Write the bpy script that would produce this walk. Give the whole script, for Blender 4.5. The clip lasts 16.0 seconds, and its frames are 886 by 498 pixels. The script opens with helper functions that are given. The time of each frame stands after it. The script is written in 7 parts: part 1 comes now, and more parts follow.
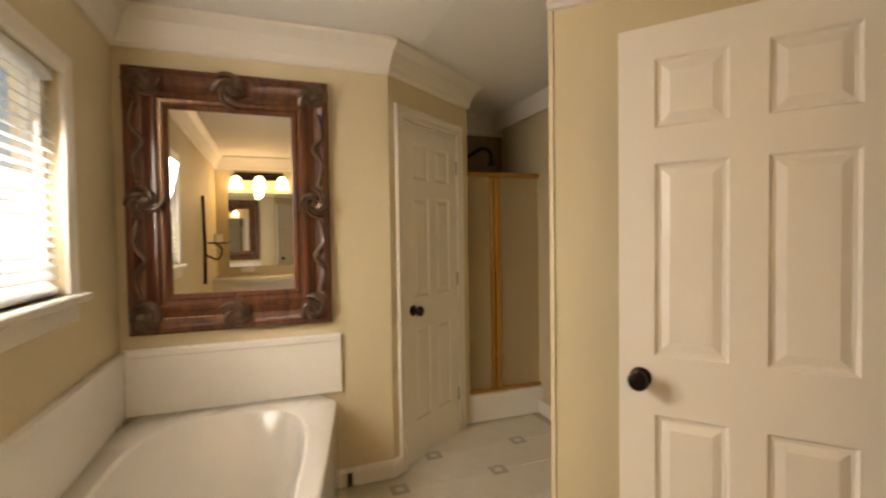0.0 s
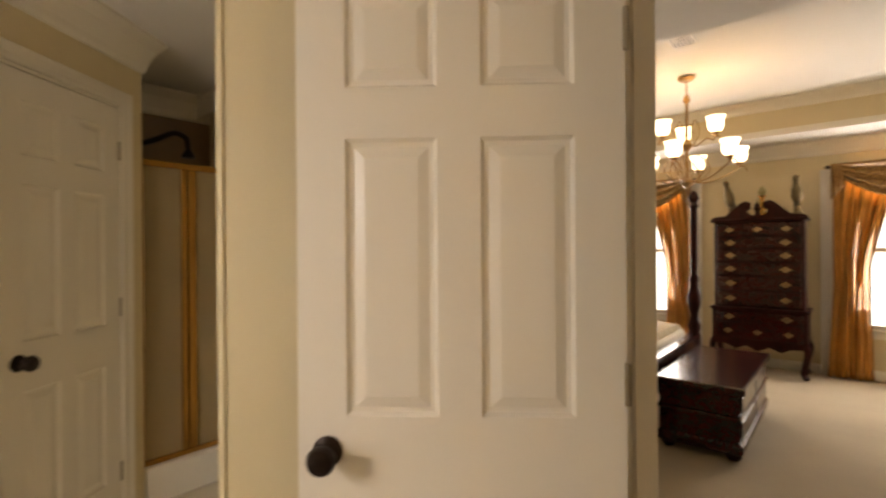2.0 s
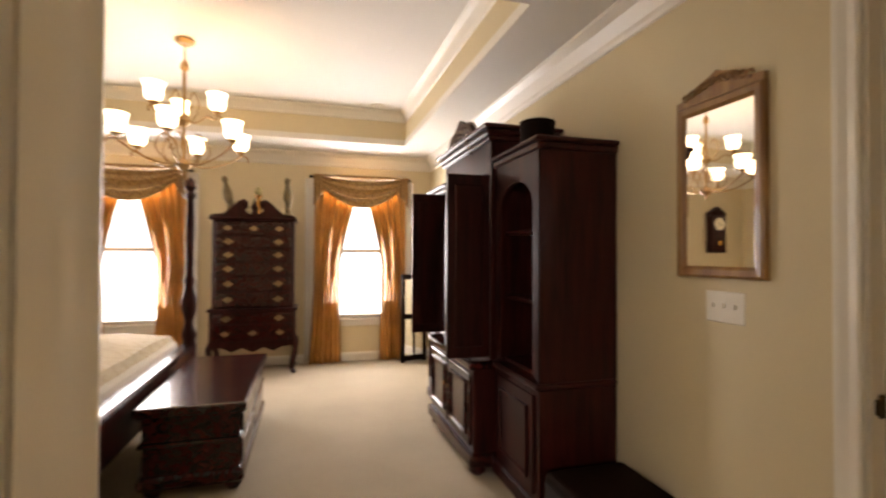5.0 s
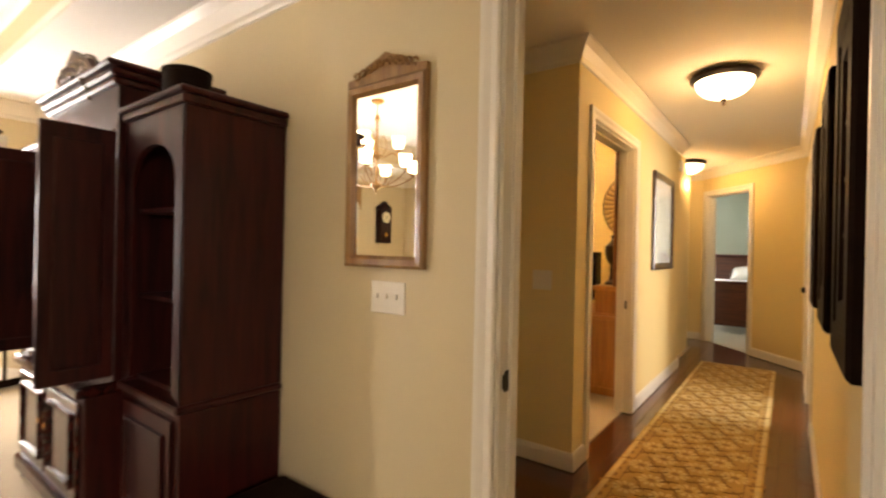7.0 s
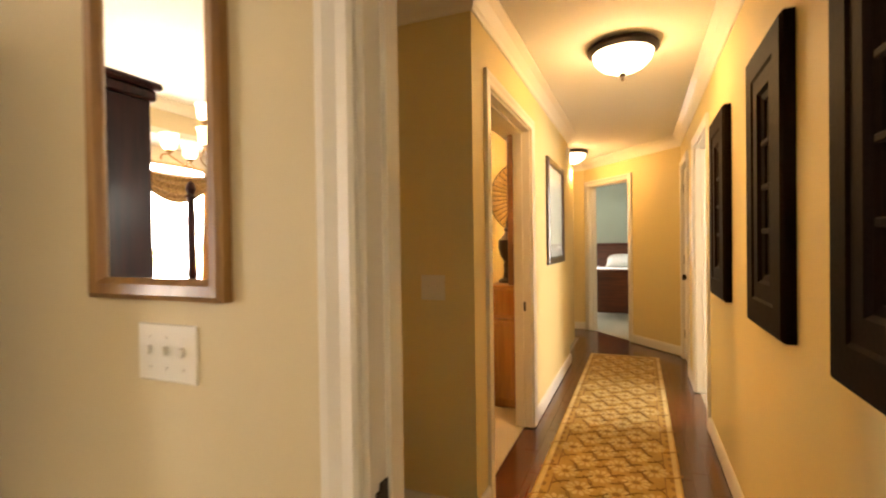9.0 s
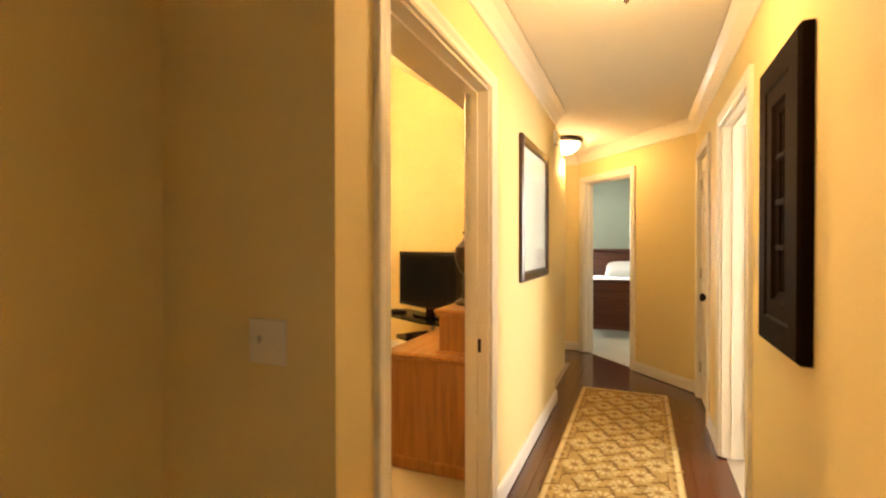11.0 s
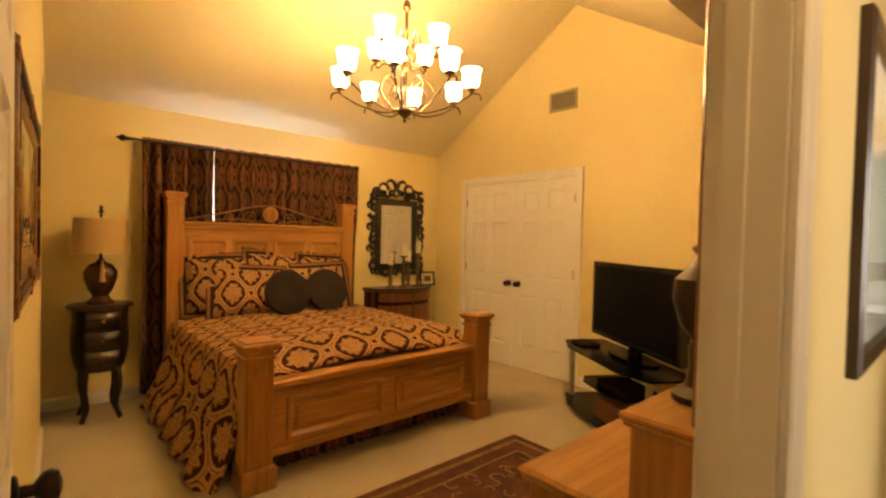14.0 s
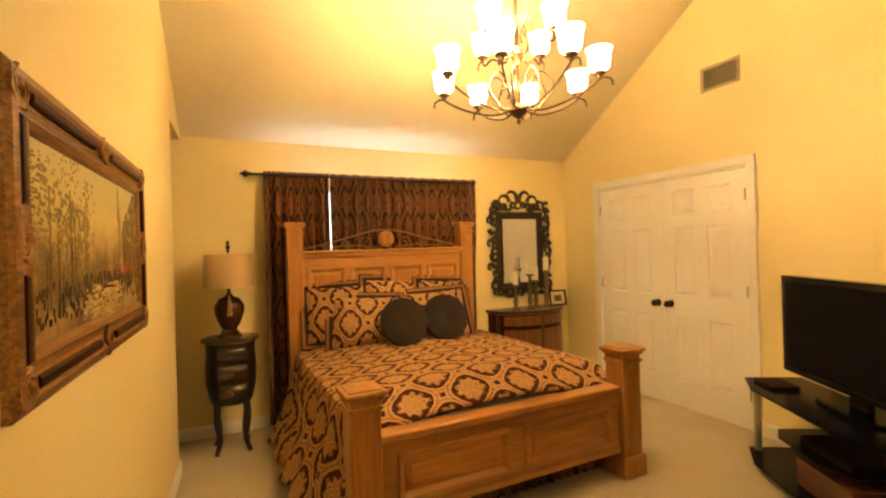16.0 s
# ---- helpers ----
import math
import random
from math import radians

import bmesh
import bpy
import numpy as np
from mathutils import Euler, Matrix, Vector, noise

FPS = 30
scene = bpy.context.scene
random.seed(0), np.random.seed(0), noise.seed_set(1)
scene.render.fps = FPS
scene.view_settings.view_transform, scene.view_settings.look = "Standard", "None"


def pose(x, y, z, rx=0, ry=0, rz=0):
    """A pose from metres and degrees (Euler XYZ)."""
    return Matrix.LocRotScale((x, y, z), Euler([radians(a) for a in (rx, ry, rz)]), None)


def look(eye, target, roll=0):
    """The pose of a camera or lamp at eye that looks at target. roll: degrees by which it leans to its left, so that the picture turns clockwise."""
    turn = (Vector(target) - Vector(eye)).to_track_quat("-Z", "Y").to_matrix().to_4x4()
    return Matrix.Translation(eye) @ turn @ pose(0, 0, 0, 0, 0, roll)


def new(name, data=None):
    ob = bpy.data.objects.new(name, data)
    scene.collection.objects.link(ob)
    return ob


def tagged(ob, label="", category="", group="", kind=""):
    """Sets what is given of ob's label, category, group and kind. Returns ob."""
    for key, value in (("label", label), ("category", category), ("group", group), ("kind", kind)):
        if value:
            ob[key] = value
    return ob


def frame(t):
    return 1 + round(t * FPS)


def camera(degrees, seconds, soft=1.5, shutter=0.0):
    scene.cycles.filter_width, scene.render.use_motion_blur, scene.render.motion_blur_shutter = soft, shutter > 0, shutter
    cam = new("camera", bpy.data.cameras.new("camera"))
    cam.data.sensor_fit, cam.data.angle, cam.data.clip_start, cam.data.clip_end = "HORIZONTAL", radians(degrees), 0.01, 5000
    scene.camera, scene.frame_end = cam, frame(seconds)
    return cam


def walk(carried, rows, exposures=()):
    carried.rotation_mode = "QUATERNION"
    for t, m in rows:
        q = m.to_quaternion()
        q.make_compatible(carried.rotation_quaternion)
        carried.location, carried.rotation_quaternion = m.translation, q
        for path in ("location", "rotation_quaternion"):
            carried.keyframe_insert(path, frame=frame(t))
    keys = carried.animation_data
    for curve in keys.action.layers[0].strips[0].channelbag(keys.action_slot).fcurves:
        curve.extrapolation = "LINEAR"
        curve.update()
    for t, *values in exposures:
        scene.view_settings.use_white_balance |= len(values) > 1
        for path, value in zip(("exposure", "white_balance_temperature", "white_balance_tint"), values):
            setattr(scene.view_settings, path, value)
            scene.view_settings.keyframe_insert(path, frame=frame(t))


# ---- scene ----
cam = camera(86.8, 16.0, soft=2.2, shutter=0.5)
PATH = [
    (0, (0.101, 0.307, 1.358), (0.782, 2.187, 1.302), -0.8),
    (0.5, (0.203, 0.368, 1.336), (1.058, 2.175, 1.292), -0.9),
    (1, (0.304, 0.434, 1.323), (1.375, 2.123, 1.305), -0.8),
    (1.5, (0.442, 0.557, 1.328), (1.755, 2.066, 1.323), -0.5),
    (2, (0.585, 0.634, 1.336), (2.102, 1.937, 1.333), -0.4),
    (2.5, (0.738, 0.664, 1.322), (2.421, 1.744, 1.33), -0.7),
    (3, (0.848, 0.683, 1.319), (2.681, 1.484, 1.351), -0.8),
    (3.2, (0.88, 0.694, 1.314), (2.756, 1.388, 1.353), -0.6),
    (5.3, (1.270, 0.795, 1.225), (3.121, 0.039, 1.256), 0.8),
    (5.5, (1.275, 0.790, 1.216), (3.070, -0.091, 1.252), 1.2),
    (6, (1.323, 0.745, 1.228), (2.955, -0.410, 1.245), 1.2),
    (6.5, (1.382, 0.679, 1.23), (2.79, -0.742, 1.243), 1.2),
    (7, (1.456, 0.561, 1.238), (2.645, -1.047, 1.235), 1.2),
    (7.5, (1.527, 0.437, 1.259), (2.549, -1.283, 1.251), 0.9),
    (8, (1.617, 0.311, 1.269), (2.529, -1.469, 1.257), 0.5),
    (8.5, (1.708, 0.171, 1.259), (2.533, -1.651, 1.243), 0.1),
    (9, (1.742, -0.021, 1.266), (2.513, -1.866, 1.244), -0.8),
    (9.2, (1.746, -0.112, 1.277), (2.516, -1.957, 1.245), -1.1),
    (11.5, (1.792, -1.391, 1.304), (2.588, -3.226, 1.294), 0.7),
    (12, (1.89, -1.663, 1.299), (2.755, -3.466, 1.293), 2.2),
    (12.5, (1.977, -1.868, 1.275), (2.969, -3.604, 1.275), 3.1),
    (13, (2.059, -2.061, 1.266), (3.234, -3.679, 1.251), 3.2),
    (13.5, (2.158, -2.208, 1.311), (3.52, -3.672, 1.278), 2.5),
    (14, (2.232, -2.331, 1.391), (3.727, -3.658, 1.347), 1.4),
    (14.5, (2.338, -2.436, 1.414), (3.921, -3.657, 1.37), 0.0),
    (15, (2.434, -2.533, 1.438), (4.122, -3.606, 1.407), -1.3),
    (15.5, (2.502, -2.607, 1.452), (4.263, -3.556, 1.44), -2.0),
    (16, (2.59, -2.651, 1.466), (4.388, -3.527, 1.467), -1.7),
]
walk(cam, [(r[0], look(*r[1:])) for r in PATH], exposures=[(0, -0.5, 8500, 19), (2, -0.7, 8300, 19), (3.2, -0.72, 8000, 18), (5.5, -0.12, 7300, 22), (6, -0.05, 7300, 21), (7, 0.45, 7800, 20), (9, 0.66, 8200, 19), (11.5, 0.85, 7700, 16), (13, 0.28, 7300, 12), (14, -0.08, 8300, 15), (15, 0.26, 7300, 10), (16, 0.34, 7300, 9)])


# ---- world, sun, large lights ----
world = bpy.data.worlds.new("world")
scene.world = world
world.use_nodes = True
wn = world.node_tree
sky = wn.nodes.new("ShaderNodeTexSky")
sky.sky_type, sky.sun_disc = "NISHITA", False
sky.sun_elevation, sky.sun_rotation = radians(42), radians(60)
wn.links.new(sky.outputs[0], wn.nodes["Background"].inputs[0])
wn.nodes["Background"].inputs[1].default_value = 0.12
sun = new("sun", bpy.data.lights.new("sun", "SUN"))
sun.data.energy, sun.data.angle, sun.data.color = 1.2, radians(10), (1, 0.95, 0.88)
sun.matrix_world = look((20, 12, 22), (4, 0, 0))


def window_and_fill_light(name, m, w, h, watts, color=(0.93, 0.97, 1.0)):
    lamp = new(name, bpy.data.lights.new(name, "AREA"))
    lamp.data.shape, lamp.data.size, lamp.data.size_y, lamp.data.energy, lamp.data.color = "RECTANGLE", w, h, watts, color
    lamp.matrix_world = m


def bulb(name, x, y, z, watts, radius=0.05, color=(1, 0.66, 0.32)):
    lamp = new(name, bpy.data.lights.new(name, "POINT"))
    lamp.data.energy, lamp.data.shadow_soft_size, lamp.data.color = watts, radius, color
    lamp.location = (x, y, z)


window_and_fill_light("window_and_fill_light", look((6.72, 0.20, 1.45), (0, 0.20, 1.2)), 0.75, 1.5, 90)
window_and_fill_light("window_and_fill_light", look((6.72, 2.56, 1.45), (0, 2.56, 1.2)), 0.75, 1.5, 90)
window_and_fill_light("window_and_fill_light", look((-0.62, 1.85, 1.55), (2, 1.85, 1.0)), 0.8, 0.75, 44)
# added fill lamp: the side room has no window, this brightens it
window_and_fill_light("window_and_fill_light", look((-0.9, -4.3, 1.5), (2, -4.3, 1.0)), 0.9, 1.2, 70)
# likewise added: fill for the windowless end bedroom, which is otherwise too dark
window_and_fill_light("window_and_fill_light", look((3.4, -10.2, 1.5), (2.0, -6, 1.2)), 0.9, 1.2, 70)
window_and_fill_light("window_and_fill_light", look((6.81, -4.05, 2.02), (6.45, -4.05, 3.0)), 1.7, 0.05, 6, (0.55, 0.72, 1.0))


# ---- materials ----
def material(name, color, rough=0.5, metal=0.0, spread=0.12, scale=8.0, bump=0.0, fine=120.0, gloss=None, spec=0.5):
    """A plain surface with stains at one scale, grain at another, and fine relief."""
    m = bpy.data.materials.new(name)
    m.use_nodes = True
    t = m.node_tree
    p = t.nodes["Principled BSDF"]
    p.inputs["Roughness"].default_value, p.inputs["Metallic"].default_value = rough, metal
    p.inputs["Specular IOR Level"].default_value = spec
    co = t.nodes.new("ShaderNodeTexCoord")
    big, small = t.nodes.new("ShaderNodeTexNoise"), t.nodes.new("ShaderNodeTexNoise")
    big.inputs["Scale"].default_value, small.inputs["Scale"].default_value = scale / 6, fine
    big.inputs["Detail"].default_value, small.inputs["Detail"].default_value = 5, 3
    for n in (big, small):
        t.links.new(co.outputs["Object"], n.inputs["Vector"])
    mix = t.nodes.new("ShaderNodeMath")
    mix.operation = "MULTIPLY_ADD"
    t.links.new(small.outputs[0], mix.inputs[0])
    mix.inputs[1].default_value = 0.35
    t.links.new(big.outputs[0], mix.inputs[2])
    ramp = t.nodes.new("ShaderNodeValToRGB")
    ramp.color_ramp.elements[0].position, ramp.color_ramp.elements[1].position = 0.4, 0.95
    ramp.color_ramp.elements[0].color = (*[c * (1 - spread) for c in color], 1)
    ramp.color_ramp.elements[1].color = (*[min(1, c * (1 + spread)) for c in color], 1)
    t.links.new(mix.outputs[0], ramp.inputs[0])
    t.links.new(ramp.outputs[0], p.inputs["Base Color"])
    if bump:
        b = t.nodes.new("ShaderNodeBump")
        b.inputs["Strength"].default_value, b.inputs["Distance"].default_value = bump, 0.004
        t.links.new(small.outputs[0], b.inputs["Height"])
        t.links.new(b.outputs[0], p.inputs["Normal"])
    if gloss:
        p.inputs["Coat Weight"].default_value, p.inputs["Coat Roughness"].default_value = gloss
    return m


def wood(name, dark, light, rough=0.35, axis="Z", grain=7.0, coat=0.3, stretch=14.0, spec=0.4):
    m = bpy.data.materials.new(name)
    m.use_nodes = True
    t = m.node_tree
    p = t.nodes["Principled BSDF"]
    p.inputs["Roughness"].default_value = rough
    p.inputs["Coat Weight"].default_value, p.inputs["Coat Roughness"].default_value = coat, 0.12
    p.inputs["Specular IOR Level"].default_value = spec
    co, mp, n, info = (t.nodes.new(k) for k in ("ShaderNodeTexCoord", "ShaderNodeMapping", "ShaderNodeTexNoise", "ShaderNodeObjectInfo"))
    sc = {"X": (1, stretch, stretch), "Y": (stretch, 1, stretch), "Z": (stretch, stretch, 1)}[axis]
    mp.inputs["Scale"].default_value = sc
    t.links.new(co.outputs["Object"], mp.inputs[0])
    t.links.new(info.outputs["Random"], mp.inputs["Location"])
    n.inputs["Scale"].default_value, n.inputs["Detail"].default_value, n.inputs["Distortion"].default_value = grain / 3, 7, 0.7
    t.links.new(mp.outputs[0], n.inputs["Vector"])
    ramp = t.nodes.new("ShaderNodeValToRGB")
    ramp.color_ramp.elements[0].position, ramp.color_ramp.elements[1].position = 0.33, 0.72
    ramp.color_ramp.elements[0].color, ramp.color_ramp.elements[1].color = (*dark, 1), (*light, 1)
    t.links.new(n.outputs[0], ramp.inputs[0])
    t.links.new(ramp.outputs[0], p.inputs["Base Color"])
    b = t.nodes.new("ShaderNodeBump")
    b.inputs["Strength"].default_value, b.inputs["Distance"].default_value = 0.12, 0.002
    t.links.new(n.outputs[0], b.inputs["Height"])
    t.links.new(b.outputs[0], p.inputs["Normal"])
    return m


def glowing(name, color, strength):
    m = material(name, color, 0.4)
    p = m.node_tree.nodes["Principled BSDF"]
    p.inputs["Emission Color"].default_value, p.inputs["Emission Strength"].default_value = (*color, 1), strength
    return m


def glass_sheet(name, color=(0.9, 0.92, 0.9), rough=0.05, alpha=0.15):
    """Clear or frosted sheet glass: a thin pane that lets most light pass and mirrors the rest."""
    m = bpy.data.materials.new(name)
    m.use_nodes = True
    t = m.node_tree
    p = t.nodes["Principled BSDF"]
    p.inputs["Base Color"].default_value, p.inputs["Roughness"].default_value = (*color, 1), rough
    p.inputs["Transmission Weight"].default_value, p.inputs["IOR"].default_value = 1 - alpha, 1.1
    return m


def damask(name, ground, figure, line, size, rough=0.85):
    """Woven damask: rows of ogee medallions with dark outlines and leafy fill."""
    m = bpy.data.materials.new(name)
    m.use_nodes = True
    t = m.node_tree
    p = t.nodes["Principled BSDF"]
    p.inputs["Roughness"].default_value = rough
    p.inputs["Specular IOR Level"].default_value = 0.15
    uv = t.nodes.new("ShaderNodeUVMap")

    def node(op, a, b=None, c=None):
        n = t.nodes.new("ShaderNodeMath")
        n.operation = op
        for i, v in enumerate((a, b, c)):
            if v is None:
                continue
            if isinstance(v, (int, float)):
                n.inputs[i].default_value = v
            else:
                t.links.new(v, n.inputs[i])
        return n.outputs[0]

    mp = t.nodes.new("ShaderNodeMapping")
    mp.inputs["Rotation"].default_value = (0, 0, 0.7854)
    pre = t.nodes.new("ShaderNodeMapping")
    pre.inputs["Scale"].default_value = (1.0, 0.8, 1)
    t.links.new(uv.outputs[0], pre.inputs[0])
    mp.inputs["Scale"].default_value = (1 / size, 1 / size, 1)
    t.links.new(pre.outputs[0], mp.inputs[0])
    vor = t.nodes.new("ShaderNodeTexVoronoi")
    vor.voronoi_dimensions, vor.distance = "2D", "MINKOWSKI"
    vor.inputs["Exponent"].default_value = 3.0
    vor.inputs["Scale"].default_value, vor.inputs["Randomness"].default_value = 1.0, 0.0
    t.links.new(mp.outputs[0], vor.inputs["Vector"])
    off = t.nodes.new("ShaderNodeVectorMath")
    off.operation = "SUBTRACT"
    t.links.new(mp.outputs[0], off.inputs[0])
    t.links.new(vor.outputs["Position"], off.inputs[1])
    sep = t.nodes.new("ShaderNodeSeparateXYZ")
    t.links.new(off.outputs[0], sep.inputs[0])
    turn = node("ARCTAN2", sep.outputs[1], sep.outputs[0])
    noise_ = t.nodes.new("ShaderNodeTexNoise")
    noise_.inputs["Scale"].default_value, noise_.inputs["Detail"].default_value = 9 / size, 3
    t.links.new(uv.outputs[0], noise_.inputs["Vector"])
    ripple = node("MULTIPLY_ADD", node("SINE", node("MULTIPLY", turn, 9.0)), 0.035, vor.outputs["Distance"])
    rad = node("MULTIPLY_ADD", noise_.outputs[0], 0.16, ripple)
    flower = node("MULTIPLY", node("LESS_THAN", rad, 0.395), node("GREATER_THAN", node("ABSOLUTE", node("SINE", node("MULTIPLY", rad, 34.0))), 0.30))
    flat = node("MULTIPLY_ADD", noise_.outputs[0], 0.06, vor.outputs["Distance"])
    band = node("MULTIPLY", node("GREATER_THAN", flat, 0.455), node("LESS_THAN", flat, 0.60))
    vein = node("GREATER_THAN", node("ABSOLUTE", node("SUBTRACT", flat, 0.53)), 0.007)
    fig = node("MAXIMUM", node("MULTIPLY", band, vein), flower)
    mix1, mix2 = t.nodes.new("ShaderNodeMix"), t.nodes.new("ShaderNodeMix")
    for mx in (mix1, mix2):
        mx.data_type = "RGBA"
    mix1.inputs[6].default_value, mix1.inputs[7].default_value = (*ground, 1), (*figure, 1)
    t.links.new(fig, mix1.inputs[0])
    weave = t.nodes.new("ShaderNodeTexNoise")
    weave.inputs["Scale"].default_value = 220
    t.links.new(uv.outputs[0], weave.inputs["Vector"])
    t.links.new(node("MULTIPLY", weave.outputs[0], 0.22), mix2.inputs[0])
    t.links.new(mix1.outputs[2], mix2.inputs[6])
    mix2.inputs[7].default_value = (*line, 1)
    t.links.new(mix2.outputs[2], p.inputs["Base Color"])
    return m


WALL = material("cream_wall_paint", (0.66, 0.56, 0.36), 0.6, spread=0.035, scale=5, bump=0.10, fine=260)
WALL2 = material("gold_wall_paint", (0.76, 0.62, 0.31), 0.6, spread=0.035, scale=5, bump=0.10, fine=260)
CEIL = material("ceiling_paint", (0.78, 0.76, 0.72), 0.75, spread=0.03, scale=6, bump=0.35, fine=90)
TRIM = material("white_trim_paint", (0.78, 0.74, 0.66), 0.35, spread=0.02, scale=6, bump=0.012)
DOOR = material("white_door_paint", (0.80, 0.76, 0.68), 0.38, spread=0.03, scale=7, bump=0.05, fine=180)
CARPET = material("beige_carpet", (0.46, 0.39, 0.29), 0.95, spread=0.12, scale=9, bump=0.9, fine=420, spec=0.1)
MAHOG = wood("dark_mahogany", (0.010, 0.0015, 0.0012), (0.040, 0.0055, 0.0035), 0.42, coat=0.05, spec=0.12)
MAHOGX = wood("dark_mahogany_along", (0.012, 0.0018, 0.0014), (0.050, 0.0065, 0.004), 0.24, axis="X", coat=0.3, spec=0.25)
PINE = wood("honey_pine", (0.29, 0.125, 0.032), (0.42, 0.195, 0.055), 0.4, axis="Z")
PINEY = wood("honey_pine_across", (0.34, 0.155, 0.044), (0.47, 0.23, 0.07), 0.4, axis="Y")
BRONZE = material("oiled_bronze", (0.022, 0.014, 0.011), 0.38, 0.8, spread=0.3)
BRASS = material("aged_brass", (0.46, 0.25, 0.07), 0.22, 1.0, spread=0.2)
NICKEL = material("satin_nickel", (0.42, 0.38, 0.32), 0.35, 1.0)
BLACK = material("black_painted_wood", (0.011, 0.005, 0.003), 0.6, spread=0.4, bump=0.15, fine=60, spec=0.04)
MIRROR = material("silvered_glass", (0.92, 0.92, 0.90), 0.01, 1.0, spread=0.0)
GLASS = glass_sheet("clear_glass")
ACRYL = material("white_acrylic", (0.80, 0.77, 0.70), 0.12, spread=0.02, gloss=(0.4, 0.05))
PLATE = material("switch_plate_plastic", (0.78, 0.74, 0.65), 0.35, spread=0.02)


# ---- building blocks ----
def part(name, bm, mat, parent, label="", smooth=False):
    me = bpy.data.meshes.new(name)
    bmesh.ops.recalc_face_normals(bm, faces=bm.faces)
    bm.to_mesh(me)
    bm.free()
    me.materials.append(mat)
    if smooth:
        me.shade_smooth()
        me.set_sharp_from_angle(angle=radians(38))
    ob = new(name, me)
    ob.parent = parent
    if label:
        tagged(ob, label)
    return ob


def thing(name, m, label, category, group="", kind=""):
    ob = new(name)
    ob.empty_display_size = 0.1
    ob.matrix_world = m
    return tagged(ob, label, category, group, kind)


def structure(name, bm, mat, label, category, m=None, smooth=False):
    ob = part(name, bm, mat, None, "", smooth)
    if m is not None:
        ob.matrix_world = m
    return tagged(ob, label, category, "", "structure")


def box(x0, x1, y0, y1, z0, z1, bevel=0.0, bm=None, segments=1):
    """A block, its edges rounded off, added to bm."""
    bm = bm or bmesh.new()
    made = bmesh.ops.create_cube(bm, size=1.0, matrix=Matrix.Translation(((x0 + x1) / 2, (y0 + y1) / 2, (z0 + z1) / 2)) @ Matrix.Diagonal((abs(x1 - x0), abs(y1 - y0), abs(z1 - z0), 1)))
    if bevel:
        edges = list({e for v in made["verts"] for e in v.link_edges})
        bmesh.ops.bevel(bm, geom=edges, offset=bevel, segments=segments, affect="EDGES", profile=0.5)
    return bm


def lathe(profile, steps=24, bm=None, m=None):
    """A turned body from (radius, height) pairs."""
    bm = bm or bmesh.new()
    m = m or Matrix()
    rings = []
    for r, z in profile:
        r = max(r, 0.0004)
        rings.append([bm.verts.new(m @ Vector((r * math.cos(2 * math.pi * i / steps), r * math.sin(2 * math.pi * i / steps), z))) for i in range(steps)])
    for a, b in zip(rings, rings[1:]):
        for i in range(steps):
            bm.faces.new((a[i], a[(i + 1) % steps], b[(i + 1) % steps], b[i]))
    bm.faces.new(rings[0][::-1])
    bm.faces.new(rings[-1])
    return bm


def smooth_line(points, n=8):
    """Catmull-Rom through the points."""
    p = [Vector(q) for q in points]
    p = [2 * p[0] - p[1]] + p + [2 * p[-1] - p[-2]]
    out = []
    for i in range(1, len(p) - 2):
        for k in range(n):
            s = k / n
            out.append(0.5 * (2 * p[i] + (p[i + 1] - p[i - 1]) * s + (2 * p[i - 1] - 5 * p[i] + 4 * p[i + 1] - p[i + 2]) * s * s + (3 * p[i] - p[i - 1] - 3 * p[i + 1] + p[i + 2]) * s ** 3))
    return out + [p[-2]]


def tube(points, r, steps=8, bm=None, taper=1.0):
    bm = bm or bmesh.new()
    pts = [Vector(q) for q in points]
    rings, side = [], None
    for i, q in enumerate(pts):
        d = (pts[min(i + 1, len(pts) - 1)] - pts[max(i - 1, 0)]).normalized()
        if side is None:
            side = d.cross(Vector((0.3, 0.5, 0.81))).normalized()
        side = (side - d * side.dot(d)).normalized()
        up = d.cross(side)
        rr = r * (1 + (taper - 1) * i / max(1, len(pts) - 1))
        rings.append([bm.verts.new(q + rr * (math.cos(2 * math.pi * k / steps) * side + math.sin(2 * math.pi * k / steps) * up)) for k in range(steps)])
    for a, b in zip(rings, rings[1:]):
        for i in range(steps):
            bm.faces.new((a[i], a[(i + 1) % steps], b[(i + 1) % steps], b[i]))
    bm.faces.new(rings[0][::-1])
    bm.faces.new(rings[-1])
    return bm


def sweep(path, profile, put=lambda u, v, w: (u, v, w), closed=False, bm=None):
    """A moulding: profile pairs (offset to the path's left, height w) carried along a path in one plane, mitred at its corners."""
    bm = bm or bmesh.new()
    n = len(path)
    rows = []
    for i in range(n):
        p = Vector(path[i])
        a = Vector(path[i - 1]) if i or closed else None
        b = Vector(path[(i + 1) % n]) if i < n - 1 or closed else None
        n1 = Vector((-(p - a).y, (p - a).x)).normalized() if a is not None else None
        n2 = Vector((-(b - p).y, (b - p).x)).normalized() if b is not None else None
        if n1 is None:
            mit = n2
        elif n2 is None:
            mit = n1
        else:
            mit = (n1 + n2) / max(0.2, 1 + n1.dot(n2))
        rows.append([bm.verts.new(put(*(p + mit * o), w)) for o, w in profile])
    k = len(profile)
    for i in range(n if closed else n - 1):
        a, b = rows[i], rows[(i + 1) % n]
        for j in range(k):
            bm.faces.new((a[j], a[(j + 1) % k], b[(j + 1) % k], b[j]))
    if not closed:
        bm.faces.new(rows[0][::-1])
        bm.faces.new(rows[-1])
    return bm


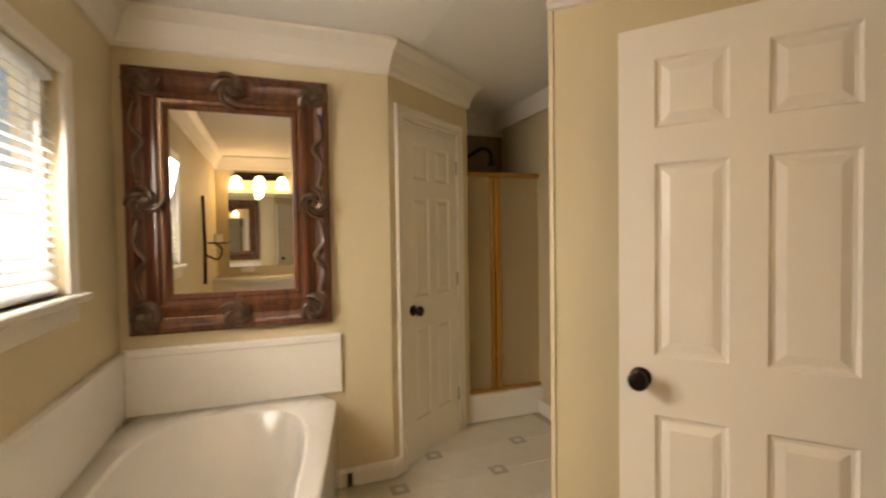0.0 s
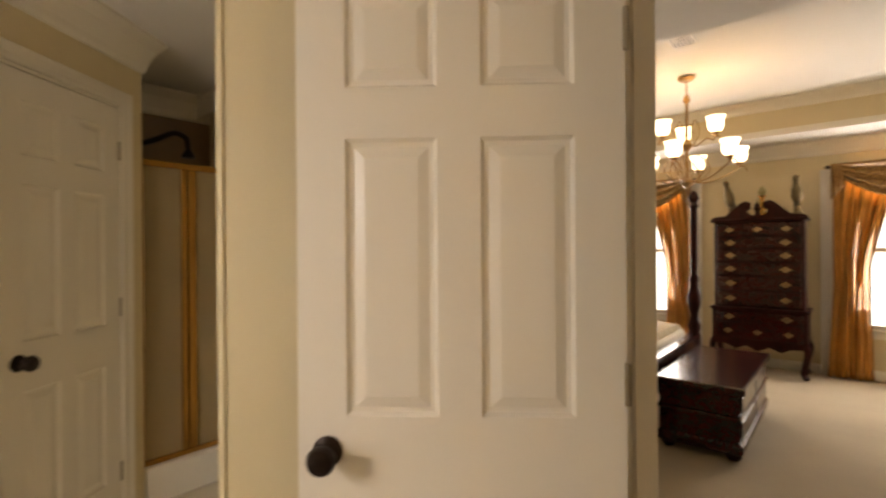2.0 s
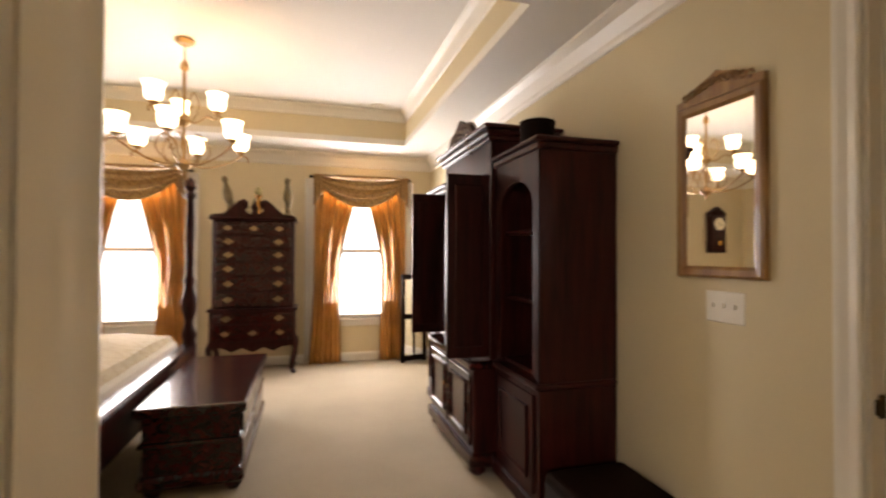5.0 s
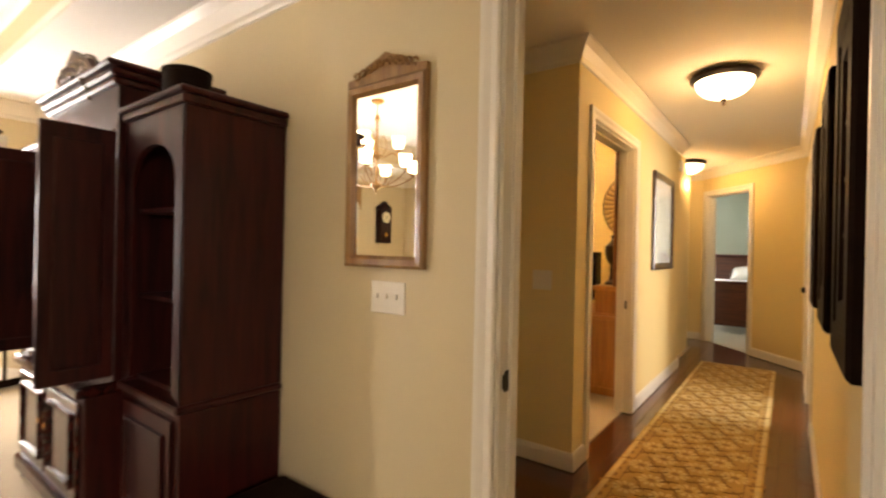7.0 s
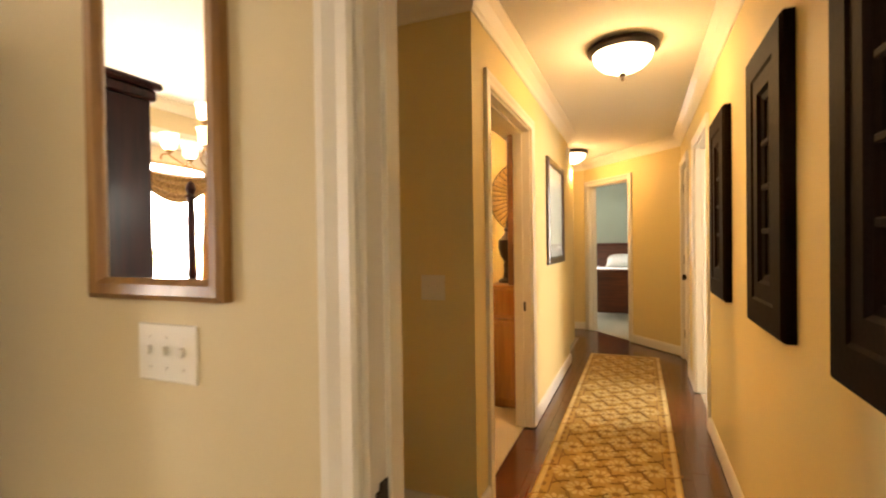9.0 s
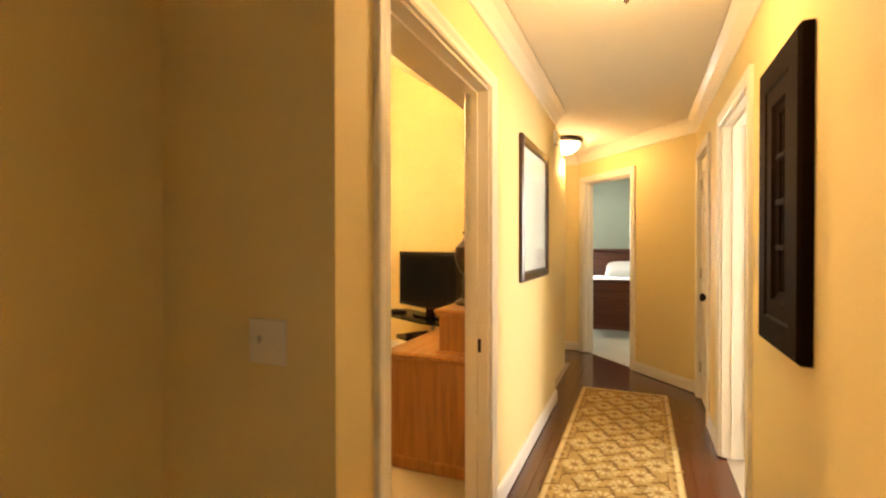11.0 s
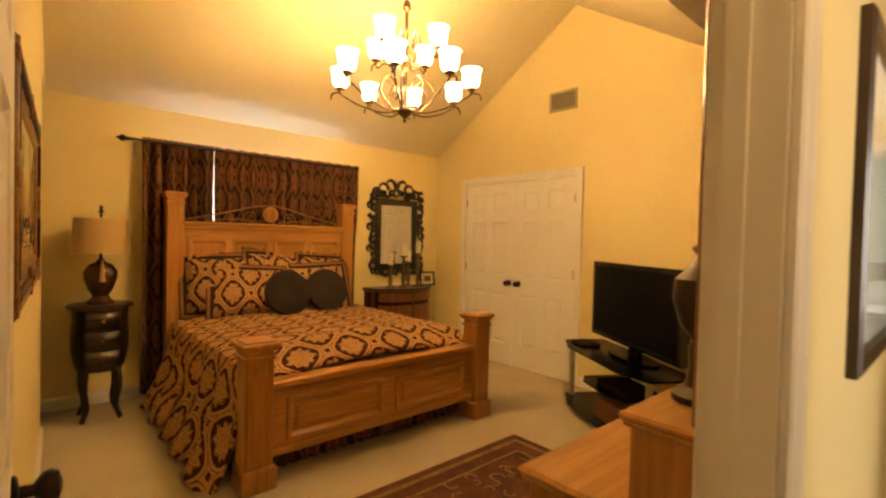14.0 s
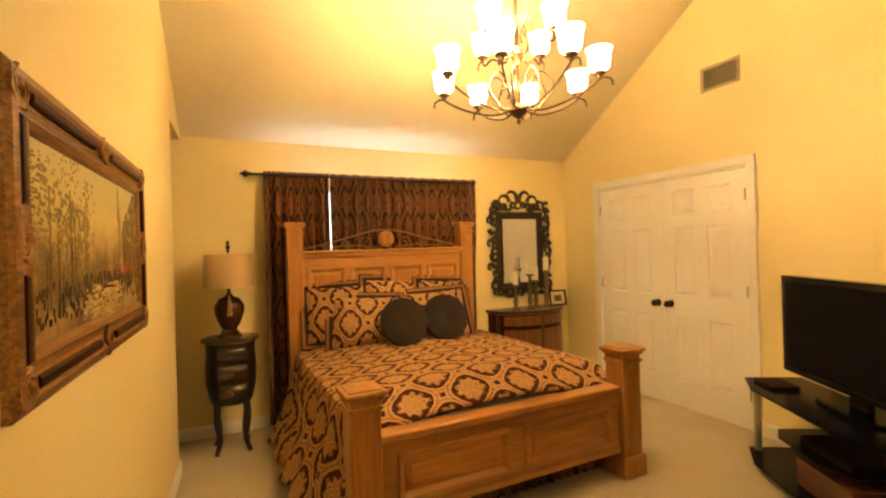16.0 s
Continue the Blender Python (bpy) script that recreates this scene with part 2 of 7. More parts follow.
def outline_slab(points, depth, put, bevel=0.0, bm=None):
    """A flat board cut to an outline of (u, v) pairs, depth thick."""
    bm = bm or bmesh.new()
    a = [bm.verts.new(put(u, v, 0)) for u, v in points]
    b = [bm.verts.new(put(u, v, depth)) for u, v in points]
    bm.faces.new(a[::-1])
    bm.faces.new(b)
    for i in range(len(a)):
        j = (i + 1) % len(a)
        bm.faces.new((a[i], a[j], b[j], b[i]))
    return bm


def wall(name, a, b, t, z1, mat, label, holes=(), z0=0.0):
    """A wall whose seen face runs from a to b; it is t thick to the left of that way. holes: (from, to, bottom, top)."""
    d = Vector((b[0] - a[0], b[1] - a[1]))
    length = d.length
    bm = bmesh.new()
    cuts = sorted({0.0, length, *[h[0] for h in holes], *[h[1] for h in holes]})
    for s, e in zip(cuts, cuts[1:]):
        mine = [h for h in holes if h[0] <= s + 1e-6 and h[1] >= e - 1e-6]
        z = z0
        for h in sorted(mine, key=lambda q: q[2]):
            if h[2] > z + 1e-4:
                box(s, e, 0, t, z, h[2], bm=bm)
            z = h[3]
        if z < z1 - 1e-4:
            box(s, e, 0, t, z, z1, bm=bm)
    return structure(name, bm, mat, label, "wall", pose(a[0], a[1], 0, 0, 0, math.degrees(math.atan2(d.y, d.x))))


CROWN = [(0, 0), (0.105, 0), (0.105, -0.018), (0.085, -0.035), (0.062, -0.055), (0.045, -0.085), (0.025, -0.125), (0.02, -0.15), (0.012, -0.165), (0, -0.17)]
BASE = [(0, 0), (0.016, 0), (0.016, 0.075), (0.011, 0.092), (0.006, 0.1), (0, 0.1)]


def crown(path, z, closed=False, k=1.0):
    tagged(structure("crown_moulding", sweep(path, [(o * k, z + w * k) for o, w in CROWN], closed=closed), TRIM, "white painted crown moulding under the ceiling", "moulding"))


def baseboard(path):
    structure("baseboard", sweep(path, BASE), TRIM, "white painted baseboard along the wall", "baseboard")


CASING = [(0, 0), (0, 0.012), (0.008, 0.017), (0.03, 0.014), (0.052, 0.02), (0.066, 0.02), (0.07, 0.016), (0.07, 0)]


def casing(name, m, width, height, depth, label, sides=(1, -1), sill=False):
    """Lining and casing of an opening: local x along the wall from 0 to width, y into the wall from 0 to depth."""
    ob = thing(name, m, label, "door frame", kind="structure")
    g = 0.018
    part("jamb", box(-0.002, g, 0.002, depth - 0.002, 0, height), TRIM, ob)
    part("jamb", box(width - g, width + 0.002, 0.002, depth - 0.002, 0, height), TRIM, ob)
    part("head_jamb", box(g, width - g, 0.002, depth - 0.002, height - g, height + 0.002), TRIM, ob)
    bm = box(g, g + 0.011, depth * 0.45, depth * 0.45 + 0.035, 0, height - g)
    box(width - g - 0.011, width - g, depth * 0.45, depth * 0.45 + 0.035, 0, height - g, bm=bm)
    box(g + 0.011, width - g - 0.011, depth * 0.45, depth * 0.45 + 0.035, height - g - 0.011, height - g, bm=bm)
    part("door_stop", bm, TRIM, ob)
    for s in sides:
        put = (lambda u, v, w: (u, -w, v)) if s == 1 else (lambda u, v, w: (u, depth + w, v))
        part("casing", sweep([(0.006, 0), (0.006, height - 0.006), (width - 0.006, height - 0.006), (width - 0.006, 0)], CASING, put), TRIM, ob)
    return ob


def six_panel_door(name, m, w, h, label, hinge_at=0, knob_side=1, knobs=(1, -1), t=0.035, hinge_faces=1, kind="structure", pull=BRONZE):
    """A moulded six-panel leaf; local x across from 0 to w, y through from 0 to t, z up."""
    ob = thing(name, m, label, "door", kind=kind)
    st = 0.115 * w / 0.76
    mid = 0.10 * w / 0.76
    cols = [(st, (w - mid) / 2), ((w + mid) / 2, w - st)]
    k = h / 2.03
    rows = [(0.235 * k, 0.80 * k), (0.99 * k, 1.60 * k), (1.71 * k, 1.925 * k)]
    bm = box(0, st, 0, t, 0, h)
    box(w - st, w, 0, t, 0, h, bm=bm)
    zs = [0] + [z for r in rows for z in r] + [h]
    for i in range(0, len(zs), 2):
        box(st, w - st, 0, t, zs[i], zs[i + 1], bm=bm)
    for z0, z1 in rows:
        box(cols[0][1], cols[1][0], 0, t, z0, z1, bm=bm)
    part("slab", bm, DOOR, ob)
    for x0, x1 in cols:
        for z0, z1 in rows:
            bm = bmesh.new()
            for y, s in ((0.0, 1), (t, -1)):
                depths = [(0.0, 0.0), (0.008, 0.009), (0.018, 0.010), (0.042, 0.002), (0.046, 0.002)]
                rings = []
                for o, d in depths:
                    rings.append([bm.verts.new((x, y + s * d, z)) for x, z in ((x0 + o, z0 + o), (x1 - o, z0 + o), (x1 - o, z1 - o), (x0 + o, z1 - o))])
                for p, q in zip(rings, rings[1:]):
                    for i in range(4):
                        bm.faces.new((p[i], p[(i + 1) % 4], q[(i + 1) % 4], q[i]))
                bm.faces.new(rings[-1])
            part("panel", bm, DOOR, ob)
    kx = w - 0.065 if knob_side else 0.065
    for s in knobs:
        y = 0 if s == 1 else t
        prof = [(0.0, 0.0), (0.032, 0.0), (0.033, 0.004), (0.028, 0.008), (0.012, 0.011), (0.011, 0.03), (0.02, 0.036), (0.029, 0.045), (0.031, 0.055), (0.026, 0.066), (0.012, 0.071), (0, 0.072)]
        part("knob", lathe(prof, 20, m=pose(kx, y, 0.915 * k, 90 if s == 1 else -90)), pull, ob, "dark bronze round knob", True)
    if hinge_faces:
        hx = 0 if knob_side else w
        for z in (0.22, 1.02, 1.78):
            bm = lathe([(0.007, z * k), (0.007, (z + 0.09) * k)], 8, m=pose(hx, -0.006 if hinge_faces == 1 else t + 0.006, 0))
            part("hinge", bm, NICKEL, ob, "satin nickel butt hinge")
    return ob


# ---- structure ----
H = 2.42
TILE = material("cream_floor_tile", (0.60, 0.55, 0.45), 0.3, spread=0.16, scale=16, bump=0.05)
PLANK = wood("red_brown_floor_wood", (0.055, 0.014, 0.006), (0.13, 0.036, 0.014), 0.22, axis="Y", coat=0.5)

structure("ground", box(-60, 60, -60, 60, -0.6, -0.5), material("lawn", (0.07, 0.09, 0.04), 0.9), "grassy ground outside the house", "ground")

structure("floor_bathroom", box(-0.75, 2.6, -1.4, 4.3, -0.12, -0.012), TILE, "pale marbled vinyl tile bathroom floor", "floor")
structure("floor_master", outline_slab([(1.0, -0.72), (7.0, -0.72), (7.0, 4.5), (1.93, 4.5), (1.93, 1.25), (1.0, 0.33)], 0.10, lambda u, v, w: (u, v, w - 0.10)), CARPET, "cream beige cut-pile carpet in the bedroom", "carpet")
structure("floor_hall", box(1.1, 3.1, -7.22, -0.72, -0.10, -0.008), PLANK, "glossy red-brown wooden hall floor", "floor")
structure("floor_bedroom", box(2.48, 7.0, -6.4, -2.15, -0.09, 0.002), CARPET, "cream beige cut-pile carpet in the guest bedroom", "carpet")
structure("floor_alcove", box(5.7, 7.0, -2.15, -1.2, -0.09, 0.002), CARPET, "cream beige carpet in the window alcove", "carpet")
structure("floor_end_room", outline_slab([(-0.2, -11.0), (5.2, -11.0), (5.2, -7.15), (2.44, -7.15), (2.425, -7.13), (1.265, -5.80), (-0.2, -5.80)], 0.13, lambda u, v, w: (u, v, w - 0.134)), material("pale_carpet", (0.6, 0.58, 0.52), 0.95, bump=0.8, fine=400), "pale carpet of the end bedroom", "carpet")
structure("floor_side_room", box(-1.2, 1.28, -5.5, -3.3, -0.10, -0.004), CARPET, "carpet of the side room", "carpet")

# bathroom
wall("wall_bath_west", (-0.582, -1.3), (-0.582, 2.866), 0.14, H, WALL, "cream painted bathroom wall with a window", [(2.66, 3.586, 1.17, 1.94)])
wall("wall_bath_north", (-0.70, 2.866), (0.715, 2.866), 0.12, H, WALL, "cream painted bathroom wall behind the tub")
AA, AB = (0.715, 2.866), (1.414, 3.401)
wall("wall_bath_angle", AA, AB, 0.10, H, WALL, "cream painted angled closet wall", [(0.117, 0.73, -0.1, 2.045)])
wall("wall_shower_west", (1.414, 3.40), (1.414, 4.2), 0.1, H, WALL, "cream painted wall beside the shower")
wall("wall_shower_north", (1.3, 4.17), (2.5, 4.17), 0.12, H, material("shower_surround", (0.22, 0.14, 0.07), 0.3, spread=0.08, scale=20), "tan shower back wall")
wall("wall_shower_east", (2.42, 4.2), (2.42, 2.35), 0.12, H, WALL, "cream painted wall beside the shower")
wall("wall_bath_yellow", (1.16, 1.952), (1.86, 1.262), 0.10, H, WALL, "cream painted angled wall behind the bathroom door")
wall("wall_bath_inner", (2.42, 2.5), (1.16, 1.952), 0.02, H, WALL, "cream painted bathroom wall")
wall("wall_bath_door", (1.86, 1.262), (0.93, 0.34), 0.09, H, WALL, "cream painted angled wall around the bathroom door", [(0.325, 1.075, -0.1, 2.01)])
wall("wall_bath_east", (0.93, 0.34), (0.93, -1.3), 0.12, H, WALL, "cream painted bathroom wall")
wall("wall_bath_south", (0.98, -1.28), (-0.7, -1.28), 0.1, H, WALL, "cream painted bathroom wall above the vanity")
structure("ceiling_bathroom", box(-0.72, 2.6, -1.4, 4.3, H + 0.002, H + 0.08), CEIL, "off-white bathroom ceiling", "ceiling")

# master bedroom
XE, YS, YN = 6.86, -0.66, 4.30
wall("wall_master_east", (XE, YN), (XE, YS - 0.12), 0.14, H, WALL, "cream painted bedroom wall with two windows", [(1.365, 2.115, 0.5, 2.08), (3.725, 4.475, 0.5, 2.08)])
wall("wall_master_north", (1.9, YN), (7.0, YN), 0.12, H, WALL, "cream painted bedroom wall")
wall("wall_master_west", (1.98, 1.35), (2.20, 4.4), 0.10, H, WALL, "cream painted bedroom wall")
wall("wall_master_south", (7.0, YS), (0.98, YS), 0.12, H, WALL, "cream painted bedroom wall with the hall doorway", [(4.84, 5.70, -0.1, 2.045)])
wall("wall_master_nook", (1.055, -0.70), (1.055, 0.31), 0.10, H, WALL, "cream painted bedroom wall beside the hall door")
# soffit around the raised tray
TX0, TX1, TY0, TY1, TZ = 3.22, 6.21, -0.21, 3.7, 2.77
bm = box(0.9, TX0, -0.78, 4.42, H, H + 0.05)
box(TX1, 7.0, -0.78, 4.42, H, H + 0.05, bm=bm)
box(TX0, TX1, -0.78, TY0, H, H + 0.05, bm=bm)
box(TX0, TX1, TY1, 4.42, H, H + 0.05, bm=bm)
structure("ceiling_master", bm, CEIL, "off-white bedroom ceiling border", "ceiling")
structure("ceiling_tray", box(TX0 - 0.05, TX1 + 0.05, TY0 - 0.05, TY1 + 0.05, TZ, TZ + 0.06), CEIL, "off-white raised tray ceiling", "ceiling")
bm = bmesh.new()
for x0, x1, y0, y1 in ((TX0 - 0.05, TX0, TY0 - 0.05, TY1 + 0.05), (TX1, TX1 + 0.05, TY0 - 0.05, TY1 + 0.05), (TX0, TX1, TY0 - 0.05, TY0), (TX0, TX1, TY1, TY1 + 0.05)):
    box(x0, x1, y0, y1, H + 0.05, TZ, bm=bm)
structure("wall_tray", bm, WALL, "cream painted upstand of the tray ceiling", "ceiling")

# hall
XW, XH, XR2 = 1.31, 2.42, 2.54
wall("wall_hall_west", (XW, -5.76), (XW, -0.78), 0.12, H, WALL2, "golden cream hall wall", [(0.13, 0.79, -0.1, 2.04), (1.34, 2.16, -0.1, 2.04)])
wall("wall_hall_nook", (3.0, -0.78), (3.0, -2.0), 0.1, H, WALL2, "golden cream wall of the hall nook")
wall("wall_stub", (3.0, -2.0), (XH, -2.0), 0.222, H, WALL2, "golden cream wall with a light switch")
wall("wall_hall_east", (XH, -2.222), (XH, -5.06), 0.12, H, WALL2, "golden cream hall wall with a bedroom doorway", [(0.012, 0.988, -0.1, 2.04)])
wall("wall_hall_jog", (XH, -5.06), (2.78, -5.06), 0.10, H, WALL2, "golden cream wall corner in the hall")
wall("wall_hall_recess", (2.78, -5.06), (2.78, -7.09), 0.08, H, WALL2, "golden cream wall of the hall recess", [(0.95, 1.71, -0.1, 2.04)])
wall("wall_hall_end", (2.80, -7.09), (2.465, -7.09), 0.12, H, WALL2, "golden cream end wall of the hall")
EA, EB = (2.47, -7.09), (1.31, -5.76)
wall("wall_hall_angle", EA, EB, 0.12, H, WALL2, "golden cream angled wall around the end doorway", [(0.10, 0.935, -0.1, 2.06)])
structure("ceiling_hall", box(1.1, 3.12, -7.25, -0.72, H + 0.004, H + 0.07), CEIL, "off-white hall ceiling", "ceiling")

# end room and side room
PALE = material("pale_green_paint", (0.52, 0.60, 0.52), 0.6, spread=0.03)
wall("wall_end_south", (5.2, -10.9), (-0.2, -10.9), 0.1, 2.6, PALE, "pale green wall of the end bedroom")
wall("wall_end_east", (5.1, -6.9), (5.1, -11.0), 0.1, 2.6, PALE, "pale green wall of the end bedroom")
wall("wall_end_west", (-0.1, -11.0), (-0.1, -5.7), 0.1, 2.6, PALE, "pale green wall of the end bedroom")
wall("wall_end_north", (2.45, -7.22), (5.2, -7.22), 0.02, 2.6, PALE, "pale green wall of the end bedroom")
wall("wall_end_north", (-0.2, -5.78), (1.21, -5.78), 0.02, 2.6, PALE, "pale green wall of the end bedroom")
structure("ceiling_end_room", box(-0.2, 1.2, -6.5, -5.7, 2.6, 2.66, bm=box(-0.2, 5.2, -11.0, -6.5, 2.6, 2.66)), CEIL, "white ceiling of the end bedroom", "ceiling")
wall("wall_side_room", (-1.1, -5.45), (-1.1, -3.3), 0.1, 2.6, TRIM, "white wall of the side room")
wall("wall_side_room", (1.2, -5.40), (-1.2, -5.40), 0.02, 2.6, TRIM, "white wall of the side room")
wall("wall_side_room", (-1.2, -3.35), (1.2, -3.35), 0.02, 2.6, TRIM, "white wall of the side room")
structure("ceiling_side_room", box(-1.2, 1.2, -5.5, -3.3, 2.6, 2.66), CEIL, "white ceiling of the side room", "ceiling")

# guest bedroom: vaulted over x, ridge along y
X2E, Y2N, Y2S, RX, RZ = 6.85, -2.23, -6.31, 4.85, 3.69
EW = 2.43
slope = (RZ - EW) / (X2E - RX)
X2W = RX - (RZ - EW) / slope


def gable(name, y, t, x0, x1, zb, mat, label, holes=()):
    """A wall under the vault, its top cut to both slopes."""
    bm = bmesh.new()
    cuts = sorted({x0, x1, *[q for h in holes for q in h[:2]], *([RX] if x0 < RX < x1 else [])})
    for a, b in zip(cuts, cuts[1:]):
        za, zc = (RZ - abs(q - RX) * slope for q in (a, b))
        z = max([zb] + [h[2] for h in holes if h[0] <= a + 1e-6 and h[1] >= b - 1e-6])
        vs = [bm.verts.new(c) for c in ((a, y, z), (b, y, z), (b, y, zc), (a, y, za), (a, y + t, z), (b, y + t, z), (b, y + t, zc), (a, y + t, za))]
        for f in ((0, 1, 2, 3), (7, 6, 5, 4), (0, 4, 5, 1), (1, 5, 6, 2), (2, 6, 7, 3), (3, 7, 4, 0)):
            bm.faces.new([vs[i] for i in f])
    return structure(name, bm, mat, label, "wall")


gable("wall_bedroom_south", Y2S, -0.12, 2.54, X2E + 0.1, 0, WALL2, "golden painted gable wall with closet doors", [(4.775, 6.31, 2.05)])
SKEW = -2.6
north = pose(2.545, Y2N, 0, 0, 0, SKEW)
gable("wall_bedroom_north", Y2N, 0.08, 2.545, X2E + 0.1, 0, WALL2, "golden painted gable wall with a painting", [(6.25, X2E + 0.1, 2.40)]).matrix_world = north @ pose(-2.545, -Y2N, 0)
wall("wall_bedroom_east", (X2E, -1.1), (X2E, -6.45), 0.14, EW + 0.02, WALL2, "golden painted wall with the curtained window", [(2.12, 3.85, 0.9, 2.06)])
wall("wall_bedroom_west", (XR2 + 0.003, -6.31), (XR2 + 0.003, -5.15), 0.02, 2.6, WALL2, "golden painted bedroom wall")
wall("wall_bedroom_corner", (2.87, -6.31), (2.87, -5.0), 0.008, 2.6, WALL2, "golden painted bedroom wall")
wall("wall_bedroom_corner", (2.87, -4.95), (2.54, -4.95), 0.008, 2.6, WALL2, "golden painted bedroom wall")
wall("wall_bedroom_west_upper", (XR2, -6.4), (XR2, -2.18), 0.12, 3.0, WALL2, "golden painted bedroom wall above the door", z0=H + 0.07)
wall("wall_alcove", (6.25, -1.15), (7.0, -1.15), 0.1, EW, WALL2, "golden painted wall of the alcove")
wall("wall_alcove", (6.25, -2.37), (6.25, -1.1), 0.1, EW, WALL2, "golden painted wall of the alcove")
structure("ceiling_alcove", box(6.2, 7.0, -2.38, -1.1, 2.405, 2.45), CEIL, "flat alcove ceiling", "ceiling")
bm = bmesh.new()
for x0, x1 in ((X2W - 0.05, RX), (RX, X2E + 0.1)):
    z0, z1 = (RZ - abs(q - RX) * slope for q in (x0, x1))
    vs = [bm.verts.new(c) for c in ((x0, -6.43, z0), (x1, -6.43, z1), (x1, -2.18, z1), (x0, -2.18, z0), (x0, -6.43, z0 + 0.1), (x1, -6.43, z1 + 0.1), (x1, -2.18, z1 + 0.1), (x0, -2.18, z0 + 0.1))]
    for f in ((0, 1, 2, 3), (7, 6, 5, 4), (0, 4, 5, 1), (1, 5, 6, 2), (2, 6, 7, 3), (3, 7, 4, 0)):
        bm.faces.new([vs[i] for i in f])
structure("ceiling_bedroom", bm, material("vault_paint", (0.72, 0.62, 0.40), 0.75, spread=0.03, bump=0.3, fine=90), "cream painted vaulted bedroom ceiling", "ceiling")
structure("closet_back", box(4.6, 6.95, -6.95, -6.9, -0.1, 2.6), WALL2, "wall inside the closet", "wall")

# mouldings
crown([(-0.582, -1.28), (0.93, -1.28), (0.93, 0.34), (1.86, 1.262), (1.16, 1.952)][::1], H)
crown([(1.414, 4.17), (1.414, 3.401), (0.715, 2.866), (-0.582, 2.866), (-0.582, -1.28)], H)
crown([(2.42, 4.17), (1.414, 4.17)], H)
crown([(1.055, YS), (XE, YS), (XE, YN), (1.98, YN), (1.98, 1.38)], H, k=0.88)
crown([(3.0, -0.78), (XW, -0.78), EB, EA, (2.78, -7.09), (2.78, -5.06), (XH, -5.06), (XH, -2.0), (3.0, -2.0)], H, k=0.72)
structure("tray_moulding", sweep([(TX0, TY0), (TX1, TY0), (TX1, TY1), (TX0, TY1)], [(o * 0.8, TZ + w * 0.6) for o, w in CROWN], closed=True), TRIM, "white moulding round the tray ceiling", "moulding")
structure("tray_moulding", sweep([(TX0, TY0), (TX1, TY0), (TX1, TY1), (TX0, TY1)], [(0, H + 0.05), (0.012, H + 0.06), (0.012, H + 0.0), (0, H + 0.0)][::-1], closed=True), TRIM, "white bead at the tray edge", "moulding")
baseboard([(2.22, YS), (XE, YS), (XE, YN), (1.98, YN), (1.98, 1.38)])
baseboard([(0.48, 2.866), (0.2, 2.866)][::1])
baseboard([(0.775, 2.912), (0.715, 2.866), (0.45, 2.866)])
baseboard([(XW, -0.78), (XW, -3.53)])
baseboard([(XW, -4.49), (XW, -4.90)])
baseboard([(XW, -5.70), EB, (1.81, -6.333)])
baseboard([(2.45, -7.067), EA, (2.78, -7.09), (2.78, -6.84)])
baseboard([(2.78, -5.94), (2.78, -5.06), (XH, -5.06), (XH, -3.28)])
baseboard([(XH, -2.17), (XH, -2.0), (3.0, -2.0), (3.0, -0.78)])
baseboard([(6.40, Y2S), (X2E, Y2S), (X2E, -1.15)])
baseboard([(3.35, Y2S), (4.69, Y2S)])
baseboard([(6.25, Y2N - 0.168), (2.62, Y2N - 0.003)])

# doorways
ang = math.degrees(math.atan2(AB[1] - AA[1], AB[0] - AA[0]))
ca, sa = math.cos(radians(ang)), math.sin(radians(ang))
casing("door_frame_closet", pose(AA[0] + ca * 0.117, AA[1] + sa * 0.117, 0, 0, 0, ang), 0.613, 2.045, 0.10, "white painted closet door frame", (1,))
six_panel_door("door_closet", pose(AA[0] + ca * 0.135 - sa * 0.02 + sa * 0.022, AA[1] + sa * 0.135, 0.008, 0, 0, ang), 0.577, 2.012, "white six-panel closet door, closed, with a dark knob", knob_side=0, knobs=(1,))
casing("door_frame_bath", pose(1.86 - 0.7103 * 0.325, 1.262 - 0.7039 * 0.325, 0, 0, 0, math.degrees(math.atan2(-0.922, -0.93))), 0.75, 2.01, 0.09, "white painted bathroom door frame")
six_panel_door("door_bath", pose(1.608, 1.004, 0.008, 0, 0, 128.4), 0.70, 1.985, "white six-panel bathroom door standing wide open", knob_side=1, knobs=(1, -1), hinge_faces=2)
casing("door_frame_hall", pose(2.16, YS, 0, 0, 0, 180), 0.86, 2.045, 0.12, "white painted frame of the hall doorway")
casing("door_frame_bedroom", pose(XH, -2.234, 0, 0, 0, -90), 0.976, 2.04, 0.12, "white painted frame of the guest bedroom doorway", (1,))
six_panel_door("door_bedroom", pose(2.56, -2.297, 0.012, 0, 0, -1.0), 0.86, 2.0, "white six-panel bedroom door opened flat against the wall", knob_side=1, knobs=(1,))
casing("door_frame_side", pose(XW, -4.42, 0, 0, 0, 90), 0.82, 2.04, 0.12, "white painted frame of the side doorway")
casing("door_frame_linen", pose(XW, -5.63, 0, 0, 0, 90), 0.66, 2.04, 0.12, "white painted frame of the linen closet")
six_panel_door("door_linen", pose(XW - 0.02, -5.61, 0.008, 0, 0, 90), 0.62, 2.01, "white six-panel linen closet door, closed", knob_side=1, knobs=(1,))
ea = math.degrees(math.atan2(EB[1] - EA[1], EB[0] - EA[0]))
ce, se = math.cos(radians(ea)), math.sin(radians(ea))
casing("door_frame_end", pose(EA[0] + ce * 0.10, EA[1] + se * 0.10, 0, 0, 0, ea), 0.835, 2.06, 0.12, "white painted frame of the end bedroom doorway")
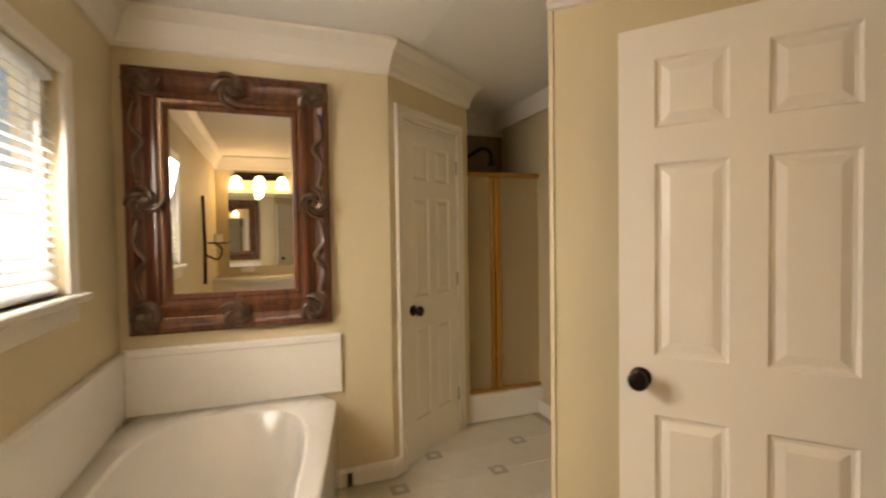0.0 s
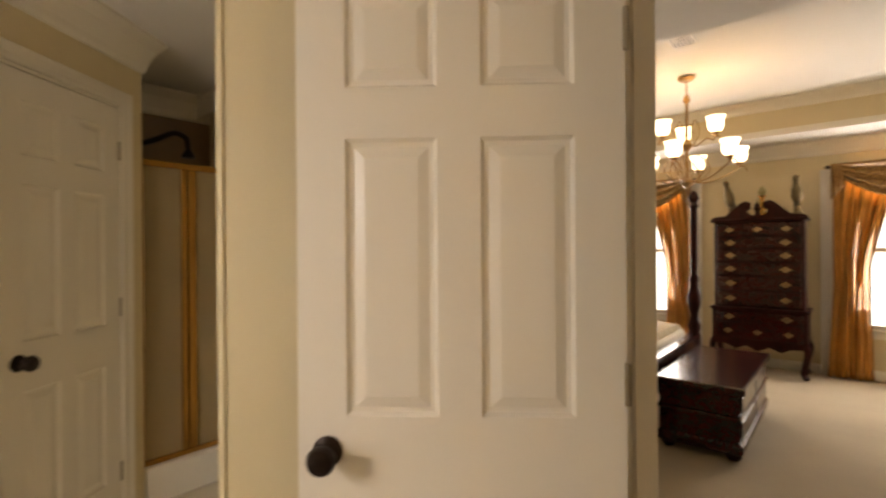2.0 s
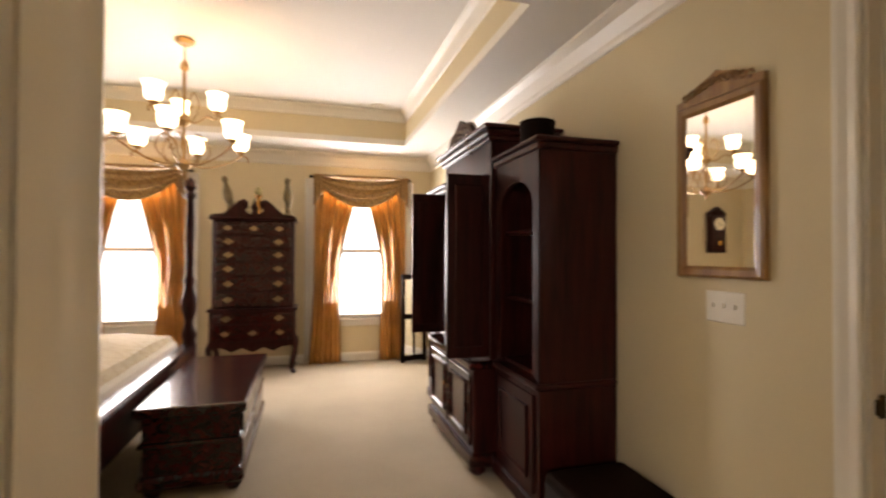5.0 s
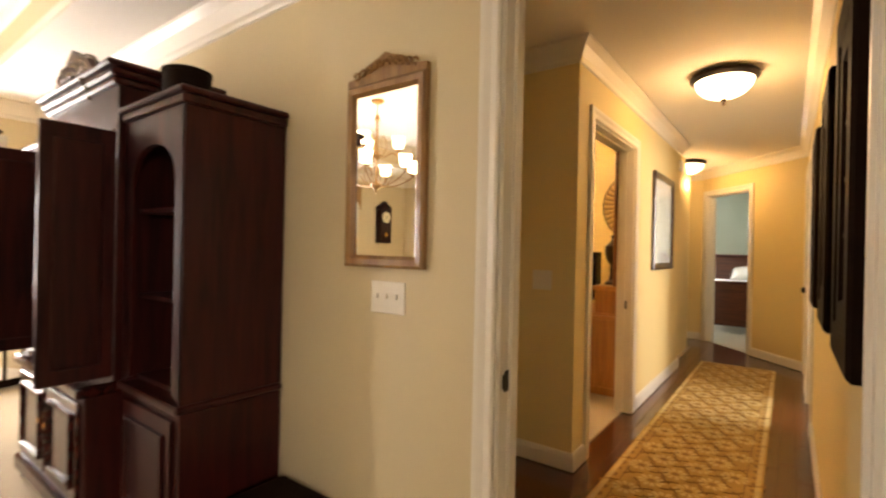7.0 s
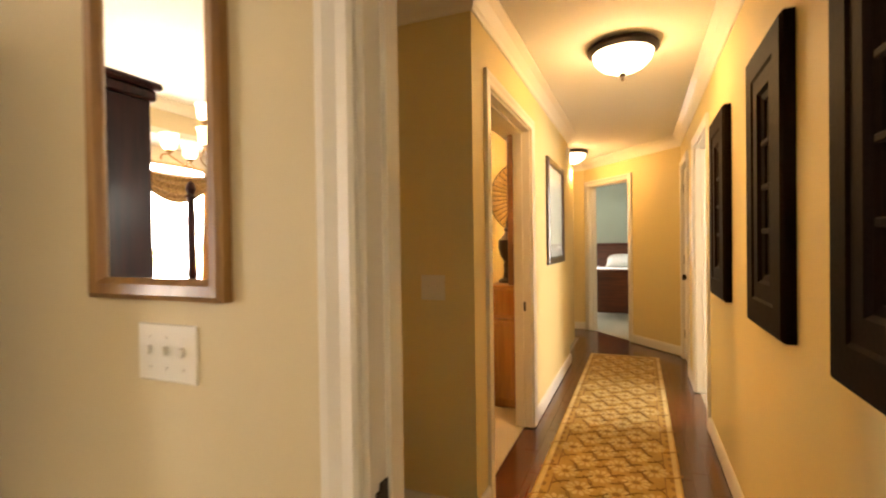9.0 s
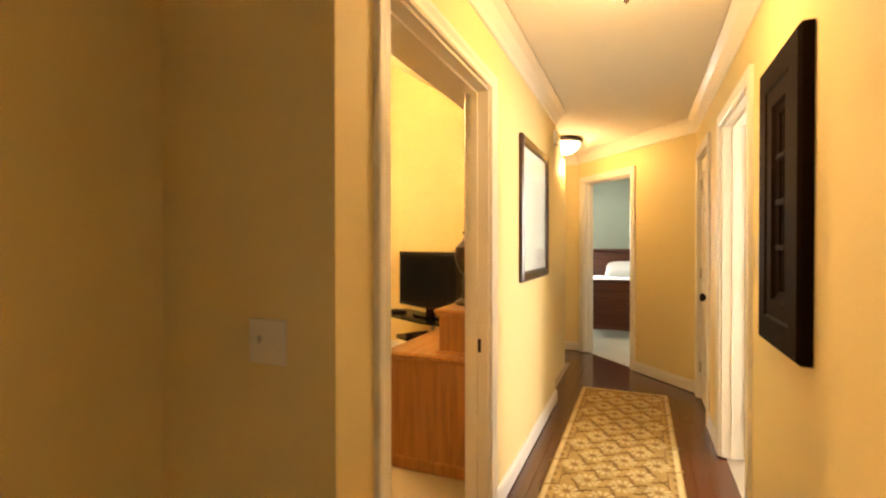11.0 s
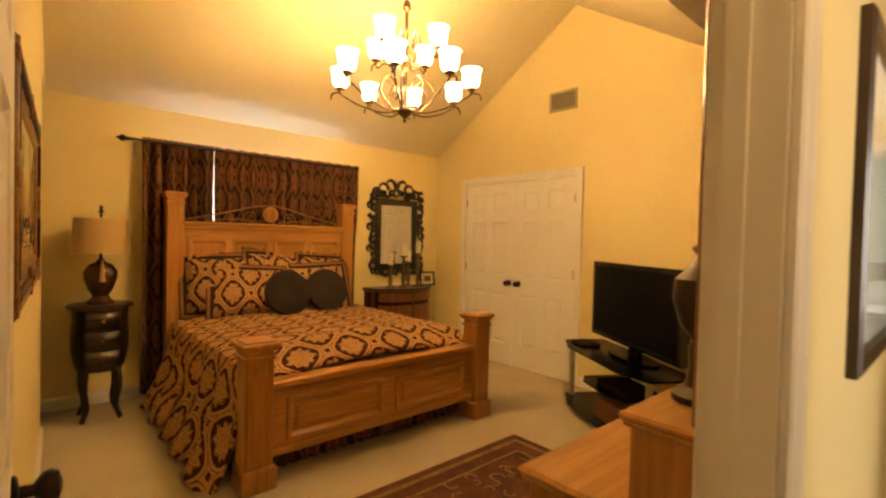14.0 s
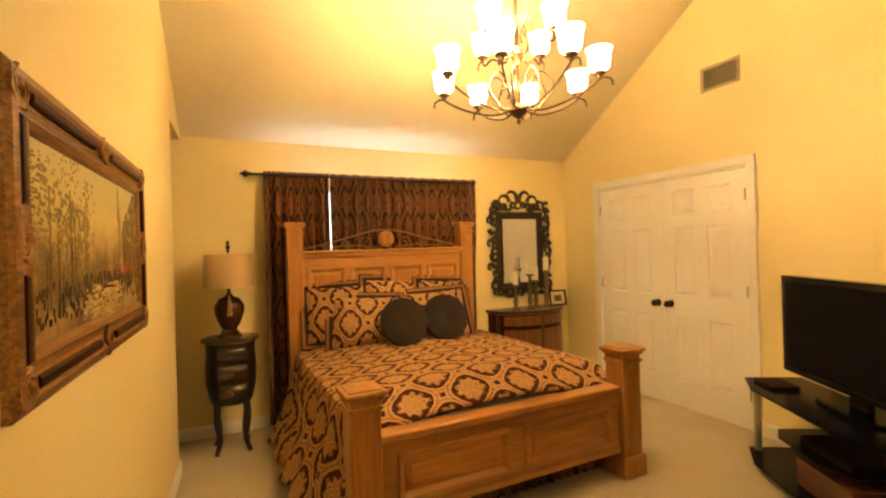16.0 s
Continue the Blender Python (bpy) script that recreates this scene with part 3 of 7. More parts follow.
casing("door_frame_recess", pose(2.78, -6.01, 0, 0, 0, -90), 0.76, 2.04, 0.08, "white painted door frame in the hall recess", (1,))
six_panel_door("door_recess", pose(2.79, -6.03, 0.008, 0, 0, -90), 0.72, 2.01, "white six-panel door in the hall recess, closed", knob_side=0, knobs=(1,))
casing("door_frame_wardrobe", pose(6.31, Y2S, 0, 0, 0, 180), 1.535, 2.05, 0.12, "white painted frame of the double closet doors", (1,))
six_panel_door("door_wardrobe", pose(6.288, Y2S - 0.003, 0.012, 0, 0, 180), 0.745, 2.012, "white six-panel closet door, closed, one of a pair", knob_side=1, knobs=(1,))
six_panel_door("door_wardrobe", pose(5.540, Y2S - 0.003, 0.012, 0, 0, 180), 0.745, 2.012, "white six-panel closet door, closed, one of a pair", knob_side=0, knobs=(1,))


# ---- shared makers ----
def sheet(nu, nv, f, bm=None):
    """A surface of nu x nv quads; f(s, t) gives x, y, z, u, v, the last two in metres of cloth."""
    bm = bm or bmesh.new()
    uv = bm.loops.layers.uv.verify()
    vs, co = {}, {}
    for i in range(nu + 1):
        for j in range(nv + 1):
            x, y, z, u, v = f(i / nu, j / nv)
            vs[i, j], co[i, j] = bm.verts.new((x, y, z)), (u, v)
    for i in range(nu):
        for j in range(nv):
            keys = ((i, j), (i + 1, j), (i + 1, j + 1), (i, j + 1))
            face = bm.faces.new([vs[k] for k in keys])
            for loop, k in zip(face.loops, keys):
                loop[uv].uv = co[k]
    return bm


def cloth(name, bm, mat, parent, thick=0.006, label=""):
    ob = part(name, bm, mat, parent, label, True)
    mod = ob.modifiers.new("thickness", "SOLIDIFY")
    mod.thickness, mod.offset = thick, 0
    return ob


def pillow(w, h, d, puff=1.0):
    """A stuffed cushion in the x-z plane, d thick, with pinched corners."""
    def f(side):
        def g(s, t):
            a, b = 2 * s - 1, 2 * t - 1
            edge = max(0.0, (1 - abs(a) ** 2.6)) ** 0.45 * max(0.0, (1 - abs(b) ** 2.6)) ** 0.45
            pinch = 1 - 0.07 * (1 - abs(a)) * abs(b) ** 2 - 0.07 * (1 - abs(b)) * abs(a) ** 2
            return a * w / 2 * pinch, side * (d / 2 * edge * puff + 0.002), (b * pinch + 1) * h / 2, s * w, t * h
        return g
    bm = sheet(14, 14, f(-1))
    return sheet(14, 14, f(1), bm)


def chandelier(name, m, radius, lower, upper, drop, metal, shade_mat, label, glow_watts, color):
    """Scrolled metal arms with cup shades in two tiers on a turned stem; origin at the bottom finial, drop is the height to the ceiling."""
    ob = thing(name, m, label, "chandelier")
    part("stem", lathe([(0, 0), (0.008, 0.005), (0.012, 0.02), (0.006, 0.03), (0.035, 0.05), (0.055, 0.075), (0.05, 0.095), (0.018, 0.11), (0.012, 0.16), (0.012, 0.34), (0.03, 0.36), (0.045, 0.39), (0.03, 0.42), (0.012, 0.44), (0.012, 0.74), (0.03, 0.76), (0.02, 0.80), (0.006, 0.82), (0.006, drop - 0.03), (0.045, drop - 0.03), (0.065, drop - 0.012), (0.065, drop)], 16), metal, ob, smooth=True)
    tiers = [(lower, radius, 0.085, 0.20, 0.0), (upper, radius * 0.56, 0.39, 0.43, 0.35)]
    for count, r, z0, z1, turn in tiers:
        for k in range(count):
            q = pose(0, 0, 0, 0, 0, math.degrees(turn) + 360 * k / count)
            curve = smooth_line([(0.03, 0, z0), (r * 0.35, 0, z0 - 0.015), (r * 0.7, 0, z0 + 0.03), (r * 0.93, 0, z1 - 0.03), (r * 1.03, 0, z1 + 0.0), (r * 1.13, 0, z1 - 0.012), (r * 1.15, 0, z1 - 0.045)], 5)
            bm = tube(curve, 0.0065, 6)
            scroll = smooth_line([(r * 0.25, 0, z0 - 0.005), (r * 0.45, 0, z0 + 0.10), (r * 0.30, 0, z0 + 0.20), (r * 0.16, 0, z0 + 0.14), (r * 0.24, 0, z0 + 0.09)], 5)
            tube(scroll, 0.005, 6, bm)
            bmesh.ops.transform(bm, matrix=q, verts=bm.verts)
            arm = part("arm", bm, metal, ob, smooth=True)
            base = q @ pose(r, 0, z1)
            part("cup", lathe([(0, 0), (0.012, 0.0), (0.014, 0.012), (0.032, 0.02), (0.034, 0.032), (0.0, 0.034)], 12, m=base), metal, arm, smooth=True)
            prof = [(0.028, 0.030), (0.052, 0.055), (0.058, 0.09), (0.056, 0.12), (0.07, 0.155), (0.066, 0.155), (0.052, 0.12), (0.052, 0.09), (0.046, 0.06), (0.0, 0.036)]
            part("shade", lathe(prof, 16, m=base), shade_mat, arm, "white frosted glass bell shade, lit", True)
    p = m.translation
    # two added point lamps on the stem stand in for the shades' light
    if glow_watts:
        bulb(name + "_glow", p.x, p.y, p.z + 0.62, glow_watts * 0.5, 0.05, color)
        bulb(name + "_glow", p.x, p.y, p.z + 0.26, glow_watts * 0.5, 0.10, color)
    return ob


def strike_plate(m):
    ob = thing("strike_plate", m, "dark bronze strike plate set in the door jamb", "strike plate")
    bm = box(-0.012, 0.012, 0, 0.004, -0.032, 0.032, 0.001)
    part("plate", bm, BRONZE, ob)
    part("latch_lip", box(0.012, 0.026, 0.0, 0.006, -0.022, 0.022, 0.002), BRONZE, ob)


def switch(m, gangs, w=0.165):
    """A wall plate with toggles; local x along the wall, y out of it negative, z up."""
    ob = thing("light_switch", m, "white plastic light switch plate with toggles on the wall" if gangs < 3 else "wide white plastic light switch plate on the wall", "light switch")
    part("plate", box(-w / 2, w / 2, -0.006, 0, -0.057, 0.057, 0.003), PLATE, ob)
    for k in range(gangs):
        x = (k - (gangs - 1) / 2) * 0.046
        part("toggle", box(x - 0.005, x + 0.005, -0.017, -0.006, -0.004, 0.014, 0.002), PLATE, ob)
        for z in (-0.03, 0.03):
            part("screw", lathe([(0, 0), (0.003, 0), (0.003, 0.0015), (0, 0.002)], 8, m=pose(x, -0.006, z, 90)), PLATE, ob)


# ---- guest bedroom ----
SHADE = glowing("lit_frosted_glass", (1.0, 0.86, 0.62), 9.0)
DAM = damask("brown_gold_damask", (0.036, 0.009, 0.006), (0.42, 0.24, 0.11), (0.10, 0.04, 0.018), 0.20)
DAMC = damask("dark_floral_drapery", (0.022, 0.008, 0.005), (0.15, 0.065, 0.032), (0.08, 0.034, 0.018), 0.26)
DARKCLOTH = material("dark_brown_chenille", (0.012, 0.006, 0.0035), 0.95, bump=0.8, fine=160, spread=0.3)
LACQ = material("black_lacquer", (0.012, 0.007, 0.005), 0.32, spread=0.4, scale=14, gloss=(0.25, 0.18))
GILT = wood("antique_gilt", (0.14, 0.06, 0.016), (0.34, 0.165, 0.045), 0.45, coat=0.1)

# bed: origin on the floor at the middle of the foot end, x towards the head
bed = thing("poster_bed", pose(4.80, -4.12, 0.002), "honey pine poster bed with panelled footboard and scrolled iron crest", "bed")


def bed_post(x, y, h, w):
    bm = box(x - w * 0.62, x + w * 0.62, y - w * 0.62, y + w * 0.62, 0, 0.13, 0.008)
    box(x - w / 2, x + w / 2, y - w / 2, y + w / 2, 0.13, h - 0.05, 0.006, bm)
    box(x - w * 0.56, x + w * 0.56, y - w * 0.56, y + w * 0.56, h - 0.10, h - 0.08, 0.004, bm)
    box(x - w * 0.6, x + w * 0.6, y - w * 0.6, y + w * 0.6, h - 0.05, h - 0.032, 0.004, bm)
    box(x - w * 0.68, x + w * 0.68, y - w * 0.68, y + w * 0.68, h - 0.032, h - 0.008, 0.006, bm)
    box(x - w * 0.55, x + w * 0.55, y - w * 0.55, y + w * 0.55, h - 0.008, h, 0.003, bm)
    part("post", bm, PINE, bed)
    part("rosette", box(x - w / 2 - 0.006, x - w / 2 + 0.004, y - w * 0.22, y + w * 0.22, h - 0.19, h - 0.19 + w * 0.44, 0.004), PINE, bed)


for y in (0.855, -0.865):
    bed_post(0.0, y, 0.815, 0.15)
for y in (0.875, -0.735):
    bed_post(1.85, y, 1.725, 0.13)
foot = part("footboard", box(-0.03, 0.03, -0.79, 0.78, 0.17, 0.53), PINEY, bed)
part("top_rail", box(-0.055, 0.055, -0.79, 0.78, 0.53, 0.575, 0.008), PINEY, foot)
for y0, y1 in ((-0.70, -0.06), (0.04, 0.69)):
    part("panel", sweep([(y0, 0.23), (y1, 0.23), (y1, 0.47), (y0, 0.47)], [(0, 0), (0, 0.028), (0.02, 0.026), (0.035, 0.006), (0.04, 0.0)], lambda u, v, w: (-0.03 - w, u, v), True), PINEY, foot)
    part("raised_field", box(-0.042, -0.028, y0 + 0.06, y1 - 0.06, 0.29, 0.41, 0.006), PINEY, foot)
part("bottom_rail", box(-0.045, 0.045, -0.79, 0.78, 0.155, 0.195, 0.006), PINEY, foot)
head = part("headboard", box(1.82, 1.88, -0.68, 0.82, 0.3, 1.42), PINEY, bed)
bm = box(1.795, 1.90, -0.68, 0.82, 1.42, 1.455, 0.006)
box(1.775, 1.92, -0.685, 0.825, 1.455, 1.485, 0.008, bm)
part("cornice", bm, PINEY, head)
for k in range(4):
    y0 = -0.64 + k * 0.365
    part("panel", sweep([(y0, 1.0), (y0 + 0.32, 1.0), (y0 + 0.32, 1.34), (y0, 1.34)], [(0, 0), (0, 0.02), (0.02, 0.018), (0.035, 0.004), (0.04, 0.0)], lambda u, v, w: (1.82 - w, u, v), True), PINEY, head)
    part("raised_field", box(1.808, 1.822, y0 + 0.06, y0 + 0.26, 1.06, 1.28, 0.006), PINE, head)
bm = tube(smooth_line([(1.85, -0.66, 1.50), (1.85, -0.35, 1.57), (1.85, 0.07, 1.66), (1.85, 0.49, 1.57), (1.85, 0.80, 1.50)], 8), 0.008, 6)
for s in (-1, 1):
    for a, r in ((0.18, 0.06), (0.36, 0.045), (0.55, 0.035)):
        pts = [(1.85, 0.07 + s * (a + r * (1 - k / 22) * math.cos(k * 0.55)), 1.55 - a * 0.07 + r * (1 - k / 22) * math.sin(k * 0.55)) for k in range(18)]
        tube(pts, 0.006, 6, bm)
    tube(smooth_line([(1.85, 0.07 + s * 0.08, 1.50), (1.85, 0.07 + s * 0.3, 1.52), (1.85, 0.07 + s * 0.55, 1.50)], 6), 0.006, 6, bm)
part("iron_crest", bm, material("gilded_iron", (0.20, 0.10, 0.04), 0.45, 0.6), bed, "scrolled gilded iron crest", True)
part("medallion", lathe([(0, 0), (0.07, 0), (0.075, 0.01), (0.05, 0.02), (0.045, 0.026), (0, 0.03)], 20, m=pose(1.838, 0.07, 1.575, 0, -90)), PINE, bed, "", True)
for y in (0.85, -0.82):
    part("side_rail", box(0.06, 1.80, y - 0.02, y + 0.02, 0.2, 0.38, 0.005), PINE, bed)
part("mattress", box(0.07, 1.80, -0.78, 0.79, 0.30, 0.545, 0.05, segments=3), material("ticking", (0.6, 0.55, 0.45), 0.9), bed)

bedding = thing("comforter", pose(4.80, -4.12, 0.0), "brown and gold damask comforter spread over the bed", "bedding")


def spread(s, t):
    x = 0.055 + 1.72 * s
    a = (t - 0.5) * 3.0
    half = 0.86
    over = max(0.0, abs(a) - half)
    z = 0.655 + 0.075 * math.cos(min(1, abs(a) / half) * math.pi / 2) - 0.12 * max(0, 0.12 - s) / 0.12
    z += 0.012 * noise.noise((x * 3.1, a * 3.3, 0))
    y = math.copysign(min(abs(a), half), a)
    if over:
        y += math.copysign(0.05 * math.sin(min(1, over / 0.12) * math.pi / 2) + 0.028 * math.sin(x * 19 + a * 2) * min(1, over / 0.25), a)
        y += math.copysign(0.20 * over * over / 0.4, a)
        z -= max(0, over - 0.03)
    return x, y - 0.0, z, x, a


cloth("cover", sheet(44, 60, spread), DAM, bedding, 0.02)
skirt = thing("bed_skirt", pose(4.83, -4.12, 0.0), "dark pleated bed skirt under the bed frame", "bed skirt")
cloth("pleated_cloth", sheet(120, 4, lambda s, t: (0.055 + 0.012 * math.sin(s * 150), -0.79 + 1.58 * s, 0.03 + 0.3 * t, s * 1.6, t * 0.3)), DAMC, skirt, 0.004)

FLANGE = material("gold_brown_edging", (0.20, 0.085, 0.03), 0.8, spread=0.3, scale=60, bump=0.2)
# pillows: sewn squares against the headboard, two bolsters in front
for y, lean, w, h, mat, x, z in ((-3.56, -13, 0.50, 0.47, DAM, 6.50, 0.72), (-4.05, -12, 0.50, 0.49, DAM, 6.52, 0.73), (-4.55, -13, 0.50, 0.47, DAM, 6.50, 0.72), (-3.74, -27, 0.58, 0.45, DAM, 6.27, 0.68), (-4.40, -25, 0.58, 0.45, DAM, 6.28, 0.68)):
    ob = thing("throw_pillow", pose(x, y, z, 0, 0, 9 * math.sin(y * 9)) @ pose(0, 0, 0, 0, -lean, 0) @ pose(0, 0, 0, 0, 0, -90) @ pose(0, 0, 0, 0, 4 * math.sin(y * 23), 0), "brown and gold damask bed pillow propped up", "pillow", "pillows on the guest bed")
    part("cushion", pillow(w, h, 0.26), mat, ob, "", True)
    for grow, deep, fab in ((0.045, 0.004, DARKCLOTH), (0.036, 0.008, FLANGE), (0.012, 0.011, DARKCLOTH)):
        part("flange", box(-w / 2 - grow, w / 2 + grow, -deep, deep, -grow, h + grow, 0.003), fab, ob)
    part("piping", tube([(w / 2 * a, 0, h / 2 + h / 2 * b) for a, b in ((-0.97, -0.97), (0, -0.94), (0.97, -0.97), (0.94, 0), (0.97, 0.97), (0, 0.94), (-0.97, 0.97), (-0.94, 0), (-0.97, -0.97))], 0.006, 6), DARKCLOTH, ob)
for y, x in ((-3.97, 6.03), (-4.34, 6.06)):
    ob = thing("round_cushion", pose(x, y, 0.905, 0, -72, 0), "round dark brown tufted cushion leaning on the pillows", "cushion", "round cushions")
    part("cover", lathe([(0, -0.06), (0.05, -0.055), (0.14, -0.05), (0.185, -0.035), (0.195, 0), (0.185, 0.035), (0.14, 0.05), (0.05, 0.05), (0.01, 0.03)], 28), DARKCLOTH, ob, "", True)
    part("button", lathe([(0, 0.028), (0.016, 0.03), (0.016, 0.038), (0, 0.044)], 12), DARKCLOTH, ob, "", True)

# window behind the bed, blinds and drapes
def sash_window(name, m, w, h, label, muntin=True):
    """Double-hung window; local x across, y into the wall, z up from the sill."""
    ob = thing(name, m, label, "window", kind="structure")
    part("window_frame", sweep([(0, 0), (w, 0), (w, h), (0, h)], [(0, 0.0), (0.035, 0.0), (0.035, 0.06), (0, 0.06)], lambda u, v, q: (u, 0.04 + q, v), True), TRIM, ob)
    part("meeting_rail", box(0.035, w - 0.035, 0.05, 0.085, h / 2 - 0.02, h / 2 + 0.02), TRIM, ob)
    for z0, z1 in ((0.035, h / 2 - 0.02), (h / 2 + 0.02, h - 0.035)):
        p = part("pane", box(0.035, w - 0.035, 0.068, 0.072, z0, z1), GLASS, ob)
        p.visible_shadow = False
    return ob


sash_window("window_guest", pose(X2E, -3.222, 0.9, 0, 0, -90), 1.73, 1.16, "white sash window behind the drapes")
structure("backdrop_east", box(9.5, 9.55, -9, 9, -0.5, 6), glowing("bright_overcast_sky", (0.92, 0.96, 1.0), 5.0), "bright hazy sky outside the windows", "backdrop")
structure("backdrop_west", box(-3.05, -3.0, -2, 6, -0.5, 5), glowing("bright_hazy_sky", (0.90, 0.95, 1.0), 3.0), "bright hazy sky outside the bathroom window", "backdrop")

rod = thing("curtain_rod", pose(6.72, -3.95, 2.13), "dark bronze curtain rod with knob finials above the window", "curtain rod")
part("rod", tube([(0, 1.02, 0), (0, -1.03, 0)], 0.012, 10), BRONZE, rod)
for y, s in ((1.02, -90), (-1.03, 90)):
    part("finial", lathe([(0, 0), (0.02, 0.0), (0.012, 0.012), (0.026, 0.03), (0.028, 0.045), (0.015, 0.06), (0.01, 0.07), (0, 0.085)], 12, m=pose(0, y, 0, s)), BRONZE, rod, "", True)
for y in (0.9, -0.95):
    part("bracket", box(0, 0.128, y - 0.01, y + 0.01, -0.035, -0.012, 0.003), BRONZE, rod)


def drape(name, x, y0, y1, z0, z1, pleats, amp, mat, label, group):
    ob = thing(name, pose(x, (y0 + y1) / 2, z0), label, "curtain", group)
    w = y1 - y0
    def f(s, t):
        q = math.sin(s * pleats * 2 * math.pi + 0.5 * math.sin(t * 5 + s * 9))
        wave = math.copysign(abs(q) ** 0.6, q) + 0.4 * math.sin(s * pleats * 4.7 + 1.3) + 0.25 * math.sin(s * pleats * 13 + 3 * t)
        k = amp * (0.6 + 0.4 * (1 - t))
        return k * wave * (1 - 0.75 * max(0, t - 0.95) / 0.05), (s - 0.5) * w, t * (z1 - z0), s * w * 3.4, t * (z1 - z0)
    cloth("cloth", sheet(int(pleats * 16), 24, f), mat, ob, 0.004)
    part("heading", tube([(0, -w / 2 + w * k / 40, z1 - z0 - 0.005 + 0.006 * math.sin(k * 2.1)) for k in range(41)], 0.017, 8), mat, ob)


drape("drape", 6.745, -3.572, -3.03, 0.05, 2.15, 6, 0.042, DAMC, "dark brown floral drape hanging to the floor", "drapes of the guest room")
drape("drape", 6.745, -5.06, -3.585, 0.3, 2.15, 15, 0.042, DAMC, "dark brown floral drape drawn behind the headboard", "drapes of the guest room")

# bedside table with lamp
ns = thing("nightstand", pose(6.52, -2.74, 0.002), "small round black lacquer nightstand with painted drawers and tall legs", "nightstand")
part("tabletop", lathe([(0, 0.82), (0.19, 0.82), (0.205, 0.826), (0.205, 0.838), (0.19, 0.845), (0, 0.845)], 28), LACQ, ns, "", True)
body = part("body", lathe([(0, 0.36), (0.14, 0.36), (0.155, 0.40), (0.175, 0.50), (0.178, 0.62), (0.17, 0.74), (0.175, 0.82), (0, 0.82)], 28), LACQ, ns, "", True)
for k in range(3):
    z = 0.40 + k * 0.14
    bm = sheet(10, 2, lambda s, t: (-(0.183) * math.cos((s - 0.5) * 1.3), 0.183 * math.sin((s - 0.5) * 1.3), z + 0.115 * t, s, t))
    d = cloth("drawer", bm, LACQ, ns, 0.006)
    part("knob", lathe([(0, 0), (0.006, 0), (0.006, 0.01), (0.011, 0.016), (0, 0.022)], 10, m=pose(-0.186, 0, z + 0.058, 0, -90)), BRASS, d, "brass drawer knob", True)
    part("painted_flower", sheet(6, 2, lambda s, t: (-0.1875 * math.cos((s - 0.5) * 0.5), 0.1875 * math.sin((s - 0.5) * 0.5 + 0.25), z + 0.03 + 0.05 * t, s, t)), material("gold_painted_flowers", (0.022, 0.010, 0.004), 0.7, spread=0.8, scale=200), d)
for k in range(4):
    a = math.pi / 4 + k * math.pi / 2
    c, s = math.cos(a), math.sin(a)
    part("leg", tube(smooth_line([(0.13 * c, 0.13 * s, 0.42), (0.15 * c, 0.15 * s, 0.25), (0.125 * c, 0.125 * s, 0.10), (0.165 * c, 0.165 * s, 0.0)], 6), 0.027, 8, taper=0.6), LACQ, ns, "", True)

LINEN = glowing("tan_linen_shade", (0.46, 0.31, 0.14), 0.02)
lamp = thing("table_lamp", pose(6.52, -2.74, 0.847), "dark urn table lamp with a tan drum shade and tassel", "table lamp")
part("base", lathe([(0, 0), (0.085, 0), (0.085, 0.02), (0.065, 0.035), (0.05, 0.06), (0.08, 0.11), (0.105, 0.19), (0.105, 0.24), (0.075, 0.29), (0.03, 0.31), (0.02, 0.33), (0, 0.34)], 24), material("glazed_brown_ceramic", (0.05, 0.018, 0.008), 0.2, spread=0.4), lamp, "", True)
part("stem", lathe([(0.012, 0.33), (0.012, 0.42), (0.004, 0.43), (0.004, 0.66), (0.012, 0.67), (0, 0.69)], 10), BRONZE, lamp, "", True)
part("shade", lathe([(0.185, 0.38), (0.165, 0.63), (0.160, 0.63), (0.18, 0.38)], 36), LINEN, lamp, "tan linen drum shade", True)
part("finial", lathe([(0, 0.64), (0.012, 0.65), (0.005, 0.67), (0.02, 0.685), (0.006, 0.70), (0.014, 0.715), (0, 0.735)], 12), BRONZE, lamp, "", True)
part("tassel", lathe([(0.004, 0.33), (0.008, 0.29), (0.012, 0.28), (0.02, 0.17), (0, 0.17)], 12, m=pose(-0.108, 0.0, 0.0)), material("gold_tassel", (0.42, 0.25, 0.08), 0.8), lamp, "", True)

# demilune commode, mirror, candlesticks, photo
com = thing("commode", pose(6.845, -5.66, 0.002), "half-round brown wooden commode with two doors below a drawer", "commode")
CW = wood("walnut_veneer", (0.10, 0.036, 0.012), (0.19, 0.075, 0.026), 0.35)


def half_round(r, d, z0, z1, n=24):
    return outline_slab([(r * math.cos(math.pi * k / n), -d * math.sin(math.pi * k / n) ** 0.8) for k in range(n + 1)], z1 - z0, lambda u, v, w: (v, u, z0 + w))


part("body", half_round(0.43, 0.36, 0.12, 0.775), MAHOG, com)
part("worktop", half_round(0.455, 0.385, 0.785, 0.81), LACQ, com)
part("moulding", half_round(0.445, 0.375, 0.772, 0.787), CW, com)
for a0, a1 in ((0.55, 1.54), (1.60, 2.59)):
    part("drawer_front", sheet(10, 1, lambda s, t: (-0.372 * math.sin(a0 + (a1 - a0) * s) ** 0.8, 0.442 * math.cos(a0 + (a1 - a0) * s), 0.66 + 0.10 * t, s, t)), CW, com)
    part("door", sheet(10, 1, lambda s, t: (-0.372 * math.sin(a0 + (a1 - a0) * s) ** 0.8, 0.442 * math.cos(a0 + (a1 - a0) * s), 0.16 + 0.46 * t, s, t)), CW, com)
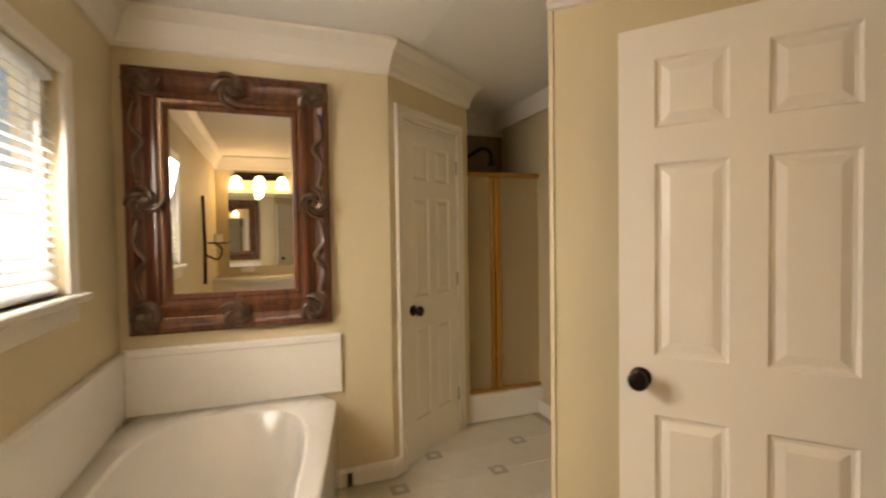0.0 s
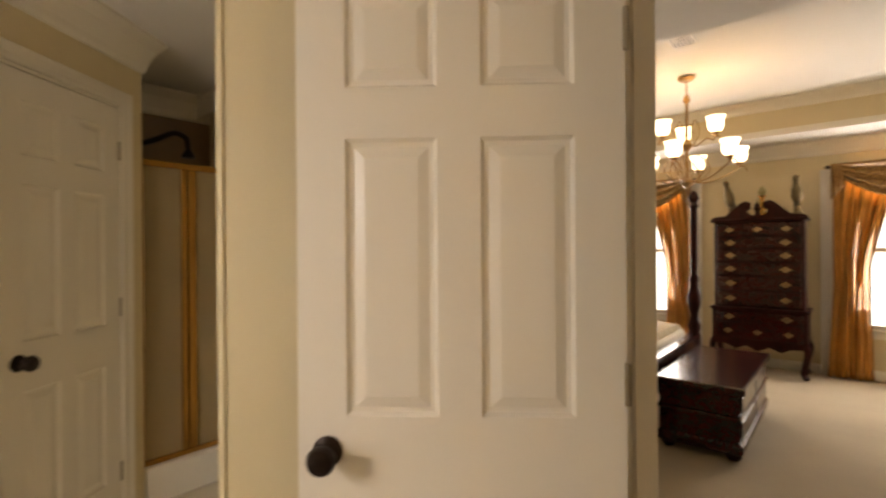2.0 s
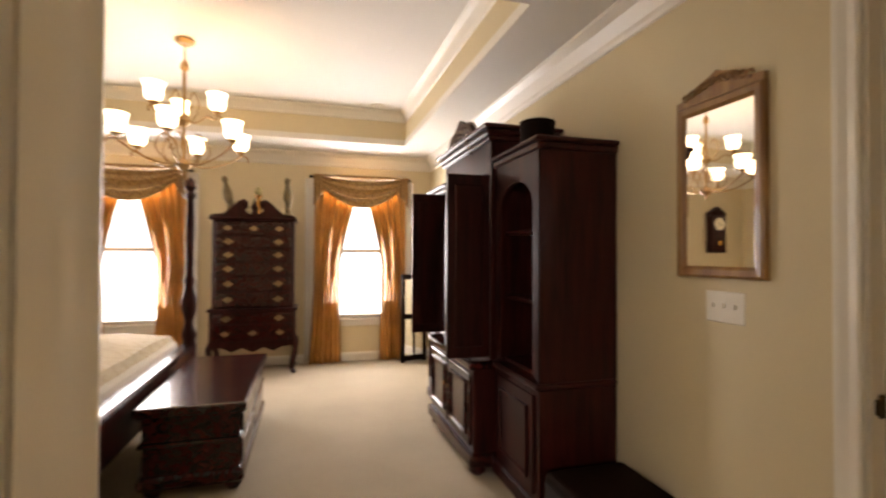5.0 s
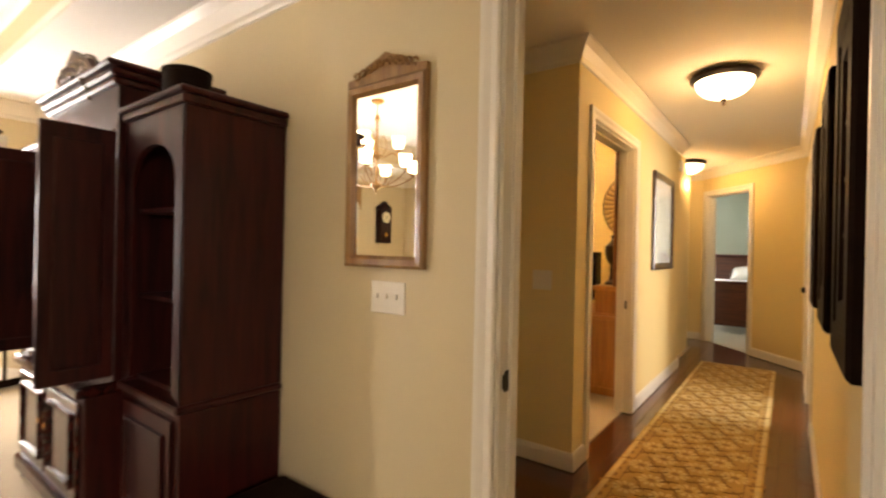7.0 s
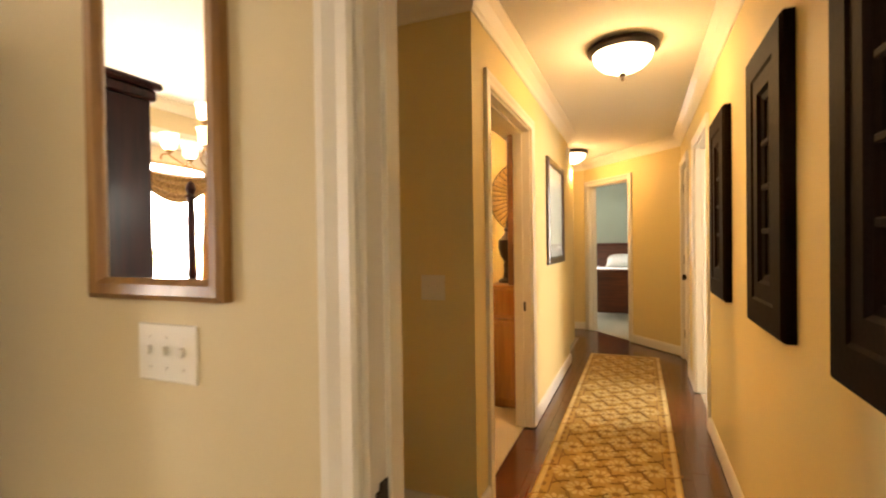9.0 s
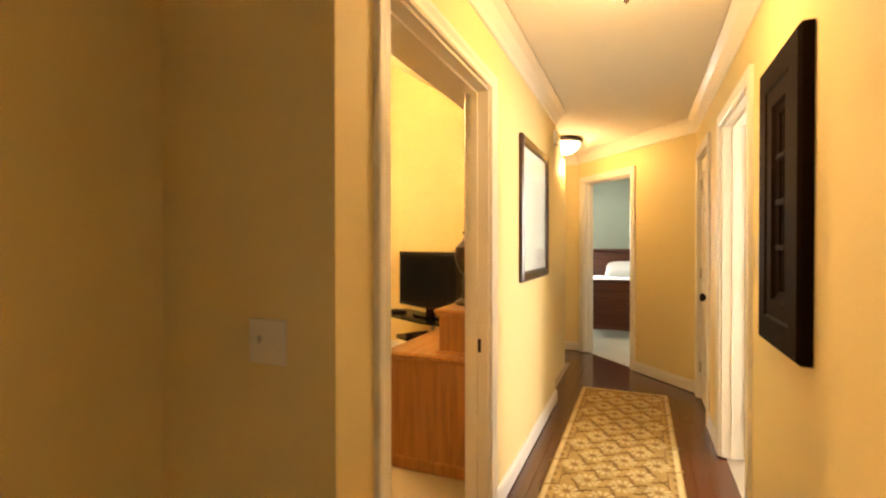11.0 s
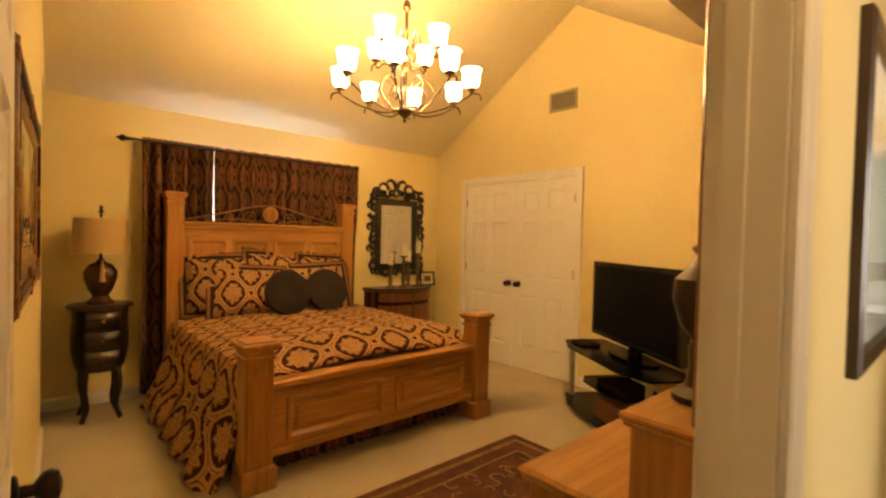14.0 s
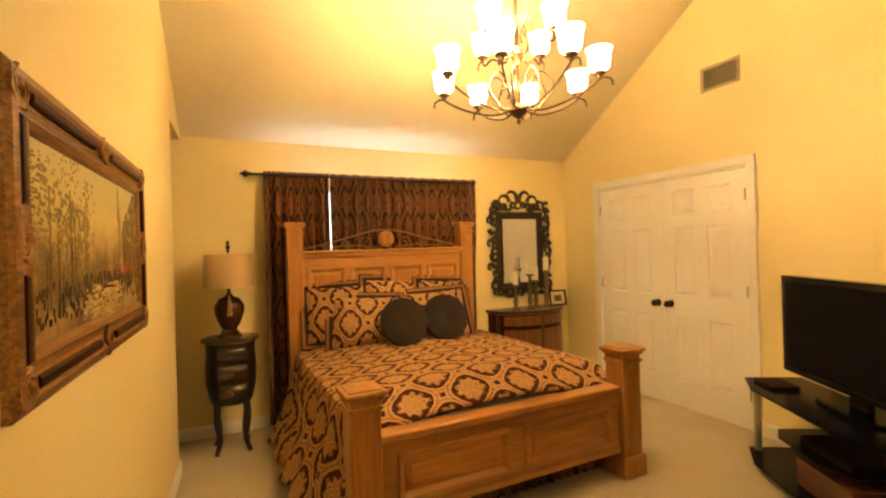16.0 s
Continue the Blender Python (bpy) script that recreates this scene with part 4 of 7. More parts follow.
for a in (0.35, 1.57, 2.8):
    x, y = -0.35 * math.sin(a) ** 0.8, 0.42 * math.cos(a)
    part("leg", lathe([(0.012, 0), (0.022, 0.14), (0.024, 0.77)], 10, m=pose(x, y, 0)), LACQ, com, "", True)

def ornate_ring(w, h, bw, count, seed, r0, r1, crest=0.0):
    """Carved openwork: leaf curls and bosses set round a rectangle in the u-v plane."""
    rnd = random.Random(seed)
    bm = bmesh.new()
    pts = []
    per = 2 * (w + h)
    for k in range(count):
        d = per * k / count
        if d < w:
            pts.append((d - w / 2, -h / 2))
        elif d < w + h:
            pts.append((w / 2, d - w - h / 2))
        elif d < 2 * w + h:
            pts.append((w / 2 - (d - w - h), h / 2))
        else:
            pts.append((-w / 2, h / 2 - (d - 2 * w - h)))
    for k, (u, v) in enumerate(pts):
        r = r0 + (r1 - r0) * rnd.random()
        n = 7
        curl = [(u + r * (1 - 0.1 * i) * math.cos(k + i * 0.8), 0.012 + 0.004 * i, v + r * (1 - 0.1 * i) * math.sin(k + i * 0.8)) for i in range(n)]
        tube(curl, 0.021 + 0.008 * rnd.random(), 6, bm, 0.5)
    return bm


mir = thing("carved_mirror", pose(6.835, -5.66, 1.45, 0, 0, -90), "arched mirror in a black carved openwork frame leaning on the wall", "mirror")
part("glass", box(-0.235, 0.235, 0.0, 0.006, -0.38, 0.33), MIRROR, mir)
part("frame", sweep([(-0.225, -0.37), (0.225, -0.37), (0.225, 0.32), (-0.225, 0.32)], [(0.0, 0.0), (-0.01, 0.02), (-0.05, 0.03), (-0.075, 0.018), (-0.08, 0)], lambda u, v, w: (u, -w, v), True), LACQ, mir)
bm = ornate_ring(0.68, 0.92, 0, 52, 4, 0.035, 0.065)
for side in (-1, 1):
    for reach, rise, size in ((0.30, 0.02, 0.07), (0.20, 0.07, 0.085), (0.10, 0.12, 0.08)):
        tube([(side * (reach - size * (1 - q / 11) * math.cos(q * 0.62)), -0.02 - 0.002 * q, 0.44 + rise + size * (1 - q / 11) * math.sin(q * 0.62)) for q in range(11)], 0.026, 7, bm, 0.45)
    for drop in (0.30, 0.05, -0.20):
        tube([(side * (0.375 - 0.055 * (1 - q / 9) * math.cos(q * 0.7)), -0.02, drop + 0.06 * (1 - q / 9) * math.sin(q * 0.7)) for q in range(9)], 0.024, 7, bm, 0.5)
for a in (-0.6, -0.3, 0.0, 0.3, 0.6):
    tube([(0.13 * math.sin(a) * q / 4, -0.03, 0.50 + 0.15 * math.cos(a) * q / 4) for q in range(5)], 0.03, 7, bm, 0.35)
bmesh.ops.transform(bm, matrix=Matrix.Diagonal((1, -1, 1, 1)), verts=bm.verts)
part("carving", bm, LACQ, mir, "black carved leaves and curls", True)

WAX = material("ivory_wax", (0.80, 0.72, 0.52), 0.5, spread=0.04)
STONE = material("distressed_silvered_wood", (0.14, 0.09, 0.05), 0.6, spread=0.6, scale=60)
for x, y, h in ((6.60, -5.42, 0.27), (6.57, -5.58, 0.37), (6.66, -5.72, 0.30), (6.58, -5.80, 0.40)):
    ob = thing("candlestick", pose(x, y, 0.812), "turned distressed candlestick with an ivory pillar candle", "candlestick", "candlesticks on the commode")
    part("holder", lathe([(0, 0), (0.055, 0), (0.055, 0.012), (0.03, 0.025), (0.018, 0.05), (0.028, 0.08), (0.018, h * 0.5), (0.026, h * 0.6), (0.014, h - 0.03), (0.042, h - 0.01), (0.042, h), (0, h)], 16), STONE, ob, "", True)
    part("candle", lathe([(0, h), (0.03, h), (0.031, h + 0.13), (0.026, h + 0.135), (0, h + 0.128)], 16), WAX, ob, "ivory wax candle", True)
ob = thing("photo_frame", pose(6.66, -6.02, 0.812, -10, 0, -100), "small black photo frame with a pale mat", "picture frame")
part("frame", sweep([(-0.10, 0.0), (0.10, 0.0), (0.10, 0.17), (-0.10, 0.17)], [(0, 0), (0, 0.014), (0.015, 0.012), (0.018, 0)], lambda u, v, w: (u, -w, v), True), BLACK, ob)
part("mat_board", box(-0.09, 0.09, -0.004, 0.0, 0.01, 0.16), WAX, ob)
part("picture", box(-0.045, 0.045, -0.006, -0.004, 0.05, 0.115), material("photo_print", (0.20, 0.13, 0.05), 0.4, spread=0.8, scale=120), ob)

# oil painting
pt = thing("oil_painting", north @ pose(1.86, -0.002, 1.16), "oil painting of a busy street in a heavy gilt frame", "painting")
FR = [(0, 0), (0, 0.016), (0.012, 0.026), (0.03, 0.03), (0.045, 0.022), (0.07, 0.014), (0.09, 0.016), (0.10, 0.022), (0.115, 0.017), (0.125, 0.01), (0.125, 0)]
PW, PH = 1.34, 0.70
part("frame", sweep([(-PW / 2, 0), (PW / 2, 0), (PW / 2, PH), (-PW / 2, PH)], FR, lambda u, v, w: (u, -w, v), True), wood("worn_gilt_frame", (0.10, 0.042, 0.012), (0.30, 0.145, 0.042), 0.38, axis="X", grain=20), pt)
for u0, u1, v0, v1 in ((-PW / 2 + 0.10, -0.09, 0.040, 0.066), (0.09, PW / 2 - 0.10, 0.040, 0.066), (-PW / 2 + 0.10, -0.09, PH - 0.066, PH - 0.040), (0.09, PW / 2 - 0.10, PH - 0.066, PH - 0.040), (-PW / 2 + 0.040, -PW / 2 + 0.066, 0.10, PH / 2 - 0.07), (-PW / 2 + 0.040, -PW / 2 + 0.066, PH / 2 + 0.07, PH - 0.10), (PW / 2 - 0.066, PW / 2 - 0.040, 0.10, PH / 2 - 0.07), (PW / 2 - 0.066, PW / 2 - 0.040, PH / 2 + 0.07, PH - 0.10)):
    part("dark_inlay", box(u0, u1, -0.031, -0.012, v0, v1, 0.005), MAHOG, pt, "dark stained inlay strip of the frame")
rnd = random.Random(11)
bm = bmesh.new()
for u, v in ((-PW / 2 + 0.05, 0.05), (PW / 2 - 0.05, 0.05), (PW / 2 - 0.05, PH - 0.05), (-PW / 2 + 0.05, PH - 0.05), (0, 0.05), (0, PH - 0.05), (-PW / 2 + 0.05, PH / 2), (PW / 2 - 0.05, PH / 2)):
    bm = bmesh.new()
    for k in range(9):
        a = rnd.random() * 6.28
        tube([(u + 0.045 * (1 - j / 6) * math.cos(a + j), -0.024 - 0.001 * j, v + 0.045 * (1 - j / 6) * math.sin(a + j)) for j in range(6)], 0.006, 5, bm, 0.4)
    part("corner_carving", bm, GILT, pt, "", True)


def canvas_material():
    m = bpy.data.materials.new("oil_paint")
    m.use_nodes = True
    t = m.node_tree
    p = t.nodes["Principled BSDF"]
    p.inputs["Roughness"].default_value = 0.35
    co, sep, n1, n2 = (t.nodes.new(k) for k in ("ShaderNodeTexCoord", "ShaderNodeSeparateXYZ", "ShaderNodeTexNoise", "ShaderNodeTexNoise"))
    n1.inputs["Scale"].default_value, n1.inputs["Detail"].default_value = 5, 6
    n2.inputs["Scale"].default_value, n2.inputs["Detail"].default_value = 26, 4
    t.links.new(co.outputs["Object"], sep.inputs[0])
    for n in (n1, n2):
        t.links.new(co.outputs["Object"], n.inputs["Vector"])
    a = t.nodes.new("ShaderNodeMath")
    a.operation = "MULTIPLY_ADD"
    t.links.new(sep.outputs[2], a.inputs[0])
    a.inputs[1].default_value = 1.0
    b = t.nodes.new("ShaderNodeMath")
    b.operation = "MULTIPLY_ADD"
    t.links.new(n1.outputs[0], b.inputs[0])
    b.inputs[1].default_value = 0.34
    c = t.nodes.new("ShaderNodeMath")
    c.operation = "MULTIPLY_ADD"
    t.links.new(n2.outputs[0], c.inputs[0])
    c.inputs[1].default_value, c.inputs[2].default_value = 0.12, -0.23
    t.links.new(c.outputs[0], b.inputs[2])
    t.links.new(b.outputs[0], a.inputs[2])
    ramp = t.nodes.new("ShaderNodeValToRGB")
    cr = ramp.color_ramp
    cr.elements[0].position, cr.elements[0].color = 0.10, (0.10, 0.055, 0.02, 1)
    cr.elements[1].position, cr.elements[1].color = 0.70, (0.50, 0.49, 0.30, 1)
    for pos, col in ((0.17, (0.40, 0.26, 0.10)), (0.22, (0.14, 0.075, 0.03)), (0.26, (0.10, 0.06, 0.025)), (0.34, (0.44, 0.31, 0.12)), (0.44, (0.66, 0.52, 0.20)), (0.56, (0.54, 0.48, 0.24))):
        cr.elements.new(pos).color = (*col, 1)
    t.links.new(a.outputs[0], ramp.inputs[0])
    t.links.new(ramp.outputs[0], p.inputs["Base Color"])
    return m


part("inner_slip", sweep([(-PW / 2 + 0.045, 0.045), (PW / 2 - 0.045, 0.045), (PW / 2 - 0.045, PH - 0.045), (-PW / 2 + 0.045, PH - 0.045)], [(0, 0.012), (0, 0.0205), (0.03, 0.0165), (0.03, 0.01)], lambda u, v, w: (u, -w, v), True), GILT, pt, "gilt inner band of the frame")
OIL = canvas_material()
part("canvas", box(-PW / 2 + 0.08, PW / 2 - 0.08, -0.009, -0.004, 0.08, PH - 0.08), OIL, pt, "street scene in muted oils")
STROKES = {
    "foliage_brushwork": ((0.19, 0.135, 0.045), 520, lambda a, b: (-0.55 + 0.42 * a ** 1.3, 0.20 + 0.36 * b * (1 - 0.4 * a), 0.006 + 0.012 * b, 0.005 + 0.010 * a)),
    "leaf_brushwork": ((0.36, 0.25, 0.075), 300, lambda a, b: (-0.52 + 0.46 * a, 0.24 + 0.34 * b, 0.004 + 0.007 * b, 0.004 + 0.007 * a)),
    "trunk_brushwork": ((0.12, 0.08, 0.03), 11, lambda a, b: (-0.50 + 0.36 * a, 0.18 + 0.08 * b, 0.005, 0.10 + 0.22 * b)),
    "facade_brushwork": ((0.15, 0.095, 0.045), 240, lambda a, b: (0.30 + 0.26 * a, 0.24 + 0.34 * b * (0.55 + 0.45 * a), 0.008 + 0.010 * b, 0.012 + 0.02 * a)),
    "tower_brushwork": ((0.42, 0.27, 0.10), 120, lambda a, b: (0.235 + 0.055 * a * (1.15 - b), 0.24 + 0.31 * b, 0.008 + 0.012 * (1 - b), 0.010 + 0.012 * a)),
    "awning_brushwork": ((0.36, 0.06, 0.025), 60, lambda a, b: (0.18 + 0.36 * a, 0.235 + 0.05 * b, 0.008 + 0.012 * b, 0.006 + 0.008 * a)),
    "figure_brushwork": ((0.045, 0.026, 0.016), 190, lambda a, b: (-0.54 + 1.08 * a, 0.15 + 0.09 * b, 0.004 + 0.005 * b, 0.016 + 0.03 * a * b)),
    "street_brushwork": ((0.55, 0.40, 0.17), 150, lambda a, b: (-0.20 + 0.40 * a, 0.095 + 0.13 * b, 0.02 + 0.05 * a, 0.003 + 0.004 * b)),
}
for layer, (name, (tone, count, place)) in enumerate(STROKES.items()):
    bm = bmesh.new()
    for i in range(count):
        u, v, w, h = place(rnd.random(), rnd.random())
        box(u, u + w, -0.0096 - 0.0002 * layer - 0.0001 * (i % 2), -0.0092, v, v + h, 0, bm)
    tagged(part(name, bm, material("oil_" + name, tone, 0.4, spread=0.6, scale=60), pt), kind="stuff")

# chandelier under the ridge
IRON = material("brown_bronze_iron", (0.09, 0.045, 0.018), 0.4, 0.8, spread=0.3)
chandelier("chandelier", pose(4.78, -4.22, 2.16), 0.44, 8, 4, 3.655 - 2.16, IRON, SHADE, "brown iron chandelier with scrolled arms and lit white glass shades", 190, (1, 0.655, 0.29))

# air vent
vt = thing("air_vent", pose(4.965, Y2S + 0.002, 2.79, 0, 0, 180), "grey metal air return grille high on the gable wall", "vent")
part("frame", sweep([(-0.16, -0.10), (0.16, -0.10), (0.16, 0.10), (-0.16, 0.10)], [(0, 0), (0, 0.01), (0.022, 0.008), (0.022, 0)], lambda u, v, w: (u, -w, v), True), material("beige_metal", (0.42, 0.34, 0.20), 0.5), vt)
part("backing", box(-0.14, 0.14, -0.002, 0, -0.08, 0.08), BLACK, vt)
for k in range(10):
    part("slat", box(-0.138, 0.138, -0.008, -0.003, -0.075 + k * 0.0158, -0.068 + k * 0.0158), NICKEL, vt)

# television on its glass stand
tva = math.degrees(math.atan2(0.53, -0.85))
st = thing("tv_stand", pose(3.97, -5.66, 0.002, 0, 0, tva), "three-tier black glass television stand with silver legs", "tv stand")
BG = material("black_glass", (0.004, 0.004, 0.005), 0.25, spread=0.0, spec=0.06)
SILV = material("brushed_aluminium", (0.45, 0.42, 0.38), 0.3, 1.0)
for z, w, d in ((0.52, 1.24, 0.46), (0.29, 0.62, 0.36), (0.06, 1.18, 0.46)):
    part("shelf", outline_slab([(-w / 2, 0.22), (w / 2, 0.22), (w / 2, -d * 0.3), (w * 0.3, -d * 0.5), (-w * 0.3, -d * 0.5), (-w / 2, -d * 0.3)], 0.012, lambda u, v, q: (u, v, z + q)), BG, st)
for x, y in ((-0.55, -0.10), (0.55, -0.10), (0, 0.18)):
    part("leg", lathe([(0, 0), (0.03, 0), (0.03, 0.015), (0.022, 0.02), (0.022, 0.52), (0, 0.52)], 14, m=pose(x, y, 0)), SILV, st, "silver tube leg", True)
tv = thing("television", pose(3.87, -5.69, 0.536, 0, 0, tva), "large black flat-screen television, switched off", "television")
part("screen", box(-0.535, 0.535, -0.032, -0.028, 0.12, 0.66), BG, tv)
part("bezel", sweep([(-0.57, 0.085), (0.57, 0.085), (0.57, 0.695), (-0.57, 0.695)], [(0, -0.03), (0, 0.034), (0.036, 0.034), (0.036, -0.03)], lambda u, v, w: (u, -w, v), True), material("gloss_black_plastic", (0.008, 0.008, 0.009), 0.15, spread=0), tv)
part("back_shell", box(-0.54, 0.54, -0.02, 0.06, 0.12, 0.66, 0.02), BLACK, tv)
part("neck", box(-0.06, 0.06, 0.0, 0.04, 0.015, 0.12), BLACK, tv)
part("foot", outline_slab([(0.27 * math.cos(a * 0.3), 0.12 * math.sin(a * 0.3)) for a in range(21)], 0.016, lambda u, v, q: (u, v, q)), BG, tv)
for x, y, z, w, d, h, lab, mat in ((0.1, 0.02, 0.303, 0.40, 0.26, 0.045, "slim black disc player on the middle shelf", BLACK), (0.12, 0.0, 0.073, 0.42, 0.28, 0.16, "dark red-brown wooden box on the lower shelf", wood("red_brown_box", (0.05, 0.014, 0.006), (0.10, 0.03, 0.012))), (-0.42, -0.05, 0.533, 0.22, 0.16, 0.022, "flat black receiver on the stand", BLACK)):
    ob = thing("media_box", st.matrix_world @ pose(x, y, z), lab, "box")
    part("case", box(-w / 2, w / 2, -d / 2, d / 2, 0, h, 0.004), mat, ob)
    part("front_panel", box(-w / 2 + 0.01, w / 2 - 0.01, -d / 2 - 0.003, -d / 2, h * 0.15, h * 0.85), mat, ob)

# sunburst mirror
sm = thing("sunburst_mirror", pose(3.14, Y2S + 0.012, 1.88, 0, 0, 180), "round mirror in a wide sunburst frame of tan panels", "mirror")
part("glass", lathe([(0, 0), (0.19, 0), (0.19, 0.006), (0, 0.008)], 32, m=pose(0, 0, 0, 90)), MIRROR, sm)
for r in (0.20, 0.50):
    part("ring", tube([(r * math.cos(k * math.pi / 24), -0.02, r * math.sin(k * math.pi / 24)) for k in range(49)], 0.009, 6), BRONZE, sm)
SHELL = material("tan_shell_panel", (0.40, 0.25, 0.10), 0.4, spread=0.4, scale=22, bump=0.3)
for k in range(40):
    q = pose(0, 0, 0, 0, 9.0 * k, 0)
    bm = bmesh.new()
    ring = []
    for r, half, d in ((0.205, 0.0125, -0.012), (0.35, 0.023, -0.026), (0.495, 0.034, -0.016)):
        ring.append([bm.verts.new(q @ Vector((r, d + e, h))) for e, h in ((0.004, -half), (0, -half * 0.85), (-0.006, 0), (0, half * 0.85), (0.004, half))])
    for i in range(2):
        for j in range(4):
            bm.faces.new((ring[i][j], ring[i][j + 1], ring[i + 1][j + 1], ring[i + 1][j]))
    part("ray_panel", bm, SHELL, sm, "", True)
part("backing", lathe([(0.19, 0.0), (0.49, 0.0), (0.49, 0.006), (0.19, 0.006)], 40, m=pose(0, 0, 0, 90)), BRONZE, sm)

# stepped dresser with mirror post, urn lamp on it
dr = thing("dresser", pose(2.552, -3.52, 0.002), "honey pine dresser with a raised back tier and mirror frame", "dresser")
part("carcass", box(0, 0.58, -1.40, 0, 0.06, 0.645, 0.004), PINE, dr)
part("plinth", box(0, 0.59, -1.41, 0.01, 0, 0.07, 0.006), PINE, dr)
bm = box(0, 0.61, -1.43, 0.03, 0.655, 0.682, 0.01)
box(0, 0.60, -1.42, 0.02, 0.64, 0.655, 0.004, bm)
part("worktop", bm, PINEY, dr)
part("upper_tier", box(0, 0.275, -1.36, -0.03, 0.682, 0.90, 0.004), PINE, dr)
bm = box(0, 0.30, -1.385, -0.005, 0.912, 0.937, 0.008)
box(0, 0.29, -1.375, -0.015, 0.898, 0.912, 0.004, bm)
box(0, 0.29, -1.375, -0.015, 0.682, 0.70, 0.004, bm)
part("upper_top", bm, PINEY, dr)
for k in range(3):
    for j in range(2):
        y = -0.06 - 0.65 * j
        d = part("drawer", box(0.578, 0.592, y - 0.60, y, 0.10 + k * 0.18, 0.265 + k * 0.18, 0.005), PINEY, dr)
        for q in (0.15, 0.45):
            part("knob", lathe([(0, 0), (0.008, 0), (0.007, 0.012), (0.016, 0.02), (0, 0.03)], 10, m=pose(0.592, y - q, 0.18 + k * 0.18, 0, 90)), BRONZE, d, "", True)
for y in (-0.07, -1.32):
    part("mirror_post", box(0.055, 0.125, y - 0.035, y + 0.035, 0.937, 2.10, 0.006), CW, dr, "dark stained mirror upright")
part("mirror_rail", box(0.055, 0.125, -1.285, -0.105, 2.02, 2.10, 0.006), CW, dr)
part("mirror_glass", box(0.065, 0.075, -1.285, -0.105, 0.98, 2.02), MIRROR, dr)
ul = thing("urn", pose(2.728, -3.80, 0.941), "dark bronze urn-shaped lamp base on the dresser", "lamp base")
part("body", lathe([(0, 0), (0.09, 0), (0.09, 0.018), (0.055, 0.04), (0.045, 0.10), (0.05, 0.15), (0.04, 0.17), (0.075, 0.22), (0.095, 0.29), (0.09, 0.35), (0.05, 0.39), (0.035, 0.42), (0.05, 0.44), (0.025, 0.46), (0.018, 0.54), (0, 0.55)], 22), material("dark_bronze_urn", (0.03, 0.018, 0.010), 0.35, 0.5, spread=0.5), ul, "", True)

# area rug
RUGRED = material("dark_red_rug", (0.085, 0.028, 0.016), 0.95, spread=0.5, scale=60, bump=0.8, fine=300)
rg = thing("area_rug", pose(3.77, -3.93, 0.003), "dark red oriental rug with scrolled floral field beside the bed", "rug")
part("field", box(-0.56, 0.58, -1.0, 1.0, 0, 0.010, 0.003), RUGRED, rg)
BORD = material("tan_rug_border", (0.20, 0.12, 0.055), 0.95, spread=0.4, scale=90, bump=0.7, fine=300)
part("border", sweep([(-0.50, -0.94), (0.52, -0.94), (0.52, 0.94), (-0.50, 0.94)], [(0, 0.010), (0.0, 0.013), (0.03, 0.013), (0.03, 0.010)], closed=True), BORD, rg)
part("border", sweep([(-0.38, -0.82), (0.40, -0.82), (0.40, 0.82), (-0.38, 0.82)], [(0, 0.010), (0.0, 0.013), (0.015, 0.013), (0.015, 0.010)], closed=True), BORD, rg)
bm = bmesh.new()
rnd = random.Random(5)
for k in range(90):
    u, v = -0.34 + rnd.random() * 0.7, -0.78 + rnd.random() * 1.56
    a, r = rnd.random() * 6.28, 0.03 + 0.03 * rnd.random()
    tube([(u + r * (1 - j / 9) * math.cos(a + j * 0.7), v + r * (1 - j / 9) * math.sin(a + j * 0.7), 0.0095) for j in range(7)], 0.006, 4, bm)
tagged(part("scroll_pattern", bm, BORD, rg), kind="stuff")
strike_plate(pose(XH + 0.05, -3.195, 0.83, 0, 0, 0))


# ---- master bedroom ----
GOLDC = material("gold_taffeta", (0.55, 0.27, 0.07), 0.5, spread=0.3, scale=30, bump=0.25, fine=80)
GOLDB = damask("bronze_gold_brocade", (0.22, 0.12, 0.045), (0.36, 0.22, 0.09), (0.28, 0.15, 0.06), 0.14, 0.6)
SHEER = material("sheer_liner", (0.75, 0.72, 0.66), 0.8)


